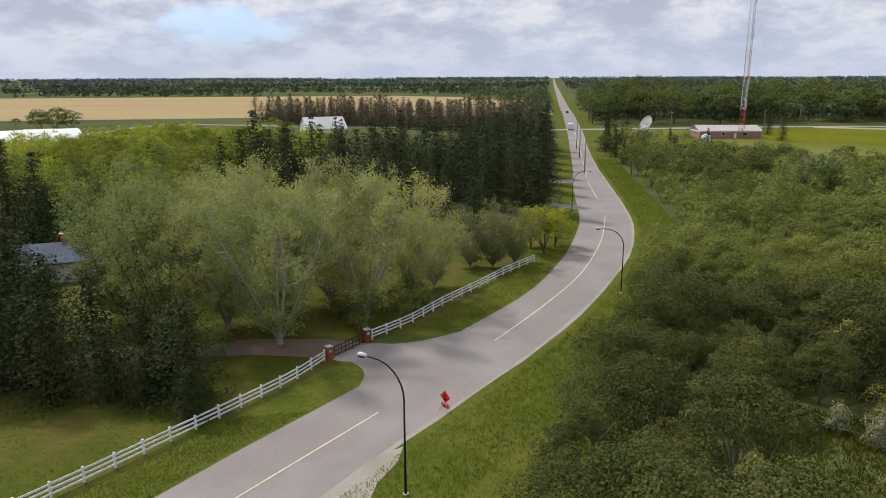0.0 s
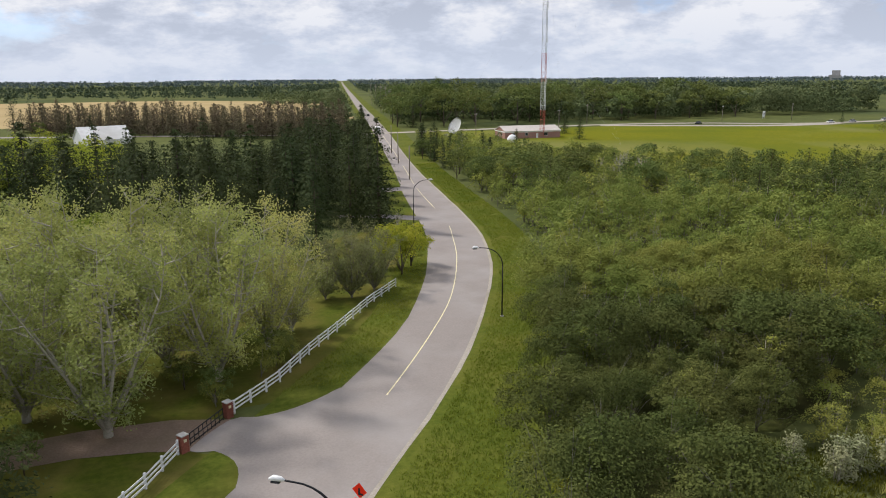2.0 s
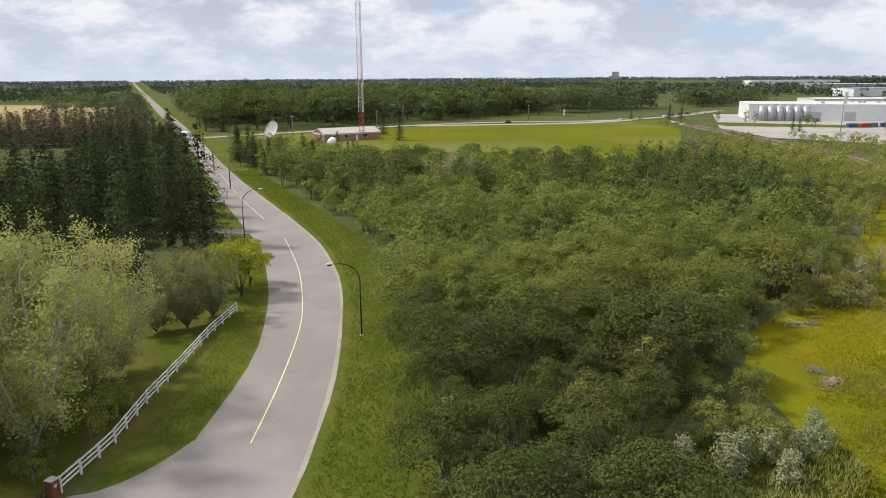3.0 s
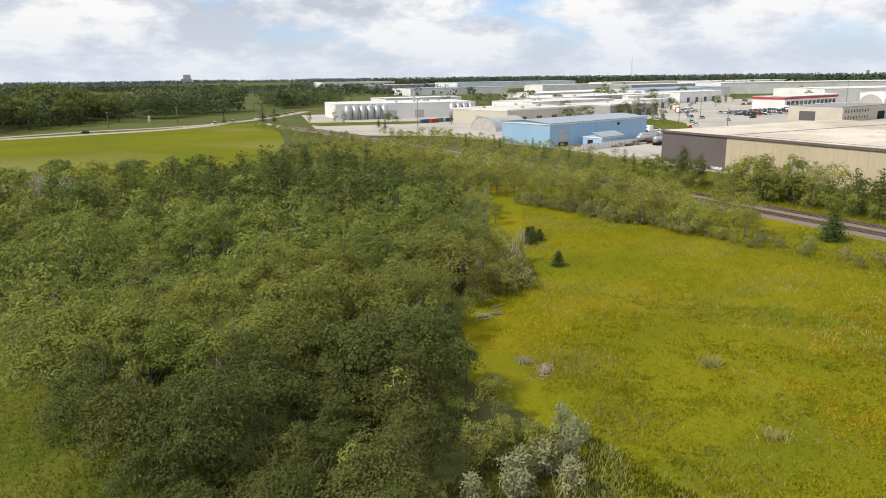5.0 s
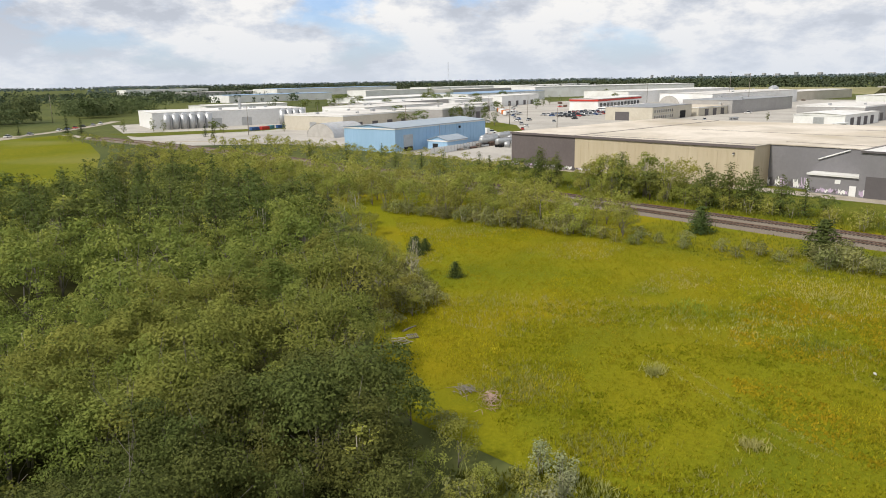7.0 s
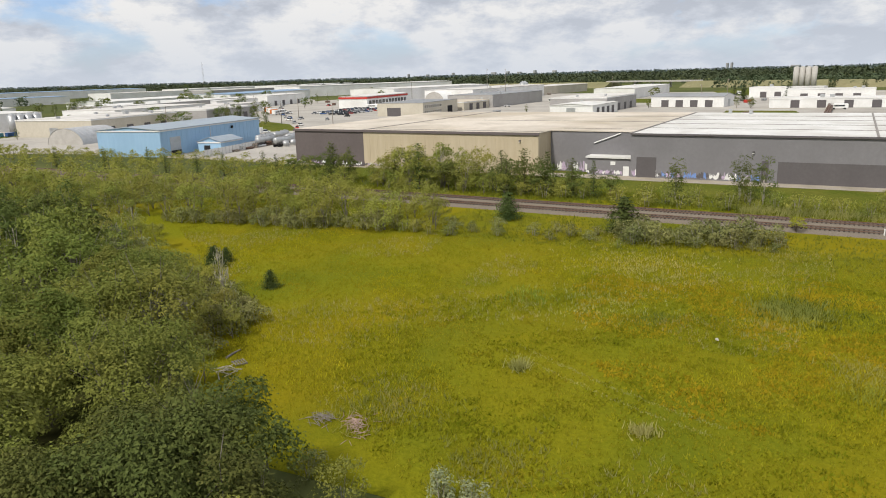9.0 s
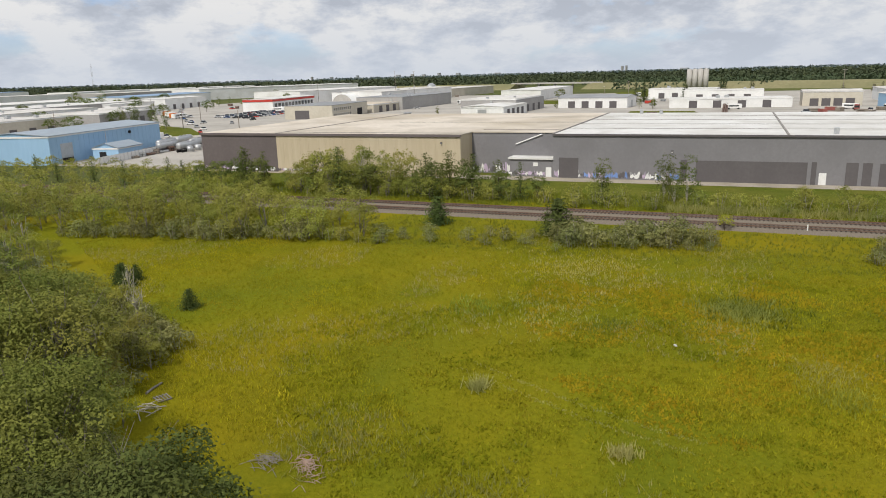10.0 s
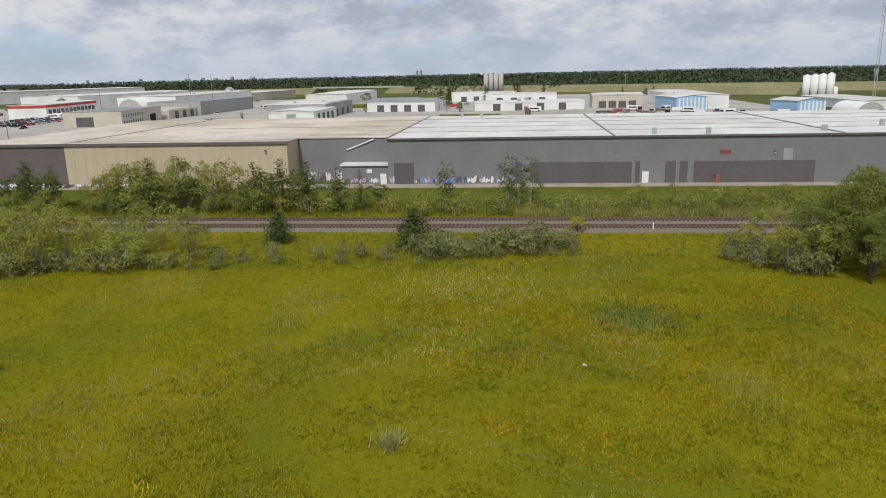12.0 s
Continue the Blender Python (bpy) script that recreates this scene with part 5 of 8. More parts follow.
maples = [dome("maple_tree", 6.8, 3.1 + 0.4 * (k % 3), 8600, 0.105, L_WOOD, M_TWIG, rng, "dull green young maple in a dense wood", puffs=58 + 6 * k, twigs=(10, 2, 14, 4, 6)[k]) for k in range(5)]
maples_sunlit = [dome("maple_tree", 6.8, 3.2 + 0.4 * k, 6500, 0.12, L_SUNTONED, M_TWIG, rng, "yellowish green young maple in a dense wood, leaves toned as sunlit", puffs=56 + 6 * k, twigs=(10, 3, 6)[k]) for k in range(3)]
maples_far = [dome("maple_tree", 7.0, 3.2, 1250, 0.19, L_SUNTONED, M_TWIG, rng, "yellowish green young maple in a dense wood, leaves toned as sunlit", puffs=34, puff=0.29, limbs=3, twigs=3) for k in range(4)]
ashes = [broadleaf("ash_tree", 8.6, 2.3, 1100, 0.18, L_OLIVE, M_PALEBARK, rng, corners=3, label="olive green ash tree with pale dead twigs", bare=0.12, clumps=8, stems=2, shape=1.0, tall=1.2, twigs=7, foot=0.08) for k in range(2)]
scrubs = [dome("willow_scrub", 4.8, 2.4, 1350, 0.135, L_OLIVE, M_TWIG, rng, "olive green willow scrub with greyish stems", "shrub", puffs=34, puff=0.27, low=-0.5, lift=0.45, flat=1.1, limbs=5, twigs=5) for k in range(3)]
scrubs_far = [dome("willow_scrub", 4.8, 2.6, 240, 0.30, L_OLIVE, M_TWIG, rng, "olive green willow scrub with greyish stems", "shrub", puffs=20, puff=0.32, low=-0.5, flat=1.1, limbs=2, twigs=1) for k in range(3)]
poplars = [vase("poplar_tree", 16.5, 7.0, 14500, 0.15, L_POPLAR, M_PALEBARK, rng, "tall pale green poplar with thin greyish branches", stems=11, forks=10, low=0.04, stout=0.8) for k in range(3)]
greenpoplars = [vase("poplar_tree", 15.5, 6.4, 12000, 0.18, L_GREENPOPLAR, M_BARK, rng, "leafy mid-green poplar with dark stems", stems=10, forks=10, low=0.05, stout=0.6) for k in range(2)]
elms_light = [dome("elm_tree", 9.0, 4.2, 1100, 0.30, L_BRIGHT, M_BARK, rng, "rounded bright green elm tree", puffs=40, puff=0.26, limbs=3, twigs=0, lift=0.45) for k in range(2)]
darkpoplars = [dome("elm_tree", 15.0, 6.2, 8500, 0.19, L_SUNTONED, M_BARK, rng, "leafy mid-green elm tree with dark trunk", puffs=70, puff=0.22, lift=0.5, low=-0.6, flat=1.0, limbs=16, twigs=4) for k in range(2)]
brights = [dome("aspen_tree", 9.0, 1.9, 900, 0.20, L_ELM, M_PALEBARK, rng, "green young aspen tree in scrub", puffs=34, puff=0.36, low=-0.95, lift=0.5, flat=1.4, limbs=5, twigs=2) for k in range(2)]
yellows = [dome("yellow_shrub", 4.6, 2.5, 2600, 0.12, L_YELLOW, M_BARK, rng, "bushy yellow-green shrub among trees", "shrub", puffs=34, puff=0.28) for k in range(2)]
yellows_far = [broadleaf("yellow_shrub", 4.6, 3.4, 240, 0.42, L_YELLOW, M_BARK, rng, "bushy yellow-green shrub among trees", "shrub", bare=0.03, clumps=11, shape=0.6, corners=3, limbs=False, foot=0.03, tall=0.9, inner=0.1) for k in range(2)]
elms_far = [dome("elm_tree", 9.0, 4.4, 900, 0.34, L_ELM, M_BARK, rng, "rounded mid-green elm tree", puffs=36, puff=0.27, limbs=3, twigs=0, lift=0.45) for k in range(3)]
lows = [broadleaf("low_shrub", 1.7, 1.5, 460, 0.115, L_OLIVE, M_PALEBARK, rng, "low yellowish green shrub on the railway bank", "shrub", bare=0.02, clumps=8, stems=3, shape=0.5, tall=0.9, twigs=3, corners=3, limbs=False, foot=0.03) for k in range(2)]
greytrees = [vase("willow_tree", 9.5, 5.2, 9000, 0.13, L_GREYWILLOW, M_TWIG, rng, "rounded grey-green willow beside a white fence", stems=12, forks=9, low=0.03, stout=0.6) for k in range(2)]
silvers = [broadleaf("silver_shrub", 3.0, 1.4, 750, 0.12, L_SILVER, M_PALEBARK, rng, "silvery grey-green wolf willow shrub", "shrub", bare=0.02, clumps=9, stems=3, shape=0.7, tall=1.4, twigs=5, foot=0.05) for k in range(2)]
greys = [broadleaf("buckbrush", 1.9, 1.5, 430, 0.15, L_GREYGREEN, M_PALEBARK, rng, "low grey-green shrub at the meadow edge", "shrub", bare=0.02, clumps=8, stems=3, shape=0.4, tall=0.9, twigs=3, corners=3, limbs=False, foot=0.03) for k in range(2)]
deads = [broadleaf("bare_shrub", 6.5, 1.9, 70, 0.14, L_DRYGRASS, M_PALEBARK, rng, "half-dead grey shrub with bare branches", "shrub", bare=0.05, clumps=12, stems=4, shape=0.8, tall=1.2, twigs=60) for k in range(2)]
spruces = [conifer("spruce_tree", 15, 4.9, 19, 15, L_SPRUCE, rng, "tall dark green spruce with layered boughs", power=0.8, size=0.062, spray=13, corners=3, droop=0.38, bare=0.04) for k in range(3)]
spruces_far = [conifer("spruce_tree", 15, 4.8, 17, 13, L_SPRUCE, rng, "tall dark green spruce tree", spray=8, power=0.7, corners=3, size=0.09, droop=0.3) for k in range(3)]
darkpines = [conifer("dark_pine", 12, 5.6, 19, 15, L_SPRUCE, rng, "broad dark green pine beside a lawn", bare=0.03, droop=-0.02, power=0.45, size=0.066, spray=12, corners=3) for k in range(2)]
pines = [conifer("pine_tree", 9.6, 3.4, 18, 11, L_PINE, rng, "mid-green pine tree among broadleaf trees", bare=0.05, droop=-0.1, power=0.55, spray=8, size=0.085, corners=3) for k in range(2)]
browns = [conifer("browning_spruce", 14, 4.4, 20, 9, L_BROWNSPRUCE, rng, "thin browning spruce in a shelter belt", spray=5, corners=3, size=0.13, bare=0.1, power=0.6) for k in range(2)]
young = [conifer("young_spruce", 4.4, 2.5, 24, 18, L_YOUNG, rng, "small dark spruce in the meadow", bare=0.02, size=0.10, power=0.55, droop=-0.05) for k in range(2)]
MODELS = greenpoplars + elms_light + maples_sunlit + greytrees + elms_far + lows + maples + maples_far + ashes + scrubs + scrubs_far + poplars + darkpoplars + brights + yellows + yellows_far + silvers + greys + deads + spruces + spruces_far + darkpines + pines + browns + young

# the wood between road and meadow
PINEWOOD = [(92, 122), (112, 150), (138, 148), (152, 132), (144, 112), (124, 90), (110, 84), (98, 92)]
WOOD_NEAR = [(5.5, 29), (8.8, 40), (13, 50.5), (18.2, 60), (27, 76), (36.3, 92.5), (46, 113.3), (50, 131), (60, 142), (95, 112), (108, 84), (94, 71.5), (80, 68), (67, 67.5), (53, 62.8), (45, 58), (38.5, 54), (34, 52), (30, 55), (23.5, 48), (20, 40), (19, 29)]
plant_edge = [(110, 73), (132, 82), (158, 94), (168, 102), (140, 96), (112, 86)]
close, rest = near_far(WOOD_NEAR, 3.7, 5, lambda x, y: y < 92 - 0.35 * max(0, x - 45))
def swell(places, low, high, seed, wave=0.11):
    """Sizes that rise and fall over the wood, so that its top is uneven."""
    r = random.Random(seed)
    return [(x, y, low + (high - low) * min(1, max(0, 0.5 + 0.9 * noise.noise((x * wave, y * wave, seed)) + r.uniform(-0.28, 0.28)))) for x, y in places]


close, rest = ([p for p in some if not inside(*p, PINEWOOD)] for some in (close, rest))
close = swell(close, 0.72, 1.4, 61)
# nearer trees take the shadowed leaf colour, those past the line the sunlit one
plant(maples, [p for p in close if p[0] + 0.6 * (p[1] - 40) < 58], rng, group="trees of the near wood")
plant(maples_sunlit, [p for p in close if p[0] + 0.6 * (p[1] - 40) >= 58], rng, group="trees of the near wood")
thicket("maple_thicket", maples_far, swell(rest, 0.55, 1.4, 61), 0.7, 1.15, "dense dull green young maples of a wood, leaves in the sunlit tone", 41)
plant(ashes, [p for p in scatter(WOOD_NEAR, 8.5, 55)], rng, 0.55, 0.85, group="pale-twigged trees of the wood")
WOOD_MID = [(60, 142), (53, 150), (60, 182), (70, 206), (96, 212), (118, 190), (124, 168), (140, 152), (150, 136), (146, 112), (124, 88), (112, 82), (95, 112)]
thicket("maple_thicket", maples_far, swell([p for p in scatter(WOOD_MID, 5.2, 6) if not inside(*p, PINEWOOD)], 0.5, 1.15, 62), 0.65, 1.1, "dull green broadleaf trees of a mixed wood, leaves in the sunlit tone", 42)
thicket("willow_thicket", scrubs_far, scatter(WOOD_MID, 5.4, 66), 0.8, 1.35, "olive green willow scrub of a mixed wood", 43)
SCRUBLAND = [(124, 170), (148, 156), (172, 168), (200, 182), (250, 212), (268, 196), (215, 130), (168, 100), (142, 92), (128, 88), (150, 112), (154, 138)]
thicket("willow_thicket", scrubs_far, scatter(SCRUBLAND, 4.2, 68), 0.28, 0.7, "low olive scrub beyond a wood", 51)
plant(pines, scatter(PINEWOOD, 6.0, 7), rng, 0.8, 1.15, group="pines of the mixed wood")
plant(pines, [(66, 156, 0.9), (74, 162, 0.9), (84, 172, 0.85), (92, 160, 0.9), (100, 170, 0.8), (80, 150, 0.8)], rng, group="pines of the mixed wood")
plant(brights, scatter(PINEWOOD, 5.0, 17), rng, 0.8, 1.2, group="aspens of the mixed wood")
plant(elms_far, scatter(WOOD_MID, 14, 67), rng, 0.75, 1.05, group="larger trees of the mixed wood")
plant(pines, [(196, 136, 0.5), (222, 160, 0.55), (240, 178, 0.5), (180, 118, 0.45), (205, 128, 0.45)], rng)
plant(deads, [(58, 128), (72, 160), (77, 148), (88, 140), (110, 112), (98, 122), (70, 178), (66, 120), (47, 93), (40, 84), (84, 62.5), (92, 64), (80, 66)], rng, 0.6, 1.0)
plant(yellows, [(14, 47, 0.75), (26, 72, 0.7), (29.5, 77, 0.8), (52, 132, 0.9)], rng)
plant(silvers, [(32, 49.0, 0.85), (34.5, 47, 1.0), (37, 45.5, 1.0), (39.5, 44.5, 0.9), (42, 44.5, 0.8), (43.5, 46, 0.8), (36, 43.5, 0.8), (33.2, 46.2, 0.9), (35.8, 46.8, 0.95), (110, 80, 1.1), (112, 77, 1.0), (150, 118, 1.3)], rng)
plant(greys, scatter([(78, 58.5), (90, 63), (98, 68.5), (90, 67), (76, 63)], 1.9, 18), rng, 0.8, 1.5)
plant(scrubs, scatter([(73, 61), (80, 59), (90, 63.5), (106, 72), (110, 80), (96, 71), (78, 65)], 3.0, 19), rng, 0.45, 0.75)

plant(scrubs, scatter(plant_edge, 4.0, 28), rng, 0.6, 1.0, group="scrub at the wood edge")
plant(ashes, scatter(plant_edge, 8.0, 29), rng, 0.6, 0.9)

EDGE = [(33, 47), (38, 46), (45, 51), (54, 57.5), (66, 62), (73, 62.5), (79, 59.5), (90, 63.5), (103, 71), (94, 71.5), (78, 67), (66, 66.5), (53, 62), (43, 56), (36, 52)]
plant(scrubs, scatter(EDGE, 3.4, 31), rng, 0.38, 0.75, group="scrub at the wood edge")
plant(greys, scatter(EDGE, 4.2, 32), rng, 0.7, 1.3, group="grey shrubs at the wood edge")

# the roadside east, further on
thicket("willow_thicket", scrubs_far, scatter([(62, 205), (74, 262), (90, 325), (98, 325), (88, 268), (80, 205)], 4.0, 20), 0.5, 1.0, "roadside scrub of willow and aspen", 44)
plant(spruces_far, [(64, 214, 0.45), (70, 238, 0.5), (68, 226, 0.45), (76, 250, 0.45), (82, 258, 0.4), (90, 240, 0.42), (96, 226, 0.45), (80, 222, 0.42), (72, 206, 0.45), (92, 322, 0.6), (110, 262, 0.5), (160, 316, 0.75), (101, 333, 0.6)], rng)
LANE = [(66, 208), (80, 262), (92, 288), (98, 262), (100, 232), (122, 214), (112, 200), (80, 204)]
thicket("willow_thicket", scrubs_far, scatter(LANE, 4.0, 33), 0.6, 1.25, "loose scrub between a road and a house", 49)
plant(brights, [(72, 222, 1.0), (80, 240, 1.1), (88, 272, 0.8), (86, 232, 0.9), (98, 252, 0.9)], rng)
# dark trees beside the road and round the dish
plant(spruces_far, [(69, 251, 0.8), (71, 258, 0.75), (73, 264, 0.7), (70.5, 246, 0.62), (76, 256, 0.6), (91.5, 250, 0.52), (93, 255, 0.5), (151, 286, 0.72), (67, 232, 0.6), (74, 237, 0.55), (84, 226, 0.5), (88, 167, 0.42), (99, 178, 0.45), (104, 172, 0.42), (117, 185, 0.5), (112, 176, 0.4)], rng)
plant(elms_far, [(66, 241, 0.8), (72, 247, 0.75), (78, 262, 0.62), (80, 250, 0.6), (60, 192, 0.85), (62, 181, 0.9), (59, 172, 0.9), (64.5, 202, 0.8), (66, 165, 1.2), (71, 170, 1.25), (77, 175, 1.1), (82, 168, 1.1), (86, 178, 1.0), (70, 182, 1.0), (92, 186, 0.85), (106, 198, 0.8), (122, 196, 0.8), (134, 182, 0.75), (128, 174, 0.8), (104, 262, 0.4), (111, 282, 0.35)], rng)
plant(deads, [(96, 170, 1.25), (103, 178, 1.25), (100, 173, 1.2), (92, 164, 1.25), (95, 160, 1.2), (90, 170, 1.1), (99, 165, 1.25), (104, 170, 1.1), (86, 158, 1.1), (110, 178, 1.0)], rng)
plant(pines, [(56, 134, 1.0), (59, 139, 1.1), (62, 143, 1.05), (57, 145, 1.0), (64, 148, 1.1), (61, 152, 1.0), (54, 127, 0.8), (84, 150, 0.95), (88, 146, 0.9), (110, 160, 0.8)], rng)

# west of the road
plant(elms_far, [(-5.9, 73.4, 0.36), (0.2, 80.6, 0.42), (-8.5, 77, 0.4), (-13, 73, 0.35), (-19, 66, 0.4)], rng, label="small dark green bush under poplars")
plant(poplars, [(-14, 70, 1.06), (-20.5, 75, 1.0), (-0.5, 84.5, 0.85), (-10, 83, 1.0), (-5.5, 78, 1.0), (-16, 82, 1.05), (-25, 90, 1.0), (-7, 89, 0.92), (2.5, 89, 0.6)], rng)
plant(greenpoplars, [(-25.5, 71, 1.0), (-32, 77, 1.0), (-36, 90, 1.0), (-27, 100, 1.0), (-14, 99, 0.85)], rng)
plant(darkpines, [(-50.5, 87.5, .33), (-46, 88.5, .33), (-26.5, 58, .55), (-31, 58, .7), (-37, 60, .8), (-42, 62, .9), (-23, 57, .45), (-34.5, 62, .72), (-29.5, 63.5, .8), (-24.5, 62, .62), (-19.5, 58, .76), (-40, 67, .9), (-43, 75, 0.9), (-48, 84, 0.9), (-18.2, 54.0, .36), (-22, 61, .55), (-37, 70, .8), (-62, 117, .95), (-56, 111, .85), (-51, 107, .75)], rng)
plant(spruces, [(-56, 90, 0.95), (-62, 100, 1.0), (-66, 118, 1.2), (-72, 108, 1.2), (-58, 112, 1.0), (-50, 88, 0.7)], rng)
plant(spruces, [(25.0, 138.5, 1.3), (20.5, 142, 1.15), (26.5, 152.5, 1.2), (10.2, 118, 0.97), (15, 145, 1.05), (6.5, 134, 0.8), (30, 165, 1.15), (32.5, 178, 1.15), (35, 191, 1.15), (38, 206, 1.1), (41, 221, 1.15), (45, 238, 1.15), (49, 256, 1.1), (23, 149, 1.05), (28, 172, 1.0)], rng)
GROVE = [(-45, 162), (-20, 146), (10, 143), (24, 150), (30, 172), (36, 200), (44, 240), (50, 268), (30, 262), (10, 225), (-40, 215)]
plant(spruces_far + darkpines + darkpines, [(*p, rng.uniform(0.75, 1.2)) for p in scatter(GROVE, 6.9, 8)], rng, group="spruces of the dark grove")
plant(elms_light, [(*p, rng.uniform(0.75, 1.25)) for p in scatter([(-105, 215), (-62, 150), (-46, 160), (-42, 216), (-45, 270), (-80, 262)], 7.0, 88)], rng, group="elms beside the dark grove")
thicket("yellow_thicket", yellows_far, scatter([(-165, 262), (-60, 150), (-30, 205), (-30, 290), (-125, 335), (-128, 300)], 5.2, 9), 0.8, 1.5, "yellow-green bushes in a broad thicket", 45)
thicket("aspen_thicket", brights, scatter([(-95, 150), (-52, 118), (-18, 128), (-40, 165), (-75, 205), (-120, 215)], 7.5, 10), 0.7, 1.1, "bright green aspens in a broad thicket", 50)
plant(elms_light, scatter([(-90, 140), (-50, 112), (-10, 122), (-22, 142), (-60, 148), (-95, 175)], 7.0, 89), rng, 0.7, 1.05, group="elms west of the road")
plant(greytrees, [(11.2, 98.5, 1.0), (14.6, 100.6, 0.9), (8.0, 99.0, 0.75)], rng)
plant(yellows, [(20.0, 106.5, 1.55), (22.6, 110.5, 1.4), (18.5, 109.5, 1.4)], rng)
plant(scrubs, [(-1.8, 77.5, 0.65), (-0.2, 79.5, 0.6), (-6, 72.5, 0.5), (1.5, 80.5, 0.45), (24.5, 117, 0.45), (26, 121, 0.4), (-9, 79, 0.5)], rng)
plant(deads, [(26.5, 131, 0.7), (4, 107, 0.7)], rng)
plant(browns, scatter([(-92, 428), (35, 336), (62, 342), (66, 372), (-80, 456)], 5.2, 11), rng, 0.8, 1.15, group="browning shelter belt")
plant(spruces_far, [(-60, 392, 0.7), (-52, 400, 0.75)], rng)
plant(elms_far, [(-180, 361, 1.25), (-176, 365, 1.1), (-184, 366, 1.0)], rng)
plant(elms_far, [(-168, 352, 1.5), (-163, 356, 1.3), (-76, 410, 0.8), (-210, 395, 0.6)], rng)
plant(scrubs, [(-150, 350, 0.9), (-155, 356, 0.9), (-146, 357, 0.8), (-160, 350, 0.9), (-140, 352, 0.7)], rng)

# along the railway
BAND = [site(s, n) for s, n in ((98, -68), (106, -66), (115, -64), (129, -62), (152, -58), (175, -52), (262, -46), (262, -80), (190, -82), (150, -83), (118, -83), (106, -77))]
closeb, restb = near_far(BAND, 3.6, 12, lambda x, y: x < 172)
plant(scrubs, closeb, rng, 0.8, 1.45, group="scrub beside the railway")
thicket("willow_thicket", scrubs_far, restb, 0.6, 1.2, "yellowish willow scrub beside a railway", 46)
plant(greys, scatter([site(s, n) for s, n in ((106, -65), (130, -60), (150, -56), (150, -59), (130, -63.5), (106, -68))], 2.0, 22), rng, 0.9, 1.6)
plant(greys, scatter([site(s, n) for s, n in ((74, -70), (104, -65), (104, -70), (76, -76))], 3.4, 23), rng, 0.7, 1.1)
plant(greys, scatter([site(s, n) for s, n in ((50, -74), (72, -71), (74, -75), (70, -80), (52, -81))], 1.9, 15), rng, 0.6, 1.75, group="grey shrubs by the railway")
plant(young, [(121.8, 20.9, 1.02), (107.0, 6.8, 1.36), (91.2, 58.2, 0.52), (104.8, 66.6, 0.55), (102.8, 65.6, 0.5), (107.2, 66.6, 0.48), (105.6, 64.9, 0.42)], rng)
plant(lows, [(118, 39, 1.2), (116.5, 37.5, 1.0), (114.5, 35.5, 1.1), (112.5, 33, 0.9), (98, 11.5, 0.7)], rng, label="small green bush in the meadow")
plant(yellows, [(99.5, -16.8, 0.55)], rng)
plant(darkpoplars, [(63, -27, 0.78), (58, -31, 0.85), (67, -33, 0.72), (66, -25.5, 0.6), (70.5, -28.5, 0.55), (61, -23.5, 0.5)], rng, label="leafy mid-green elm at the meadow edge")
plant(scrubs, scatter([(80, -23), (66, -20), (56, -30), (50, -44), (66, -46), (80, -34)], 3.6, 24), rng, 0.8, 1.2)
plant(greys, scatter([(78, -20), (72, -20), (66, -22), (72, -28), (80, -26)], 1.8, 25), rng, 1.0, 1.6)

# between the railway and the warehouse
FRONT = [site(s, n) for s, n in ((98, -101), (158, -101), (158, -110), (98, -112))]
plant(scrubs, scatter(FRONT, 3.1, 13), rng, 0.55, 0.95, group="scrub before the warehouse")
CLUMP = [site(s, n) for s, n in ((112, -103), (136, -103), (138, -110), (112, -110))]
plant(scrubs, scatter(CLUMP, 3.0, 34), rng, 1.2, 1.85, group="tall scrub before the warehouse")
plant(ashes, [(*site(s, n), k) for s, n, k in ((121, -106, 1.25), (117, -108, 1.05), (125, -105, 1.15), (129, -107, 1.05), (134, -108, 0.95))], rng)
plant(pines, [(*site(s, n), k) for s, n, k in ((150, -105, 1.0), (124, -102, 1.12), (106, -105, 0.95), (101, -105, 1.0), (96.5, -106, 0.95), (91, -105, 0.85), (104, -103, 0.85), (87, -106, 0.7))], rng)
plant(elms_far, [(*site(s, n), k) for s, n, k in ((105, -106, 0.72), (100, -106, 0.75), (96, -104, 0.72), (91, -106, 0.62), (109, -107, 0.68), (147, -106, 0.75), (152, -107, 0.72), (157, -106, 0.7), (162, -106, 0.55), (118, -104, 0.8), (129, -106, 0.8), (84, -107, 0.5))], rng, label="bushy mid-green tree before the warehouse")
plant(brights, [(*site(s, n), k) for s, n, k in ((72, -108, 1.0), (61, -109, 1.0), (57, -108, 0.95), (59, -107, 0.7))], rng)
LOW = [site(s, n) for s, n in ((-70, -100), (98, -100), (98, -111), (-70, -113))]
plant(lows, scatter(LOW, 3.6, 14), rng, 1.1, 2.0, group="low scrub before the warehouse")
plant(scrubs, scatter([site(s, n) for s, n in ((-70, -102), (40, -103), (40, -111), (-70, -113))], 4.4, 16), rng, 0.55, 0.85, group="low scrub before the warehouse")
plant(pines, [(*site(s, n), k) for s, n, k in ((168, -106, 0.6), (176, -110, 0.6), (184, -104, 0.65), (196, -106, 0.6), (206, -104, 0.55), (218, -108, 0.6), (232, -104, 0.6), (252, -102, 0.6), (150, -106, 0.95), (146, -107, 0.8))], rng)
thicket("willow_thicket", scrubs_far, scatter([site(s, n) for s, n in ((160, -100), (330, -98), (320, -124), (186, -128), (160, -114))], 3.8, 26), 0.35, 0.75, "low scrub along a railway bank", 47)
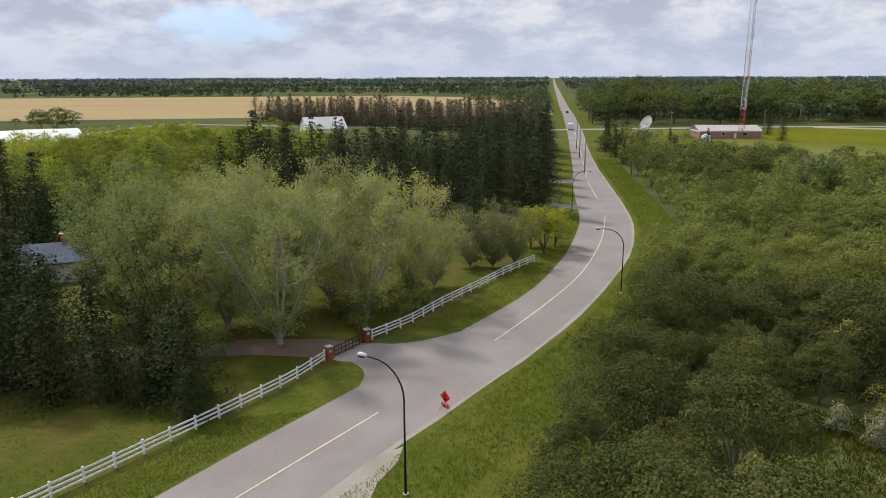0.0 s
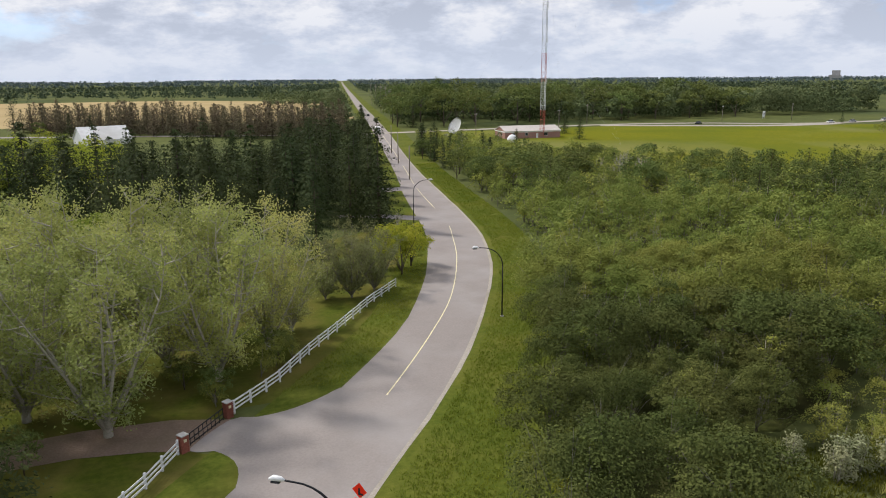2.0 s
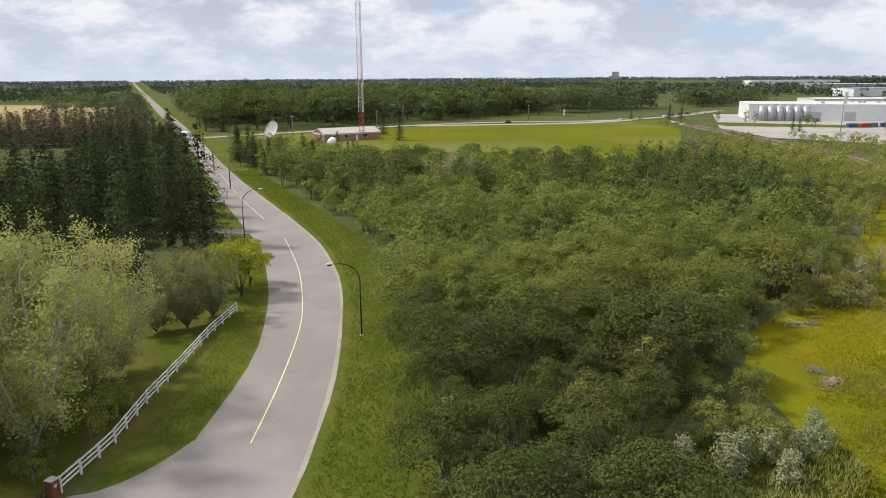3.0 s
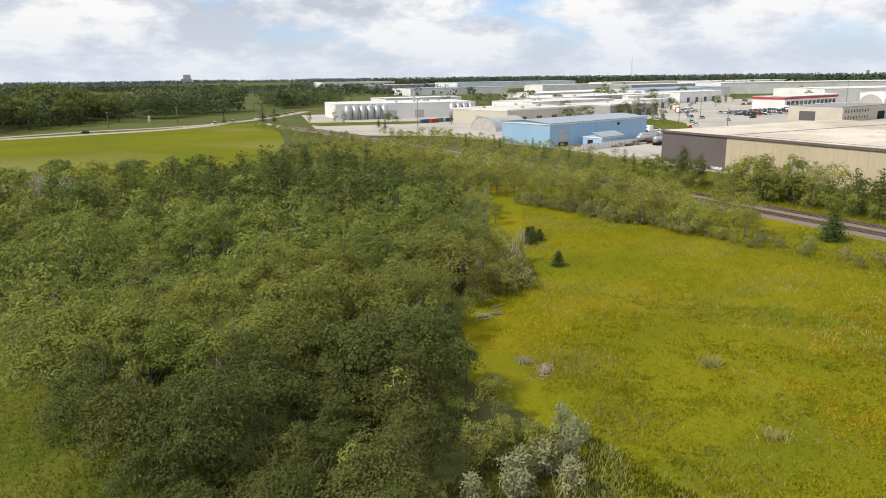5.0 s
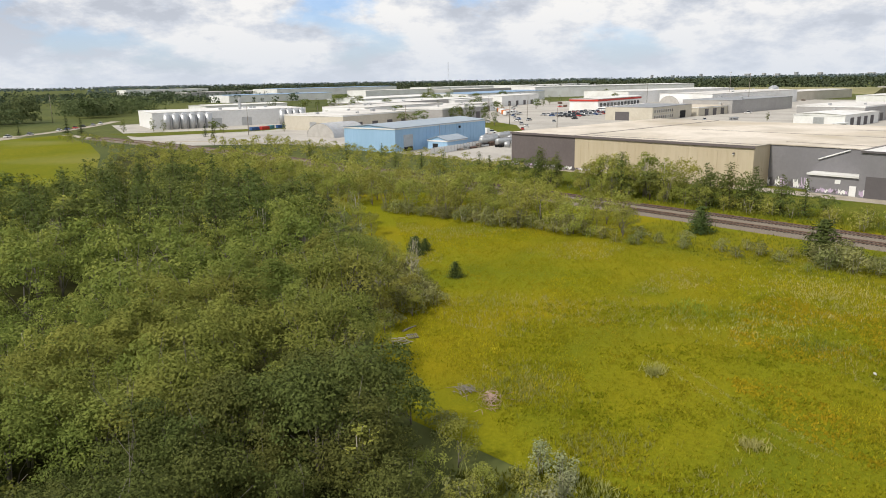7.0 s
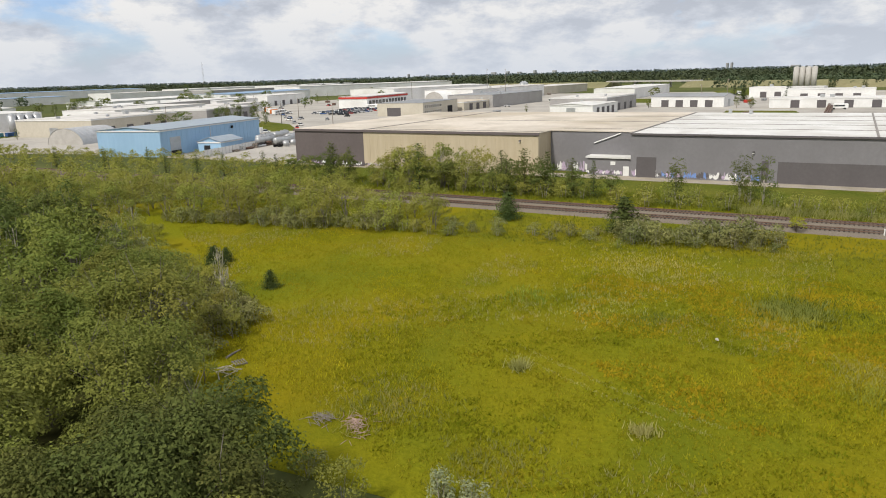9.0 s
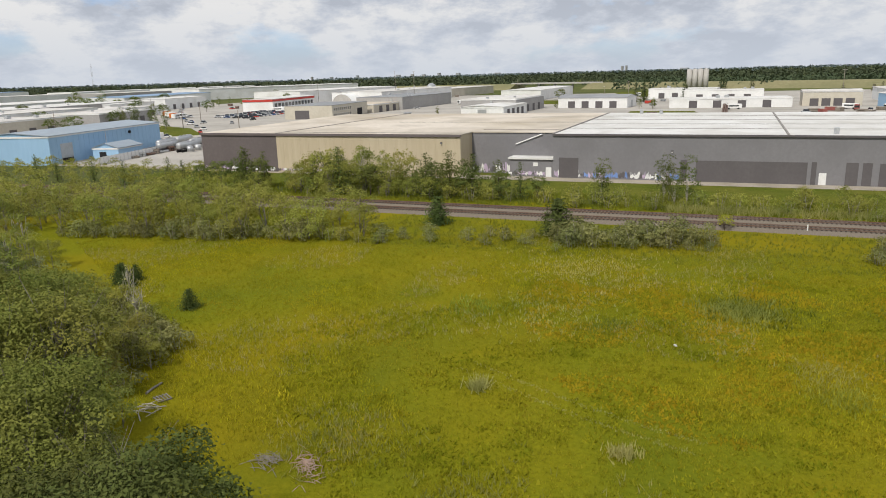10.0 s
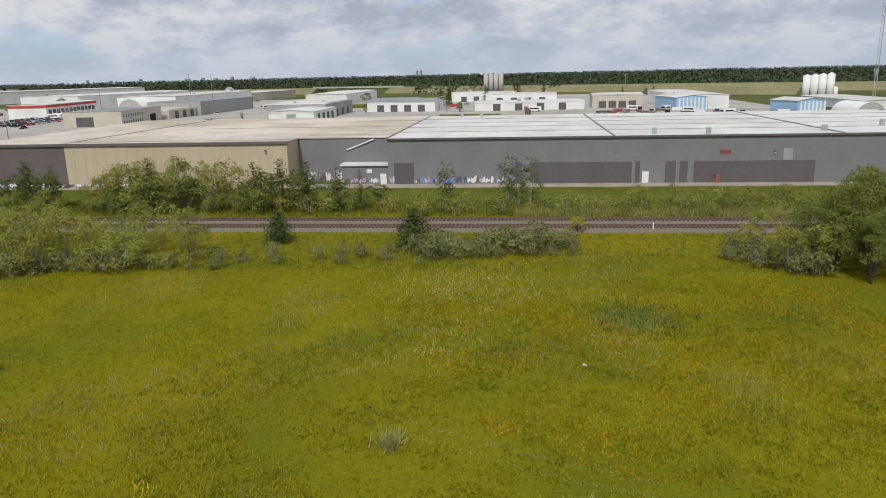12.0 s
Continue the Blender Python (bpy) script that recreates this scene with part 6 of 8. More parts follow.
thicket("willow_thicket", scrubs_far, scatter([site(s, n) for s, n in ((262, -64), (420, -62), (420, -74), (262, -80))], 5.5, 27), 0.4, 0.8, "low scrub along a railway bank", 48)
# trees among the estate's buildings
ESTATE_TREES = [(470, 98, 1.1), (482, 92, 1.2), (455, 104, 0.7), (446, 108, 0.7), (460, 110, 0.8), (540, 88, 0.8), (548, 84, 0.7), (640, 60, 0.9), (655, 55, 0.9), (690, 50, 0.9), (720, 40, 0.8), (590, 140, 0.9), (430, 130, 0.7), (418, -70, 0.6), (425, -150, 0.8), (388, -186, 0.8), (380, -190, 0.7), (360, 185, 0.6), (372, 230, 0.7), (355, 250, 0.8), (365, 262, 0.9), (350, 270, 0.8), (500, 250, 1.3), (520, 240, 1.2), (540, 262, 1.3), (580, 240, 1.2)]
plant(brights, ESTATE_TREES, rng, group="trees among the works buildings", label="green tree among pale works buildings")
plant(spruces_far, [(456, -233, 1.05), (462, -230, 0.85), (466, -240, 0.8), (470, -276, 0.85), (476, -282, 0.8), (558, -377, 0.85), (566, -386, 0.8), (548, -374, 0.7), (523, -380, 0.85), (530, -388, 0.8), (421, -372, 0.65), (449, -440, 0.6), (360, -300, 0.6), (400, -320, 0.5), (338, 322, 0.4), (346, 300, 0.7), (352, 296, 0.6), (330, 214, 0.4), (322, 206, 0.45)], rng)
plant(elms_far, [(532, 87, 1.05), (600, 112, 1.0), (470, 148, 1.0), (455, 150, 0.9), (520, 132, 0.9), (690, 132, 1.2), (725, 122, 1.2), (425, 190, 0.9), (436, 186, 0.8), (385, -193, 0.6), (537, -209, 1.1), (640, 240, 1.4), (660, 232, 1.3), (700, 250, 1.4), (610, 262, 1.3)], rng, group="trees among the works buildings")
plant(brights, [(729, 170, 2.0), (664, 140, 2.1), (668, 144, 1.7)], rng, group="trees among the works buildings")
plant(elms_far, [(402, 120, 1.0), (395, 128, 0.9), (444, 106, 1.1), (560, 176, 1.2), (640, 150, 1.4), (655, 160, 1.5), (520, 200, 1.1), (535, 196, 1.2), (350, 214, 0.6), (356, 222, 0.7), (620, 110, 1.1), (700, 120, 1.3), (760, 100, 1.4), (590, 60, 0.9), (505, 104, 0.8), (760, 10, 1.2), (820, -10, 1.3), (690, -10, 1.1), (540, 215, 1.3), (600, 210, 1.4)], rng, group="trees among the works buildings")
plant(brights, [(406, 84, 1.35), (412, 94, 1.5), (402, 98, 1.2), (398, 78, 1.1)], rng, group="trees among the works buildings", label="tall green poplar among pale works buildings")
# large trees beyond the crossroad
FARSIDE = [(98, 385), (330, 392), (340, 470), (250, 500), (112, 470)]
plant(elms_far, scatter(FARSIDE, 17.0, 91), rng, 1.7, 2.7, label="large rounded green tree beyond the crossroad", group="trees beyond the crossroad")
plant(spruces_far, scatter(FARSIDE, 40.0, 92), rng, 0.7, 1.0, group="spruces beyond the crossroad")
retire(MODELS)


# ---- grass tufts, too many to count ----
def tufts(name, places, height, width, material, label, seed, blades=3):
    """Grass and weeds: upright leaning blades in small bunches."""
    r = np.random.default_rng(seed)
    p = np.repeat(np.array(places, float)[:, :2], blades, 0)
    n = len(p)
    p = np.hstack([p + r.normal(0, width, (n, 2)), np.full((n, 1), -0.02)])
    a = r.uniform(0, 2 * math.pi, n)
    side = np.stack([np.cos(a), np.sin(a), np.zeros(n)], 1) * (0.42 * width * r.uniform(0.5, 1.2, n))[:, None]
    tip = np.stack([r.normal(0, 0.4, n), r.normal(0, 0.4, n), r.uniform(0.5, 1.3, n)], 1) * height
    v = np.stack([p - side, p + side, p + tip], 1).reshape(-1, 3)
    f = np.arange(3 * n).reshape(n, 3)
    return tagged(new(name, quick_mesh(name, v, f, material)), label, "grass", kind="stuff")


def random_in(poly, count, seed, blotch=None, keep=0.0):
    out = []
    for k in range(60):
        got = candidates(poly, 4 * count, 1000 * seed + k)
        out += [p for p in got.tolist() if not blotch or noise.noise((p[0] * blotch, p[1] * blotch, seed)) > keep]
        if len(out) >= count:
            break
    return out[:count]


MEADOW_NEAR = [(30, -30), (34, 30), (44, 46), (56, 53), (56, 58), (72, 62), (82, 60), (132, 76), (140, 60), (118, 36), (108, 14), (92, -8), (76, -24), (50, -34)]
tufts("meadow_grass", random_in(MEADOW_NEAR, 34000, 1) + random_in(MEADOW_NEAR, 16000, 12, 0.22, 0.0), 0.22, 0.15, L_GRASS, "tall uneven yellow-green meadow grass", 51)
MUSTARD = [(38, -14), (48, 26), (58, 30), (70, 28), (86, 22), (84, 4), (66, -16)]
TUSSOCKS = [(34, -20), (38, 40), (50, 50), (62, 52), (80, 48), (88, 20), (76, -14)]
tufts("meadow_weeds", random_in(MUSTARD, 1500, 31, 0.12, -0.05), 0.26, 0.40, L_MUSTARD, "patches of yellow-flowering weeds in the meadow", 58, 10)
tufts("tussock_grass", random_in(TUSSOCKS, 2400, 32, 0.16, -0.1), 0.26, 0.36, L_TUSSOCK, "rough tussocks of green meadow grass", 59, 12)
tufts("meadow_weeds", random_in(MEADOW_NEAR, 9000, 2, 0.05, 0.15), 0.32, 0.14, L_MUSTARD, "patches of yellow-flowering weeds in the meadow", 52)
tufts("dry_grass", random_in(MEADOW_NEAR, 4000, 3, 0.07, 0.18), 0.5, 0.08, L_DRYGRASS, "pale dry seeding grass in patches", 53)
tufts("railside_grass", random_in([site(s, n) for s, n in ((-60, -66), (104, -66), (104, -87), (-60, -87))], 7000, 4), 0.4, 0.2, L_BANK, "rank green grass beside the railway", 54)
tufts("bank_grass", random_in([site(s, n) for s, n in ((-70, -99), (170, -99), (170, -123), (-70, -123))], 16000, 5), 0.7, 0.26, L_VERGE, "rank yellowish grass on the warehouse bank", 55)
tufts("reeds", random_in([site(s, n) for s, n in ((-70, -99), (60, -99), (60, -103), (-70, -103))], 2500, 6), 1.4, 0.14, L_DRYGRASS, "pale reeds in a railway ditch", 56)
CLEARING = [(8, 22), (14, 24), (30, 24), (44, 44), (43, 52), (36, 49.5), (30, 55), (23, 47), (19, 36), (11, 36), (8.5, 30)]
tufts("rank_grass", random_in(CLEARING, 9000, 10), 0.4, 0.16, L_ROUGH, "rank dark green grass in a clearing", 60)
tufts("rank_grass", random_in(CLEARING, 1500, 11, 0.2, 0.1), 0.6, 0.12, L_DRYGRASS, "pale seed heads in a clearing", 61)
tufts("lawn_grass", random_in([(-48, 20), (-26, 34), (-10, 56), (-18, 60), (-40, 56), (-56, 40)], 7000, 14), 0.12, 0.12, L_ROUGH, "short uneven lawn grass", 63)
vr = [p for p in shifted(EDGE_R, 1.0) if 20 < p[1] < 230] + [p for p in shifted(EDGE_R, 7.5) if 20 < p[1] < 230][::-1]
tufts("verge_tufts", random_in(STRIP, 6000, 13), 0.26, 0.12, L_VERGE, "uneven green roadside grass", 62)
tufts("verge_tufts", random_in([tuple(p) for p in vr], 20000, 7), 0.26, 0.12, L_VERGE, "uneven green roadside grass", 57)
vl = [p for p in shifted(EDGE_L, -0.3) if 20 < p[1] < 57] + [p for p in shifted(EDGE_L, -4.5) if 20 < p[1] < 57][::-1]
tufts("verge_tufts", random_in([tuple(p) for p in vl], 5500, 8), 0.2, 0.1, L_VERGE, "uneven green roadside grass", 58)
vl = [p for p in shifted(EDGE_L, -0.3) if 73 < p[1] < 140] + [p for p in shifted(EDGE_L, -4.5) if 73 < p[1] < 140][::-1]
tufts("verge_tufts", random_in([tuple(p) for p in vl], 5000, 9), 0.2, 0.1, L_VERGE, "uneven green roadside grass", 59)


# ---- far woods ----
def belt(name, places, height, material, label, seed, leaves=14, leaf=2.0, spread=0.42):
    """Many trees in one mesh, too far off to tell apart."""
    r = np.random.default_rng(seed)
    p = np.array(places, float)
    h = height * r.uniform(0.6, 1.25, len(p))
    n = leaves
    d = r.normal(0, 1, (len(p), n, 3))
    d[:, :, 2] = np.abs(d[:, :, 2])
    d /= np.linalg.norm(d, axis=2)[:, :, None]
    c = d * (h * spread)[:, None, None] * np.array((1, 1, 1.25)) * r.uniform(0.75, 1.1, (len(p), n, 1))
    c[:, :, 2] += (h * 0.45)[:, None]
    c[:, :, :2] += p[:, None, :]
    low = r.random((len(p), n)) < 0.3
    c[:, :, 2] = np.where(low, c[:, :, 2] * 0.35, c[:, :, 2])
    v, f = leaf_cloud(c.reshape(-1, 3), d.reshape(-1, 3), np.repeat(h, n) / height * leaf, np.repeat(h, n) / height * leaf * 0.8, r, 3)
    return tagged(new(name, quick_mesh(name, v, f, material)), label, "woods", kind="stuff")


def spread_places(count, r0, r1, a0, a1, seed, blotch=0.004, keep=0.0, cut=None):
    """Places between two distances and two bearings from the wood, thicker where a noise is high."""
    r = random.Random(seed)
    out = []
    while len(out) < count:
        d = math.sqrt(r.uniform(r0 * r0, r1 * r1))
        a = radians(r.uniform(a0, a1))
        x, y = 40 + d * math.sin(a), 60 + d * math.cos(a)
        if noise.noise((x * blotch, y * blotch, seed)) > keep and not (cut and cut(x, y)):
            out.append((x, y))
    return out


def on_road(x, y):
    return abs(x - (79 + 0.1975 * (y - 346))) < 14 + 0.004 * y


def on_field(x, y):
    return -920 < x < 165 and 430 < y < 930


def beyond_fields(x, y):
    return on_road(x, y) or inside(x, y, [(60, 330), (480, 300), (480, 392), (60, 385)]) or y < 392


belt("far_woods", spread_places(1500, 250, 700, 2, 60, 21, 0.01, 0.02, beyond_fields), 13, L_FARGREEN, "distant mixed woodland", 31, 58, 0.95)
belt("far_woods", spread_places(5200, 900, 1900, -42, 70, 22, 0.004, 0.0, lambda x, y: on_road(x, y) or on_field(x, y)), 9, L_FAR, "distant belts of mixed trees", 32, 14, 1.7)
belt("far_woods", spread_places(15000, 1900, 4800, -45, 168, 23, 0.0016, -0.2, on_road), 11, L_HAZE, "tree belts along the horizon, blue haze put into their green", 33, 6, 3.6)
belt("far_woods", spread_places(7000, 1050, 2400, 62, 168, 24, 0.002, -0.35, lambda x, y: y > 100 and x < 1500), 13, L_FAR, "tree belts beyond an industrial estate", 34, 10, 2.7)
belt("far_woods", [(x, y) for x, y in spread_places(200, 420, 600, 4, 50, 25, 0.02, 0.1, beyond_fields)], 17, L_FARGREEN, "rounded green trees beyond the crossroad", 35, 260, 0.8, 0.5)
belt("far_woods", spread_places(200, 345, 600, 8, 58, 26, 0.02, 0.0, beyond_fields), 15, L_SPRUCE, "dark conifer clumps beyond the crossroad", 36, 120, 0.95, 0.34)
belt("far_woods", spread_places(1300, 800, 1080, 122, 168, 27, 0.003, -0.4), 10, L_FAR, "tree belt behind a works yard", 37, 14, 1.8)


# ---- the industrial estate ----
def quonset(name, m, width, length, height, material, label):
    ob = thing(name, m, label, "shed")
    bm = bmesh.new()
    rows = []
    for e in (-length / 2, length / 2):
        rows.append([bm.verts.new((e, -width / 2 * math.cos(math.pi * k / 14), height * math.sin(math.pi * k / 14))) for k in range(15)])
    for k in range(14):
        bm.faces.new((rows[0][k], rows[0][k + 1], rows[1][k + 1], rows[1][k]))
    bmesh.ops.recalc_face_normals(bm, faces=bm.faces)
    part("shell", bm, material, ob, smooth=True)
    for e in (-length / 2 + 0.1, length / 2 - 0.1):
        bm = bmesh.new()
        bm.faces.new([bm.verts.new((e, -(width / 2 - 0.1) * math.cos(math.pi * k / 14), (height - 0.1) * math.sin(math.pi * k / 14))) for k in range(15)])
        part("end_wall", bm, M_CONC, ob)
    for k in range(1, 8):
        x = -length / 2 + k * length / 8
        part("rib", tubed([(x, -(width / 2 + 0.05) * math.cos(math.pi * j / 10), (height + 0.05) * math.sin(math.pi * j / 10)) for j in range(11)], [0.08] * 11, 4), material, ob)
    return ob


def tank_upright(m, radius, height, label="upright galvanised steel storage tank", group="steel tanks", material=None, cone=1.2):
    ob = thing("storage_tank", m, label, "tank", group)
    part("shell", tubed([(0, 0, 0.3), (0, 0, height)], [radius, radius], 16), material or M_STEEL, ob, smooth=True)
    part("cap", tubed([(0, 0, height), (0, 0, height + cone)], [radius * 1.02, radius * 0.15], 16), material or M_STEEL, ob)
    part("base", tubed([(0, 0, -0.05), (0, 0, 0.32)], [radius * 1.06, radius * 1.06], 16), M_CONC, ob)
    return ob


def car(m, material, label, long=4.5, high=1.45, group="parked cars"):
    ob = thing("car", m, label, "car", group)
    bm = bmesh.new()
    box(bm, -long / 2, -0.88, 0.32, long / 2, 0.88, 0.86, bevel=0.12)
    part("body", bm, material, ob)
    bm = bmesh.new()
    v = box(bm, -long * 0.30, -0.76, 0.85, long * 0.24, 0.76, high)
    for p in v[4:]:
        p.co.x *= 0.72
        p.co.y *= 0.86
    part("cabin", bm, M_GLASS, ob)
    part("roof", boxed(-long * 0.2, -0.62, high - 0.01, long * 0.16, 0.62, high + 0.04), material, ob)
    for x in (-long * 0.31, long * 0.31):
        for y in (-0.8, 0.8):
            part("wheel", tubed([(x, y - 0.11, 0.33), (x, y + 0.11, 0.33)], [0.33, 0.33], 10), M_TYRE, ob)
    return ob


def van(m, material, label, long=9.0, high=3.1, group=""):
    """A coach, motor home or box lorry."""
    ob = thing("motor_home", m, label, "van", group)
    part("body", boxed(-long / 2, -1.2, 0.55, long / 2, 1.2, high, bevel=0.15), material, ob)
    part("windscreen", boxed(long / 2 - 0.02, -1.05, 1.5, long / 2 + 0.03, 1.05, high - 0.35), M_GLASS, ob)
    part("side_window", boxed(-long * 0.3, -1.23, 1.6, long * 0.35, -1.18, 2.3), M_GLASS, ob)
    part("side_window", boxed(-long * 0.3, 1.18, 1.6, long * 0.35, 1.23, 2.3), M_GLASS, ob)
    for x in (-long * 0.3, long * 0.33):
        for y in (-1.1, 1.1):
            part("wheel", tubed([(x, y - 0.15, 0.48), (x, y + 0.15, 0.48)], [0.48, 0.48], 10), M_TYRE, ob)
    return ob


def tanker(m, label="silver tanker trailer parked in a yard"):
    ob = thing("tanker_trailer", m, label, "trailer", "tanker trailers")
    part("tank", tubed([(-6.6, 0, 2.3), (-6.3, 0, 2.3), (-2, 0, 2.2), (0, 0, 2.15), (5.6, 0, 2.35), (5.9, 0, 2.35)], [0.55, 1.08, 1.15, 1.15, 1.05, 0.5], 14), M_STEEL, ob, smooth=True)
    part("walkway", boxed(-5, -0.3, 3.3, 4.5, 0.3, 3.42), M_STEEL, ob)
    for x in (-3.5, 0, 3.0):
        part("manhole", tubed([(x, 0, 3.35), (x, 0, 3.65)], [0.35, 0.35], 10), M_STEEL, ob)
    part("frame", boxed(-6.2, -0.5, 0.95, 5.5, 0.5, 1.25), M_GREYDARK, ob)
    for x in (-5.6, -4.4, -3.2):
        for y in (-0.95, 0.95):
            part("wheel", tubed([(x, y - 0.2, 0.5), (x, y + 0.2, 0.5)], [0.5, 0.5], 12), M_TYRE, ob)
    for y in (-0.6, 0.6):
        part("landing_leg", boxed(3.2, y - 0.08, 0, 3.4, y + 0.08, 1.2), M_GREYDARK, ob)
    return ob


def utility_pole(x, y, h, turn, label="tall grey timber utility pole with a crossarm", arms=1, group="utility poles"):
    ob = thing("utility_pole", pose(x, y, 0, 0, 0, turn), label, "utility pole", group)
    part("pole", tubed([(0, 0, -0.2), (0, 0, h)], [0.19, 0.12], 7), M_WOOD, ob, smooth=True)
    for k in range(arms):
        z = h - 0.7 - 1.1 * k
        part("crossarm", boxed(-1.3, -0.07, z - 0.08, 1.3, 0.07, z + 0.08), M_WOOD, ob)
        for a in (-1.15, -0.5, 0.5, 1.15):
            part("insulator", tubed([(a, 0, z + 0.08), (a, 0, z + 0.32)], [0.06, 0.05], 6), M_WHITE, ob)
    return ob


def container(m, material, label):
    ob = thing("bin_container", m, label, "container", "yard containers")
    part("body", boxed(-2.6, -1.1, 0.12, 2.6, 1.1, 1.9, bevel=0.05), material, ob)
    for k in range(6):
        part("rib", boxed(-2.3 + k * 0.9, -1.17, 0.15, -2.2 + k * 0.9, 1.17, 1.85), material, ob)
    return ob


def stack(m, label, material, rows=4, long=12.0):
    ob = thing("pipe_stack", m, label, "pipe stack", "pipe stacks")
    for r in range(rows):
        for k in range(3):
            part("pipe", tubed([(-long / 2, -1.0 + 0.95 * k, 0.45 + 0.85 * r), (long / 2, -1.0 + 0.95 * k, 0.45 + 0.85 * r)], [0.4, 0.4], 8), material, ob)
    return ob


def at(x, y, turn=0.0):
    return pose(x, y, 0, 0, 0, turn)


G = 50.5      # bearing of the estate's grid
M_CREAM = surface("cream_wall", (0.50, 0.46, 0.38), (0.58, 0.54, 0.46), 1.0, 0.1, (0.43, 0.39, 0.31), 0.5)
M_OFFWHITE = surface("off_white_steel", (0.72, 0.72, 0.71), (0.82, 0.82, 0.81), 1.0, 0.08, (0.58, 0.57, 0.54), 0.6, rough=0.6)
M_BLOCKWALL = surface("grey_block_wall", (0.33, 0.32, 0.31), (0.41, 0.40, 0.39), 1.0, 0.1, (0.28, 0.27, 0.26), 0.5)
M_FLATROOF = surface("pale_flat_roof", (0.55, 0.53, 0.50), (0.66, 0.64, 0.61), 0.6, 0.05, (0.38, 0.36, 0.33), 0.7)
M_GREYROOF = surface("mid_grey_roof", (0.24, 0.25, 0.26), (0.31, 0.32, 0.33), 0.8, 0.05, (0.20, 0.21, 0.22), 0.6)
M_CARBLUE = surface("blue_paint", (0.05, 0.11, 0.28), (0.07, 0.14, 0.33), 2.0, 0.5, rough=0.35)
M_CARGREY = surface("silver_car_paint", (0.38, 0.39, 0.40), (0.46, 0.47, 0.48), 2.0, 0.5, rough=0.35)
M_ORANGEPAINT = surface("orange_paint", (0.55, 0.16, 0.03), (0.65, 0.20, 0.04), 2.0, 0.5, rough=0.5)
M_MACHINE = surface("machine_yellow", (0.60, 0.40, 0.04), (0.68, 0.46, 0.06), 2.0, 0.5, rough=0.5)
M_HILL = surface("dry_hill_grass", (0.20, 0.182, 0.095), (0.27, 0.245, 0.135), 0.3, 0.02, (0.145, 0.15, 0.07), 0.7)
M_BRUSH = surface("pinkish_cut_wood", (0.31, 0.215, 0.165), (0.44, 0.325, 0.26), 5.0, 0.8)
M_FLOWER = surface("yellow_petals", (0.62, 0.52, 0.02), (0.72, 0.62, 0.04), 5.0, 0.8)
M_TEAL = surface("teal_skip_paint", (0.10, 0.26, 0.30), (0.14, 0.32, 0.36), 2.0, 0.5)

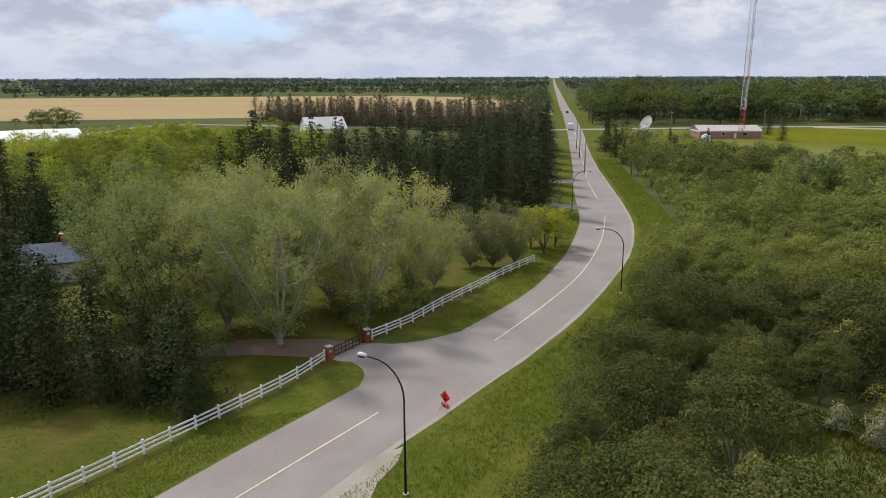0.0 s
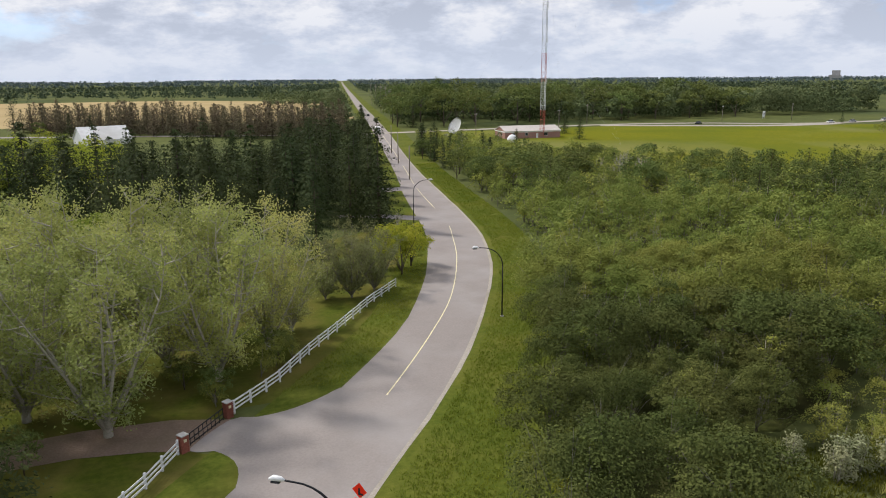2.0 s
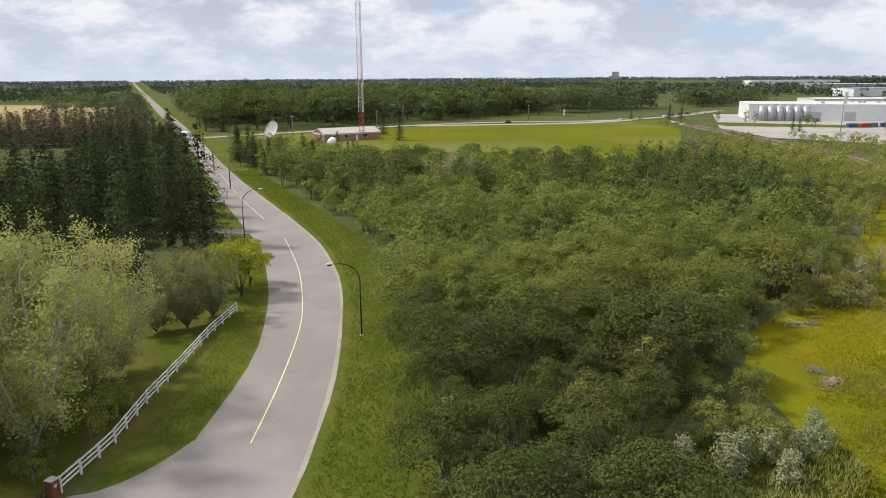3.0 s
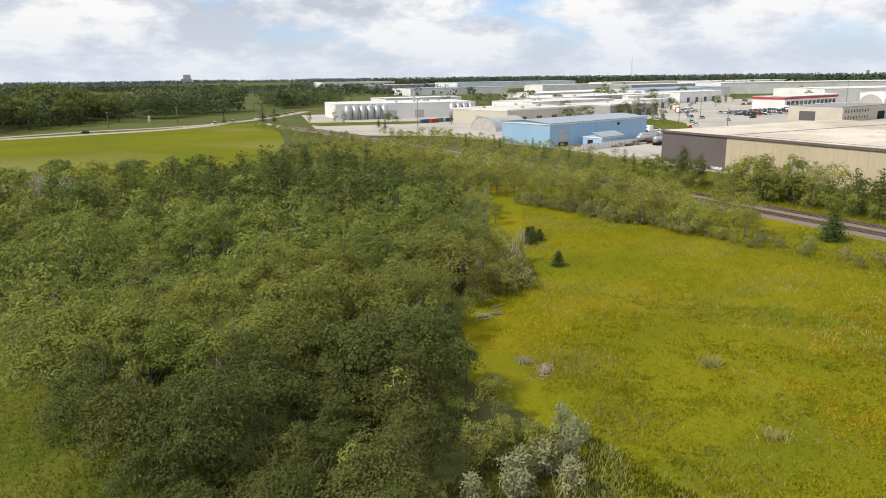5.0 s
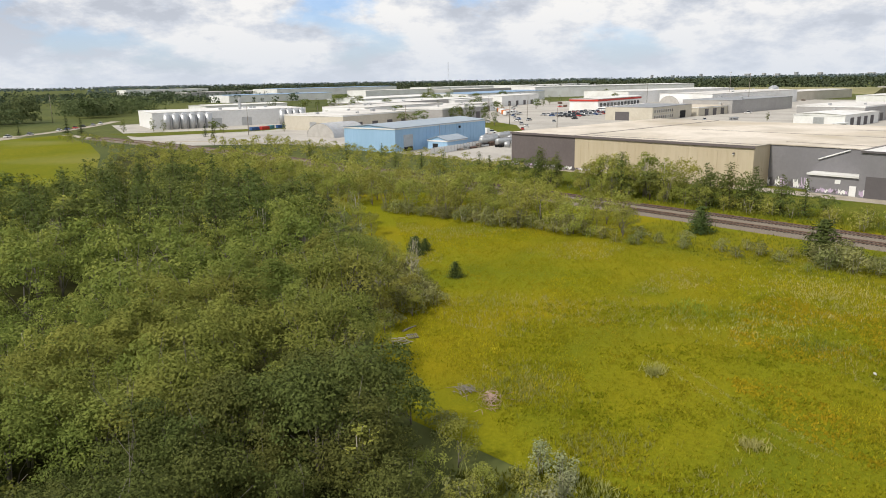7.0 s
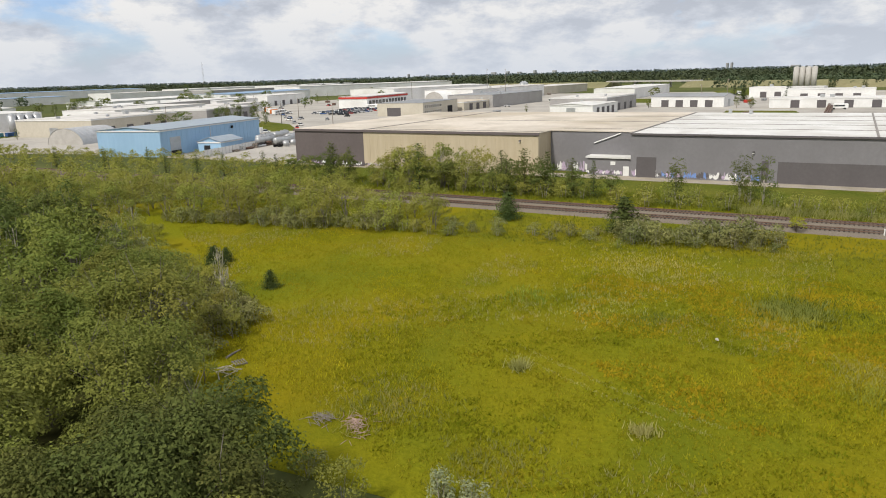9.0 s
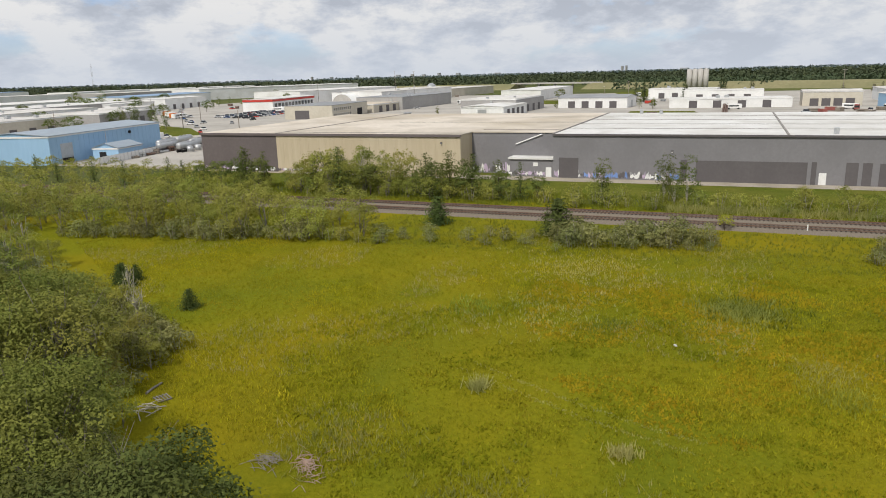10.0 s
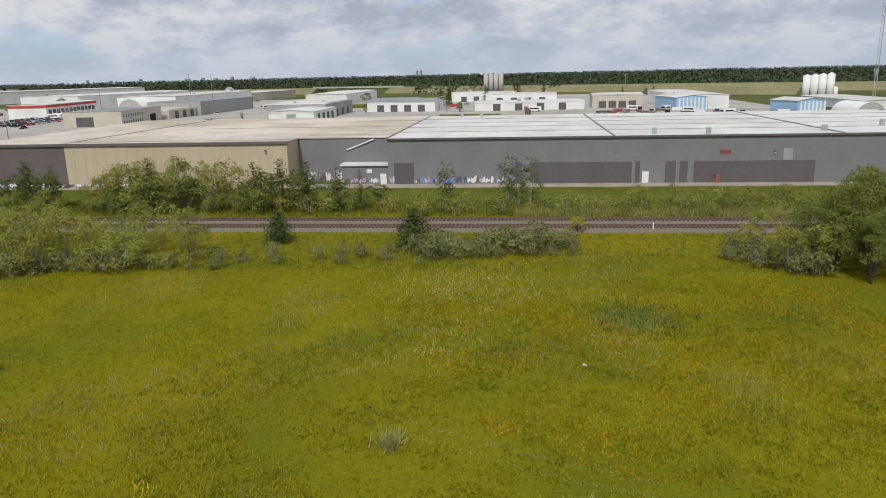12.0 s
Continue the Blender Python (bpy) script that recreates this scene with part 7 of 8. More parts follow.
# name, x, y, turn, along, deep, high, wall, roof, pitch, label
for name, x, y, turn, sx, sy, h, wall, roof, pitch, label, vents in (
    ("works_building", 396, 158, -27, 62, 44, 8.0, M_CREAM, M_FLATROOF, 0, "cream flat-roofed works building behind a blue one", 5),
    ("works_building", 493, 162, -30, 80, 40, 8.5, M_OFFWHITE, M_FLATROOF, 0, "wide off-white works building with a flat roof", 4),
    ("works_building", 470, 118, -27, 50, 36, 7.5, M_BLOCKWALL, M_FLATROOF, 0, "low grey works building with a pale roof", 3),
    ("works_building", 600, 165, -27, 150, 46, 8.5, M_BLOCKWALL, M_ROOFWHITE, 0, "very long low works building with a white roof", 4),
    ("works_building", 690, 205, -27, 120, 46, 9.0, M_OFFWHITE, M_ROOFWHITE, 1.0, "long white metal shed with a low gable", 0),
    ("works_building", 560, 116, -27, 56, 26, 6.5, M_OFFWHITE, M_FLATROOF, 0, "white single-storey works building", 2),
    ("works_building", 640, 128, -27, 60, 30, 7.5, M_OFFWHITE, M_ROOFWHITE, 0.8, "white gabled works shed", 0),
    ("works_building", 700, 92, -27, 70, 34, 9.0, M_OFFWHITE, M_ROOFWHITE, 0.6, "white warehouse beside a street", 2),
    ("works_building", 800, 120, -27, 160, 60, 10, M_OFFWHITE, M_FARBLUE, 0.8, "long white warehouse with a bluish roof", 0),
    ("works_building", 1010, -20, -62, 240, 70, 13, M_OFFWHITE, M_ROOFWHITE, 0.5, "huge white warehouse in the distance", 0),
    ("works_building", 760, -60, -50, 150, 60, 11, M_OFFWHITE, M_ROOFWHITE, 0.8, "long white warehouse with a shallow roof", 0),
    ("works_building", 655, -105, -40, 150, 46, 10.5, M_OFFWHITE, M_FLATROOF, 0.6, "long pale warehouse with a shallow roof", 3),
    ("works_building", 545, -85, -40, 90, 36, 8.5, M_BLOCKWALL, M_GREYROOF, 0, "dull grey warehouse with a flat roof", 3),
    ("works_building", 500, -50, -40, 50, 26, 5.4, M_CREAM, M_ROOFTAN, 0, "low beige works building", 2),
    ("works_building", 432, -118, -40, 62, 34, 8.2, M_BLOCKWALL, M_FLATROOF, 0, "plain grey concrete-block works building", 2),
    ("works_building", 392, -96, -40, 44, 24, 5.6, M_OFFWHITE, M_ROOFWHITE, 0.8, "low white gabled shed behind a warehouse", 1),
    ("works_building", 427, -180, 45, 44, 24, 6.2, M_WHITE, M_GREYROOF, 1.6, "white works building with a grey roof", 0),
    ("works_building", 446, -291, 50.5, 52, 16, 7.2, M_OFFWHITE, M_ROOFWHITE, 0, "long low white works building", 2),
    ("works_building", 371, -235, 55, 66, 22, 5.3, M_OFFWHITE, M_ROOFWHITE, 0, "cream works building with dark loading doors", 2),
    ("works_building", 497, -295, 45, 50, 20, 7.4, M_OFFWHITE, M_ROOFWHITE, 0, "white building with dark loading doors", 1),
    ("works_building", 345, -284, 50.5, 30, 20, 8.0, M_CREAM, M_FLATROOF, 0.8, "beige gabled storage shed", 0),
    ("works_building", 330, -330, -39, 110, 26, 7.6, M_OFFWHITE, M_FLATROOF, 0.6, "long off-white shed behind a yard", 0),
    ("works_building", 236, -356, -39, 80, 26, 4.8, M_OFFWHITE, M_FLATROOF, 0.6, "long off-white shed behind a yard", 0),
    ("works_building", 620, -230, -39, 130, 34, 8, M_OFFWHITE, M_ROOFWHITE, 0.4, "white warehouse below a raised road", 0),
    ("works_building", 760, -190, -45, 140, 40, 8, M_CREAM, M_FLATROOF, 0.4, "pale warehouse below a raised road", 0),
    ("works_building", 560, 300, -40, 70, 34, 8, M_OFFWHITE, M_ROOFWHITE, 0.4, "white building among trees", 0),
    ("works_building", 930, 420, -40, 150, 60, 9, M_OFFWHITE, M_FARBLUE, 0.5, "distant wide building with a blue-grey roof", 0),
    ("works_building", 1330, 470, -40, 260, 90, 12, M_OFFWHITE, M_FARBLUE, 0.5, "distant wide building with a blue roof", 0),
    ("works_building", 1500, 900, -40, 180, 60, 12, M_OFFWHITE, M_ROOFWHITE, 0, "distant pale building on the plain", 0),
    ("works_building", 1250, 640, -40, 160, 50, 9, M_BLOCKWALL, M_FLATROOF, 0, "distant pale building on the plain", 0),
    ("works_building", 1350, 220, -40, 190, 60, 10, M_OFFWHITE, M_ROOFWHITE, 0, "distant wide white warehouse", 0),
    ("works_building", 1150, 300, -40, 150, 50, 9, M_OFFWHITE, M_FLATROOF, 0, "distant wide white warehouse", 0),
    ("works_building", 1000, 160, -40, 110, 50, 11, M_BLOCKWALL, M_FLATROOF, 0, "distant unfinished-looking brown building", 0),
    ("works_building", 1250, 60, -40, 180, 70, 12, M_OFFWHITE, M_ROOFWHITE, 0, "distant wide white warehouse", 0),
):
    doors = [("n" if turn > 0 else "s" if turn > -45 else "w", (k - 1.5) * sx / 5, 4.5, 0.0, 4.2, M_GREYDARK) for k in range(4)] if sx < 80 else ()
    block(name, at(x, y, turn), sx, sy, h, wall, roof, label, group="buildings of the estate", pitch=pitch, vents=vents, doors=doors + [("w", 0, 5, 0.0, 4.4, M_STEEL)] if doors else (), trim=M_OFFWHITE if sx < 70 else None)


def red_band_shop():
    ob = block("motor_home_dealer", at(596, 4, -30), 78, 24, 8.6, M_OFFWHITE, M_ROOFWHITE, "long white dealer building with a red fascia band", "shop", pitch=0.8)
    part("fascia", boxed(-39.2, -12.35, 6.9, 39.2, -12.05, 8.3), M_RED, ob, "red fascia band")
    part("fascia", boxed(-39.35, -12, 6.9, -39.05, 12, 8.3), M_RED, ob, "red fascia band")
    for k in range(12):
        part("shop_window", boxed(-36 + k * 6.1, -12.2, 1.0, -32 + k * 6.1, -12.02, 5.5), M_GLASS, ob)
    return ob


red_band_shop()


def tan_office():
    ob = block("office_building", at(456, -12, -33), 54, 30, 7.6, M_CREAM, M_GREYROOF, "two-storey tan office and workshop with small windows", "office", pitch=0, doors=(("w", 4, 9, 0, 5, M_GREYDARK), ("s", 14, 8, 0, 4.4, M_DARK)))
    for k in range(9):
        for z in (1.0, 4.4):
            win = part("window", side_box("s", 27, 15, -24 + k * 2.9, 1.5, z, z + 1.9, 0.05), M_WHITE, ob)
            part("pane", side_box("s", 27, 15, -24 + k * 2.9, 1.2, z + 0.12, z + 1.75, 0.08), M_GLASS, win)
    return ob


tan_office()


def striped_shed(x, y, turn, sx, sy, h):
    ob = block("striped_shed", at(x, y, turn), sx, sy, h, M_BLUEWALL, M_ROOFWHITE, "blue and white striped steel shed in a works yard", "shed", "striped sheds", pitch=1.2, doors=(("s", sx * 0.36, 4.5, 0, 5, M_DARK),))
    for k in range(int(sx / 2.2)):
        part("stripe", boxed(-sx / 2 + 0.4 + k * 2.2, -sy / 2 - 0.05, 0.2, -sx / 2 + 1.3 + k * 2.2, -sy / 2 + 0.01, h - 0.2), M_OFFWHITE, ob, "white stripe")
    for k in range(int(sy / 2.2)):
        part("stripe", boxed(-sx / 2 - 0.05, -sy / 2 + 0.4 + k * 2.2, 0.2, -sx / 2 + 0.01, -sy / 2 + 1.3 + k * 2.2, h - 0.2), M_OFFWHITE, ob, "white stripe")
    return ob


striped_shed(300, -290, -30, 34, 18, 7.0)
striped_shed(228, -288, -20, 20, 16, 6.4)
quonset("storage_tent", at(206, -302, -35), 13, 24, 5.6, M_WHITE, "white fabric storage tent with a round roof")
quonset("quonset_hut", at(332, 148, -27), 18, 22, 6.5, M_STEEL, "weathered steel quonset hut")
quonset("quonset_hut", at(600, -55, -50), 22, 30, 9.5, M_OFFWHITE, "pale arched storage hall")
quonset("greenhouse", at(-160, 283, 30), 34, 60, 6.2, M_WHITE, "white plastic-covered greenhouse tunnel")
quonset("greenhouse", at(-190, 262, 30), 34, 60, 6.0, M_WHITE, "white plastic-covered greenhouse tunnel")
block("white_hut", at(-152, 304, 10), 12, 6, 4.2, M_WHITE, M_ROOFWHITE, "small white hut beside a greenhouse", "shed", pitch=1.2)
block("white_barn", at(-42, 350, 20), 19, 17, 2.0, M_WHITE, M_ROOFWHITE, "white gabled barn behind dark spruces", "barn", pitch=5.0)

# silos: four grey ones far off, four white ones with a gallery
for k in range(4):
    tank_upright(at(628 + 5.2 * k * 0.6, -414 + 5.2 * k * 0.8), 2.5, 20.5, "tall grey grain silo in a row", "grey silos", M_CONC, 0.8)
for k in range(4):
    tank_upright(at(276 + 4.6 * k * 0.87, -404 + 4.6 * k * 0.49), 2.25, 17.0 - 0.3 * k, "tall white silo in a row", "white silos", M_WHITE, 1.0)
tank_upright(at(276, -410), 1.6, 8.5, "short white silo beside tall ones", "white silos", M_WHITE, 0.8)
for k in range(2):
    tank_upright(at(700 + 7 * k, -150 - 4 * k), 3.2, 12.5, "round steel grain bin", "grain bins", M_STEEL, 2.0)

# tanks round the white building
for k in range(6):
    tank_upright(at(382 + 2.9 * k, 263 - 3.6 * k), 2.1, 8.2)
for k in range(4):
    tank_upright(at(418 + 2.6 * k, 208 - 3.1 * k), 2.0, 8.8)
stk = thing("steel_chimney", at(425, 238), "slim galvanised steel chimney on a roof", "chimney")
part("flue", tubed([(0, 0, 9.2), (0, 0, 16)], [0.9, 0.9], 10), M_STEEL, stk)
r = random.Random(4)
for k in range(9):
    container(at(372 + 5.6 * k + r.uniform(-1, 1), 208 - 3.4 * k + r.uniform(-2, 2), r.uniform(-50, 0)), (M_CARBLUE, M_RED, M_TEAL, M_CARBLUE, M_OFFWHITE)[k % 5], ("blue", "red", "teal", "blue", "white")[k % 5] + " steel yard container on dusty ground")

# yard beside the blue building
for k, (x, y, turn) in enumerate(((281, 70.5, -25), (293, 71.5, -24), (305, 66, -22), (277, 63.5, -30), (292, 60.5, -24))):
    tanker(at(x, y, turn))
for k in range(6):
    tank_upright(at(272 + 4 * k, 63 - 2.4 * k), 1.1, 2.0, "short steel drum tank lying in a yard", "yard drums", M_STEEL, 0.3)
for k in range(8):
    x, y = 262 + 3.6 * k, 80 - 1.9 * k
    stack(at(x, y, r.uniform(-60, 60)), "stack of weathered boards and pipes", (M_WOOD, M_STEEL, M_RUST)[k % 3], rows=1 + k % 2, long=3.5)

# street of the estate, with cars, motor homes and poles
ribbon("estate_road", smooth_line([(330, 40), (410, 34), (520, 60), (640, 72), (800, 60), (1000, 110)], 10), 7.0, 0.05, M_YARD, "wide pale concrete estate street")
ribbon("estate_road", smooth_line([(410, 34), (470, 14), (520, -20)], 10), 16.0, 0.045, M_YARD, "wide pale gravel car yard", "yard")
colours = ((M_OFFWHITE, "white"), (M_CARGREY, "silver"), (M_BLACK, "black"), (M_CARBLUE, "dark blue"), (M_RED, "red"), (M_CARGREY, "silver"), (M_OFFWHITE, "white"))
for row in range(4):
    for k in range(12):
        m, c = colours[r.randrange(7)]
        car(at(478 + 5.4 * k * 0.84 + row * 8.4 - 6, 44 - 5.4 * k * 0.55 + row * 5.5 - 8, 58 + r.uniform(-4, 4)), m, c + " car parked in a crowded yard", r.uniform(4.2, 5.0), r.uniform(1.4, 1.75))
for k in range(9):
    van(at(548 + 9.4 * k * 0.85, 10 - 9.4 * k * 0.5, 60), M_OFFWHITE, "white motor home parked before a dealer building", r.uniform(7, 9.5), 3.1, "motor homes")
for k in range(6):
    van(at(505 + 12 * k, 78 + 2 * k, -20), (M_OFFWHITE, M_ORANGEPAINT, M_OFFWHITE)[k % 3], ("white", "orange", "white")[k % 3] + " lorry body parked along a street", 8.5, 3.2, "parked lorries")
for k in range(26):
    m, c = colours[r.randrange(7)]
    car(at(360 + 22 * k + r.uniform(-6, 6), 52 + r.choice((-9, 9, 12)) + 1.5 * k + r.uniform(-3, 3), r.uniform(-15, 25)), m, c + " car beside a pale street", 4.5)
for k in range(9):
    stack(at(300 + 8.4 * k, -176 - 6.8 * k, -39), "dark stack of long pipes behind a warehouse", M_RUST, rows=3, long=9.0)
for k in range(34):
    x, y = r.uniform(215, 310), r.uniform(-282, -222)
    kind = k % 4
    if kind == 0:
        container(at(x, y, r.uniform(0, 180)), r.choice((M_FADEDRED, M_WOOD, M_OFFWHITE, M_RUST)), "weathered steel skip in a cluttered works yard")
    elif kind == 1:
        stack(at(x, y, r.uniform(0, 180)), "stacked timber and pipes in a works yard", r.choice((M_WOOD, M_MACHINE, M_RUST, M_WOOD)), rows=2, long=5)
    elif kind == 2:
        van(at(x, y, r.uniform(0, 180)), r.choice((M_OFFWHITE, M_GREYDARK, M_OFFWHITE, M_FADEDRED)), "lorry parked in a cluttered works yard", 7.5, 2.9, "yard lorries")
    else:
        car(at(x, y, r.uniform(0, 180)), r.choice(colours)[0], "pickup parked in a cluttered works yard", 5.2, 1.8)

# grass plots and more clutter between the buildings
for k, plot in enumerate((((350, 60), (400, 66), (440, 84), (420, 100), (350, 92)), ((430, 150), (470, 140), (520, 120), (505, 108), (440, 130)), ((300, -150), (330, -140), (372, -170), (350, -196), (300, -168)), ((480, -180), (560, -130), (600, -160), (520, -230), (470, -215)), ((560, -280), (660, -330), (700, -420), (560, -400), (500, -330)), ((640, 20), (760, 30), (860, 10), (850, -20), (660, -10)), ((330, 250), (370, 200), (395, 190), (350, 280)))):
    sheet("grass_plot", plot, 0.036 + 0.004 * k, M_VERGE, "patch of rough grass between works buildings", "grass")
for k in range(120):
    x, y = r.uniform(330, 720), r.uniform(-320, 130)
    if (0.02 * x) % 2 < 1.3 and not any(math.hypot(x - q.location.x, y - q.location.y) < 26 for q in bpy.data.objects if q.name.startswith(("works_building", "office", "motor_home_dealer"))):
        pick = r.randrange(5)
        if pick < 2:
            car(at(x, y, r.uniform(0, 180)), *[(m, c + " car parked beside works buildings") for m, c in [r.choice(colours)]][0], 4.6, 1.6)
        elif pick == 2:
            van(at(x, y, r.uniform(0, 180)), M_OFFWHITE, "white box lorry parked beside works buildings", 8.0, 3.0, "yard lorries")
        elif pick == 3:
            container(at(x, y, r.uniform(0, 180)), r.choice((M_CARBLUE, M_RED, M_OFFWHITE, M_RUST)), "steel container beside works buildings")
        else:
            stack(at(x, y, r.uniform(0, 180)), "stack of goods in a works yard", r.choice((M_WOOD, M_STEEL)), rows=2, long=5)

# traffic on the crossroad and the far road
for x, y, turn, n in ((258, 343, 20, 2), (330, 322, 0, 0), (346, 322, 5, 1), (376, 327, 12, 0), (386, 329, 12, 3), (396, 331, 12, 4), (408, 334, 14, 2), (422, 337, 14, 1), (436, 341, 14, 0)):
    car(at(x, y, turn), colours[n][0], colours[n][1] + " car on the far crossroad", 4.6, 1.6, "cars on the crossroad")
van(at(78.8, 352, 79), M_OFFWHITE, "white box lorry coming along the road", 7.0, 3.3)
car(at(110.5, 505, 79), M_BLACK, "dark car far along the road", 4.6, 1.5, "cars on the road")

for x, y, h, turn, arms in ((61, 262, 10, 80, 0), (55, 232, 10, 80, 0), (48, 196, 9, 80, 0), (117, 470, 19, 10, 2), (126, 515, 20, 10, 2), (137, 572, 20, 10, 2), (150, 640, 20, 10, 2), (170, 740, 20, 10, 2),
                            (244, 430, 18, 30, 1), (205, 372, 11, 30, 1), (289, 361, 9, 30, 1), (330, 350, 10, 30, 1), (455, 390, 19, 40, 2), (120, 328, 10, 30, 1), (500, 480, 18, 30, 2), (170, 340, 10, 30, 1),
                            (404, 70, 12, 0, 1), (452, 62, 12, 0, 1), (500, 90, 12, 0, 1), (560, 96, 12, 0, 1), (352, 44, 11, 0, 1), (340, 196, 14, 0, 1), (360, 120, 13, 0, 1),
                            (620, -95, 27, 30, 1), (552, -93, 26, 30, 1), (310, -296, 14, 30, 1), (352, -300, 20, 30, 1), (520, -260, 14, 30, 1), (470, -210, 12, 0, 1), (700, -40, 18, 0, 1), (740, -260, 16, 0, 0)):
    utility_pole(x, y, h, turn, arms=arms)
wsg = thing("white_sign_board", pose(326, 368, 0, 0, 0, 35), "white sign board on posts beside trees", "sign")
part("board", boxed(-3, -0.15, 1.2, 3, 0.15, 4.6, bevel=0.05), M_WHITE, wsg)
for a in (-2.4, 2.4):
    part("post", boxed(a - 0.12, -0.1, 0, a + 0.12, 0.1, 1.3), M_STEEL, wsg)
part("text_bar", boxed(-1.8, -0.19, 2.6, 1.8, -0.16, 3.2), M_GREYDARK, wsg)
part("radome", tubed([(118, 283, 0), (118, 283, 1.6), (118, 283, 2.8), (118, 283, 3.4)], [1.9, 2.2, 1.5, 0.3], 14), M_WHITE, thing("small_radome", pose(0, 0, 0), "small white round radome beside a track", "radome"), smooth=True)
mk = thing("marker_post", pose(93.2, -26.0, 0), "short white railway marker post in the grass", "marker post")
part("post", tubed([(0, 0, -0.1), (0, 0, 1.3)], [0.11, 0.1], 8), M_WHITE, mk)
mast(213, -331, 60, 0.8, 100, "tall grey lattice mast behind a works yard", guys=False, paint=M_STEEL)


# ---- raised road, hill, skyline ----
def embankment(name, line, half, high, material, label):
    pts = [np.array(p, float) for p in line]
    verts, faces = [], []
    for n, p in enumerate(pts):
        d = pts[min(n + 1, len(pts) - 1)] - pts[max(n - 1, 0)]
        s = np.array((-d[1], d[0])) / np.linalg.norm(d)
        for off, z in ((-half - 2.5 * high, 0), (-half, high), (half, high), (half + 2.5 * high, 0)):
            verts.append((*(p + off * s), z))
    for n in range(len(pts) - 1):
        faces += [(4 * n + j + 1, 4 * n + j, 4 * n + 4 + j, 4 * n + 5 + j) for j in range(3)]
    faces += [(0, 1, 2, 3), (len(verts) - 1, len(verts) - 2, len(verts) - 3, len(verts) - 4)]
    return tagged(link(name, verts, faces, material), label, "embankment", kind="structure")


embankment("raised_road", smooth_line([(1150, 20), (1000, -240), (900, -330)], 20), 8, 7.0, M_HILL, "raised highway embankment with dry grass")
embankment("raised_road", smooth_line([(820, -395), (660, -480), (480, -580), (300, -650), (100, -720)], 20), 8, 7.0, M_HILL, "raised highway embankment with dry grass")
brg = thing("road_bridge", pose(0, 0, 0), "concrete highway overpass on piers", "bridge")
part("deck", slab([(905, -322), (813, -387), (806, -401), (898, -337)], 6.6, 8.4), M_CONC, brg)
for k in range(4):
    part("pier", boxed(880 - 20 * k - 1, -350 - 14 * k - 1, 0, 880 - 20 * k + 1, -350 - 14 * k + 1, 6.7), M_CONC, brg)
embankment("grass_hill", smooth_line([(470, -455), (424, -500), (360, -520)], 10), 10, 6.0, M_HILL, "low hill of dry grass behind a works yard")


def tower_block(x, y, w, d, h, label):
    ob = thing("tower_block", at(x, y, 30), label, "tower block", "skyline")
    part("body", boxed(-w / 2, -d / 2, 0, w / 2, d / 2, h), M_BLOCKWALL, ob)
    for k in range(int(h / 6)):
        part("window_band", boxed(-w / 2 - 0.2, -d / 2 - 0.2, 4 + 6 * k, w / 2 + 0.2, d / 2 + 0.2, 6 + 6 * k), M_BLUEROOF, ob)
    return ob


r = random.Random(12)
for bearing, dist, w, h in ((121.5, 4300, 16, 58), (121.8, 4330, 14, 62), (104.2, 4300, 50, 34), (105.3, 4400, 30, 38), (106.2, 4300, 40, 32), (107.4, 4300, 26, 42), (108.9, 4400, 40, 36), (101, 4400, 20, 40), (99, 4300, 30, 30), (97.5, 4400, 14, 38), (126, 4300, 80, 26), (112, 4400, 60, 28)):
    a = radians(bearing)
    tower_block(40 + dist * math.sin(a), 60 + dist * math.cos(a), w * 0.6, 14, h * 0.6, "distant tower block on the skyline")
hangar = thing("distant_hangar", at(40 + 3300 * math.sin(radians(47.5)), 60 + 3300 * math.cos(radians(47.5)), 40), "long distant hangar building on the plain", "hangar")
part("body", boxed(-75, -20, 0, 40, 20, 20), M_BLOCKWALL, hangar)
part("tower", boxed(40, -15, 0, 62, 15, 38), M_BLOCKWALL, hangar)
mast(40 + 1900 * math.sin(radians(82)), 60 + 1900 * math.cos(radians(82)), 66, 1.6, 100, "distant grey lattice mast on the horizon", guys=False, paint=M_STEEL)


# ---- small things in the meadow ----
r = random.Random(21)
pile = thing("brush_pile", pose(54.5, 50.3, 0), "heap of pale pinkish cut branches in the grass", "brush pile")
for k in range(70):
    a, d = r.uniform(0, 6.28), abs(r.gauss(0, 0.7))
    x, y, z = d * math.cos(a) * 1.5, d * math.sin(a) * 0.9, max(0.05, 0.38 - 0.25 * d + r.uniform(0, 0.12))
    b = r.uniform(0, 6.28)
    part("branch", tubed([(x - 0.4 * math.cos(b), y - 0.4 * math.sin(b), z * 0.7), (x, y, z), (x + 0.4 * math.cos(b), y + 0.4 * math.sin(b), z * 0.6)], [0.022, 0.03, 0.015], 4), M_BRUSH, pile)
heap = thing("brush_pile", pose(55.9, 52.6, 0), "heap of grey weathered branches in the grass", "brush pile")
for k in range(45):
    a, d = r.uniform(0, 6.28), abs(r.gauss(0, 0.55))
    x, y, z = d * math.cos(a) * 1.2, d * math.sin(a) * 1.2, max(0.05, 0.36 - 0.25 * d + r.uniform(0, 0.12))
    b = r.gauss(0.9, 0.5)
    part("branch", tubed([(x - 0.6 * math.cos(b), y - 0.6 * math.sin(b), z * 0.6), (x, y, z), (x + 0.6 * math.cos(b), y + 0.6 * math.sin(b), z * 0.5)], [0.018, 0.024, 0.012], 4), M_TWIG, heap)
pal = thing("broken_pallet", pose(68.3, 59.6, 0.02, 0, 0, 25), "broken grey wooden pallet lying in the grass", "pallet")
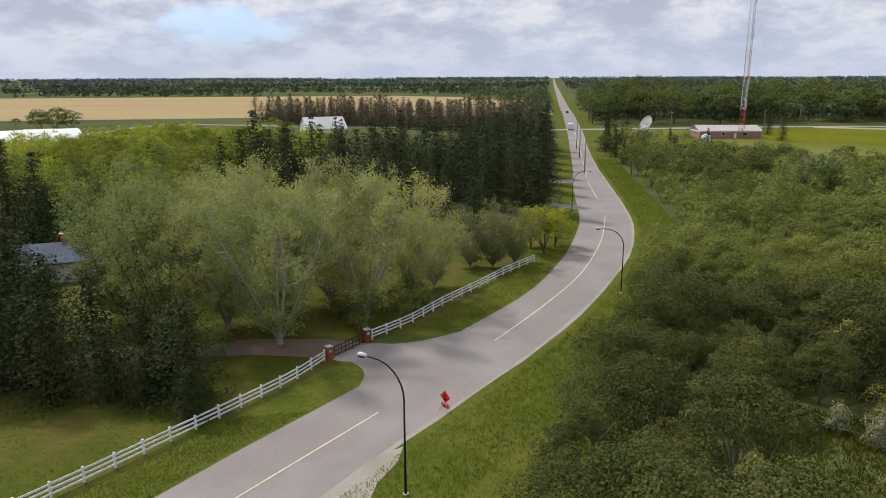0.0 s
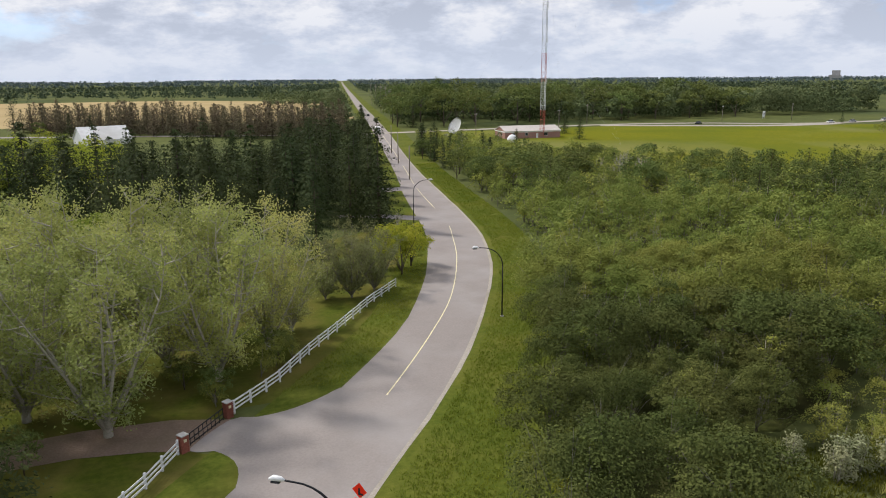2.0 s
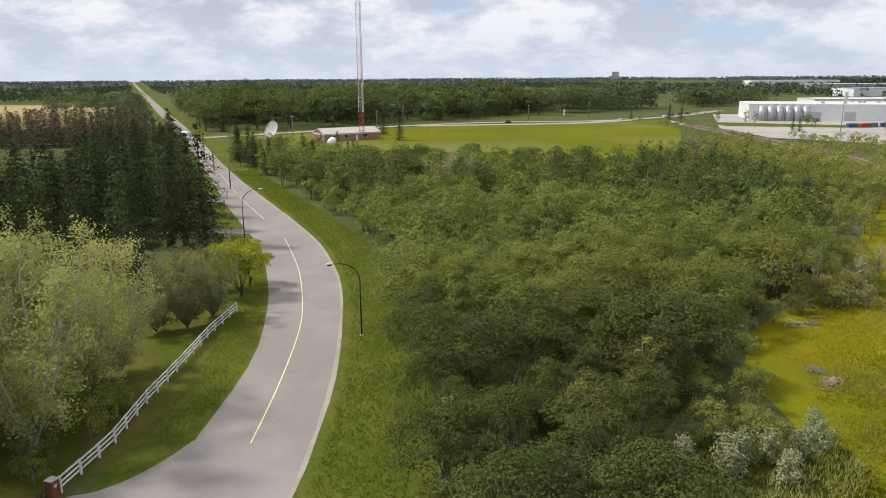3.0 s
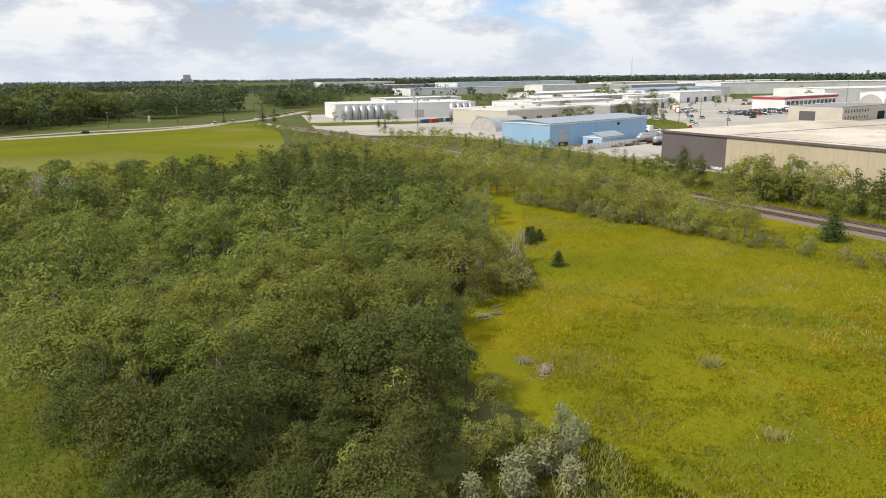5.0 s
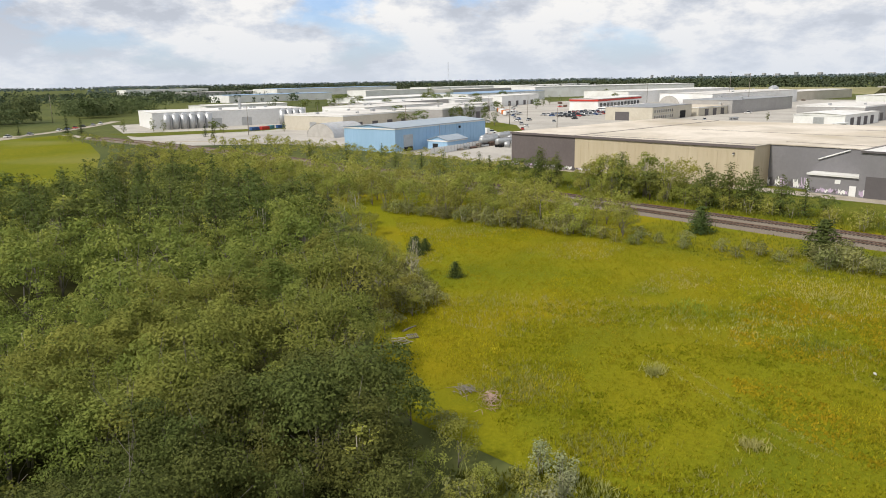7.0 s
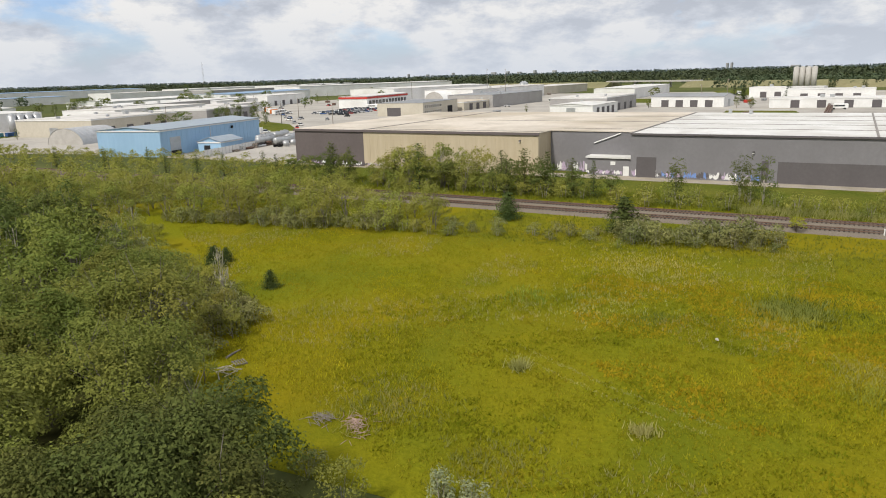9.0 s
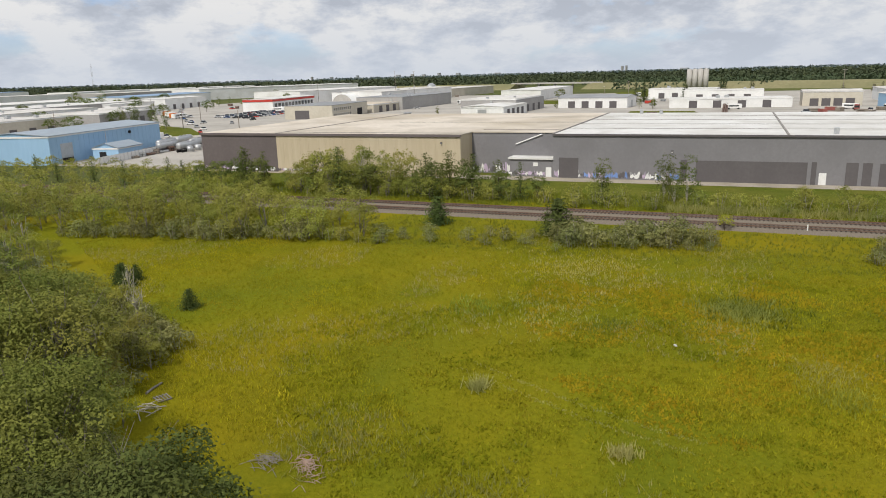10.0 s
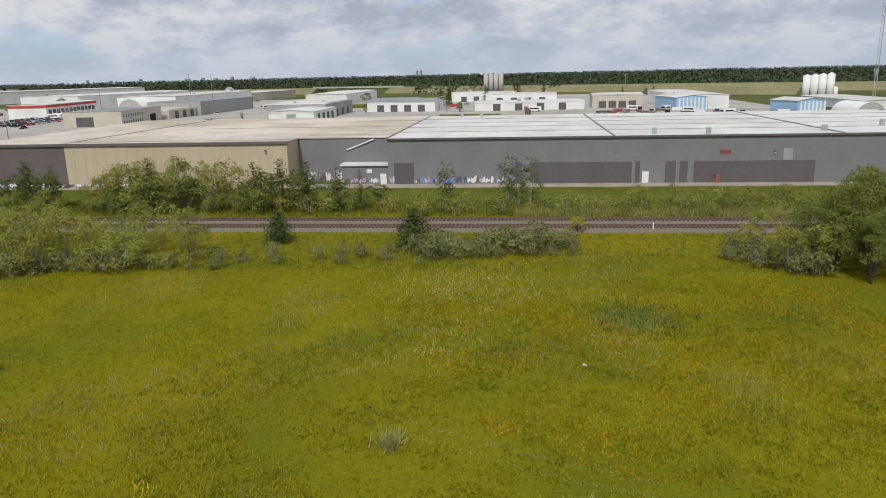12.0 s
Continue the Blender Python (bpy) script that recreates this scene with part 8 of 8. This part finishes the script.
for k in range(5):
    part("slat", boxed(-0.6, -0.5 + 0.24 * k, 0.12, 0.6, -0.4 + 0.24 * k, 0.15), M_TWIG, pal)
for k in range(2):
    part("bearer", boxed(-0.55 + 1.0 * k, -0.52, 0.0, -0.45 + 1.0 * k, 0.58, 0.12), M_TWIG, pal)
log = thing("pale_log", pose(70.5, 60.4, 0.12, 0, 0, -30), "pale weathered log in the grass", "log")
part("stem", tubed([(-1.0, 0, 0), (0, 0.06, 0), (1.0, -0.05, 0)], [0.11, 0.1, 0.08], 7), M_TWIG, log)
for k in range(9):
    bough = thing("dead_bough", pose(66.5 + r.uniform(-0.9, 0.9), 60.6 + r.uniform(-0.6, 0.6), 0.05, 0, r.uniform(-12, 0), r.uniform(0, 360)), "bleached dead bough lying in the grass", "branch", "dead boughs")
    part("stem", tubed([(-0.9, 0, 0.02), (0, 0.08, 0.16), (0.9, -0.05, 0.1)], [0.05, 0.045, 0.02], 5), M_PALEBARK, bough)
    part("twig", tubed([(0, 0.08, 0.16), (0.4, 0.4, 0.35), (0.7, 0.6, 0.3)], [0.03, 0.02, 0.01], 4), M_PALEBARK, bough)
tufts("yellow_flowers", [(65.2 + r.gauss(0, 0.45), 50.8 + r.gauss(0, 0.2)) for _ in range(45)], 0.4, 0.10, M_FLOWER, "clump of bright yellow flowers", 71, 2)
for cx, cy, sx, n, h, m, lab in ((68.6, 6.0, 2.0, 420, 0.7, L_WEED, "grey weeds on a low mound"), (68.2, 5.4, 2.4, 380, 0.6, L_ROUGH, "dark green weeds on a low mound"), (54, 10, 1.6, 200, 0.4, L_WEED, "grey weeds in a damp hollow"), (61.4, 36.2, 0.4, 90, 0.9, L_DRYGRASS, "tall pale grass clump"), (49, 31, 0.5, 90, 0.6, L_DRYGRASS, "tall pale grass clump"), (88, 12, 5.0, 700, 0.4, L_DRYGRASS, "broad patch of pale seeding grass"), (57, 47, 2.2, 260, 0.5, L_WEED, "grey weeds near a brush heap"), (47, 42, 2.0, 200, 0.5, L_WEED, "grey weeds at the wood edge"), (76, 24, 4.0, 300, 0.4, L_DRYGRASS, "thin patch of pale seeding grass"), (46, 0, 0.8, 120, 0.6, L_DRYGRASS, "tall pale grass clump"), (60, -8, 2.0, 260, 0.5, L_BRIGHT, "dark green weed patch"), (50, 12, 1.2, 160, 0.5, L_BRIGHT, "dark green weed patch"), (80, 30, 1.5, 160, 0.5, L_BRIGHT, "dark green weed patch"), (70, 20, 1.2, 120, 0.5, L_BRIGHT, "dark green weed patch")):
    tufts("weed_patch", [(cx + r.gauss(0, sx), cy + r.gauss(0, sx)) for _ in range(n)], h, 0.14, m, lab, 72)
for k, (x, y) in enumerate(((63.1, 17.2),)):
    st = thing("pale_stone", pose(x, y, 0.05, 0, 0, 40 * k), "pale stone lying in meadow grass", "stone", "meadow stones")
    part("rock", tubed([(-0.22, 0, 0.1), (-0.1, 0, 0.14), (0.12, 0.02, 0.15), (0.26, 0, 0.1)], [0.04, 0.1, 0.12, 0.04], 7), M_CONC, st)

# faint wheel marks across the meadow
for gap in (-0.8, 0.8):
    line = []
    for k in range(620):
        u = k / 620
        x, y = 66 - 18 * u - 1.5 * math.sin(3 * u), 35.5 - 9.5 * u
        if r.random() < 0.6:
            line.append((x + 0.45 * gap + r.gauss(0, 0.14), y - 0.9 * gap + r.gauss(0, 0.14)))
    tufts("wheel_mark_grass", line, 0.16, 0.10, L_DRYGRASS, "pale flattened grass of an old wheel mark", 80 + int(gap), 2)
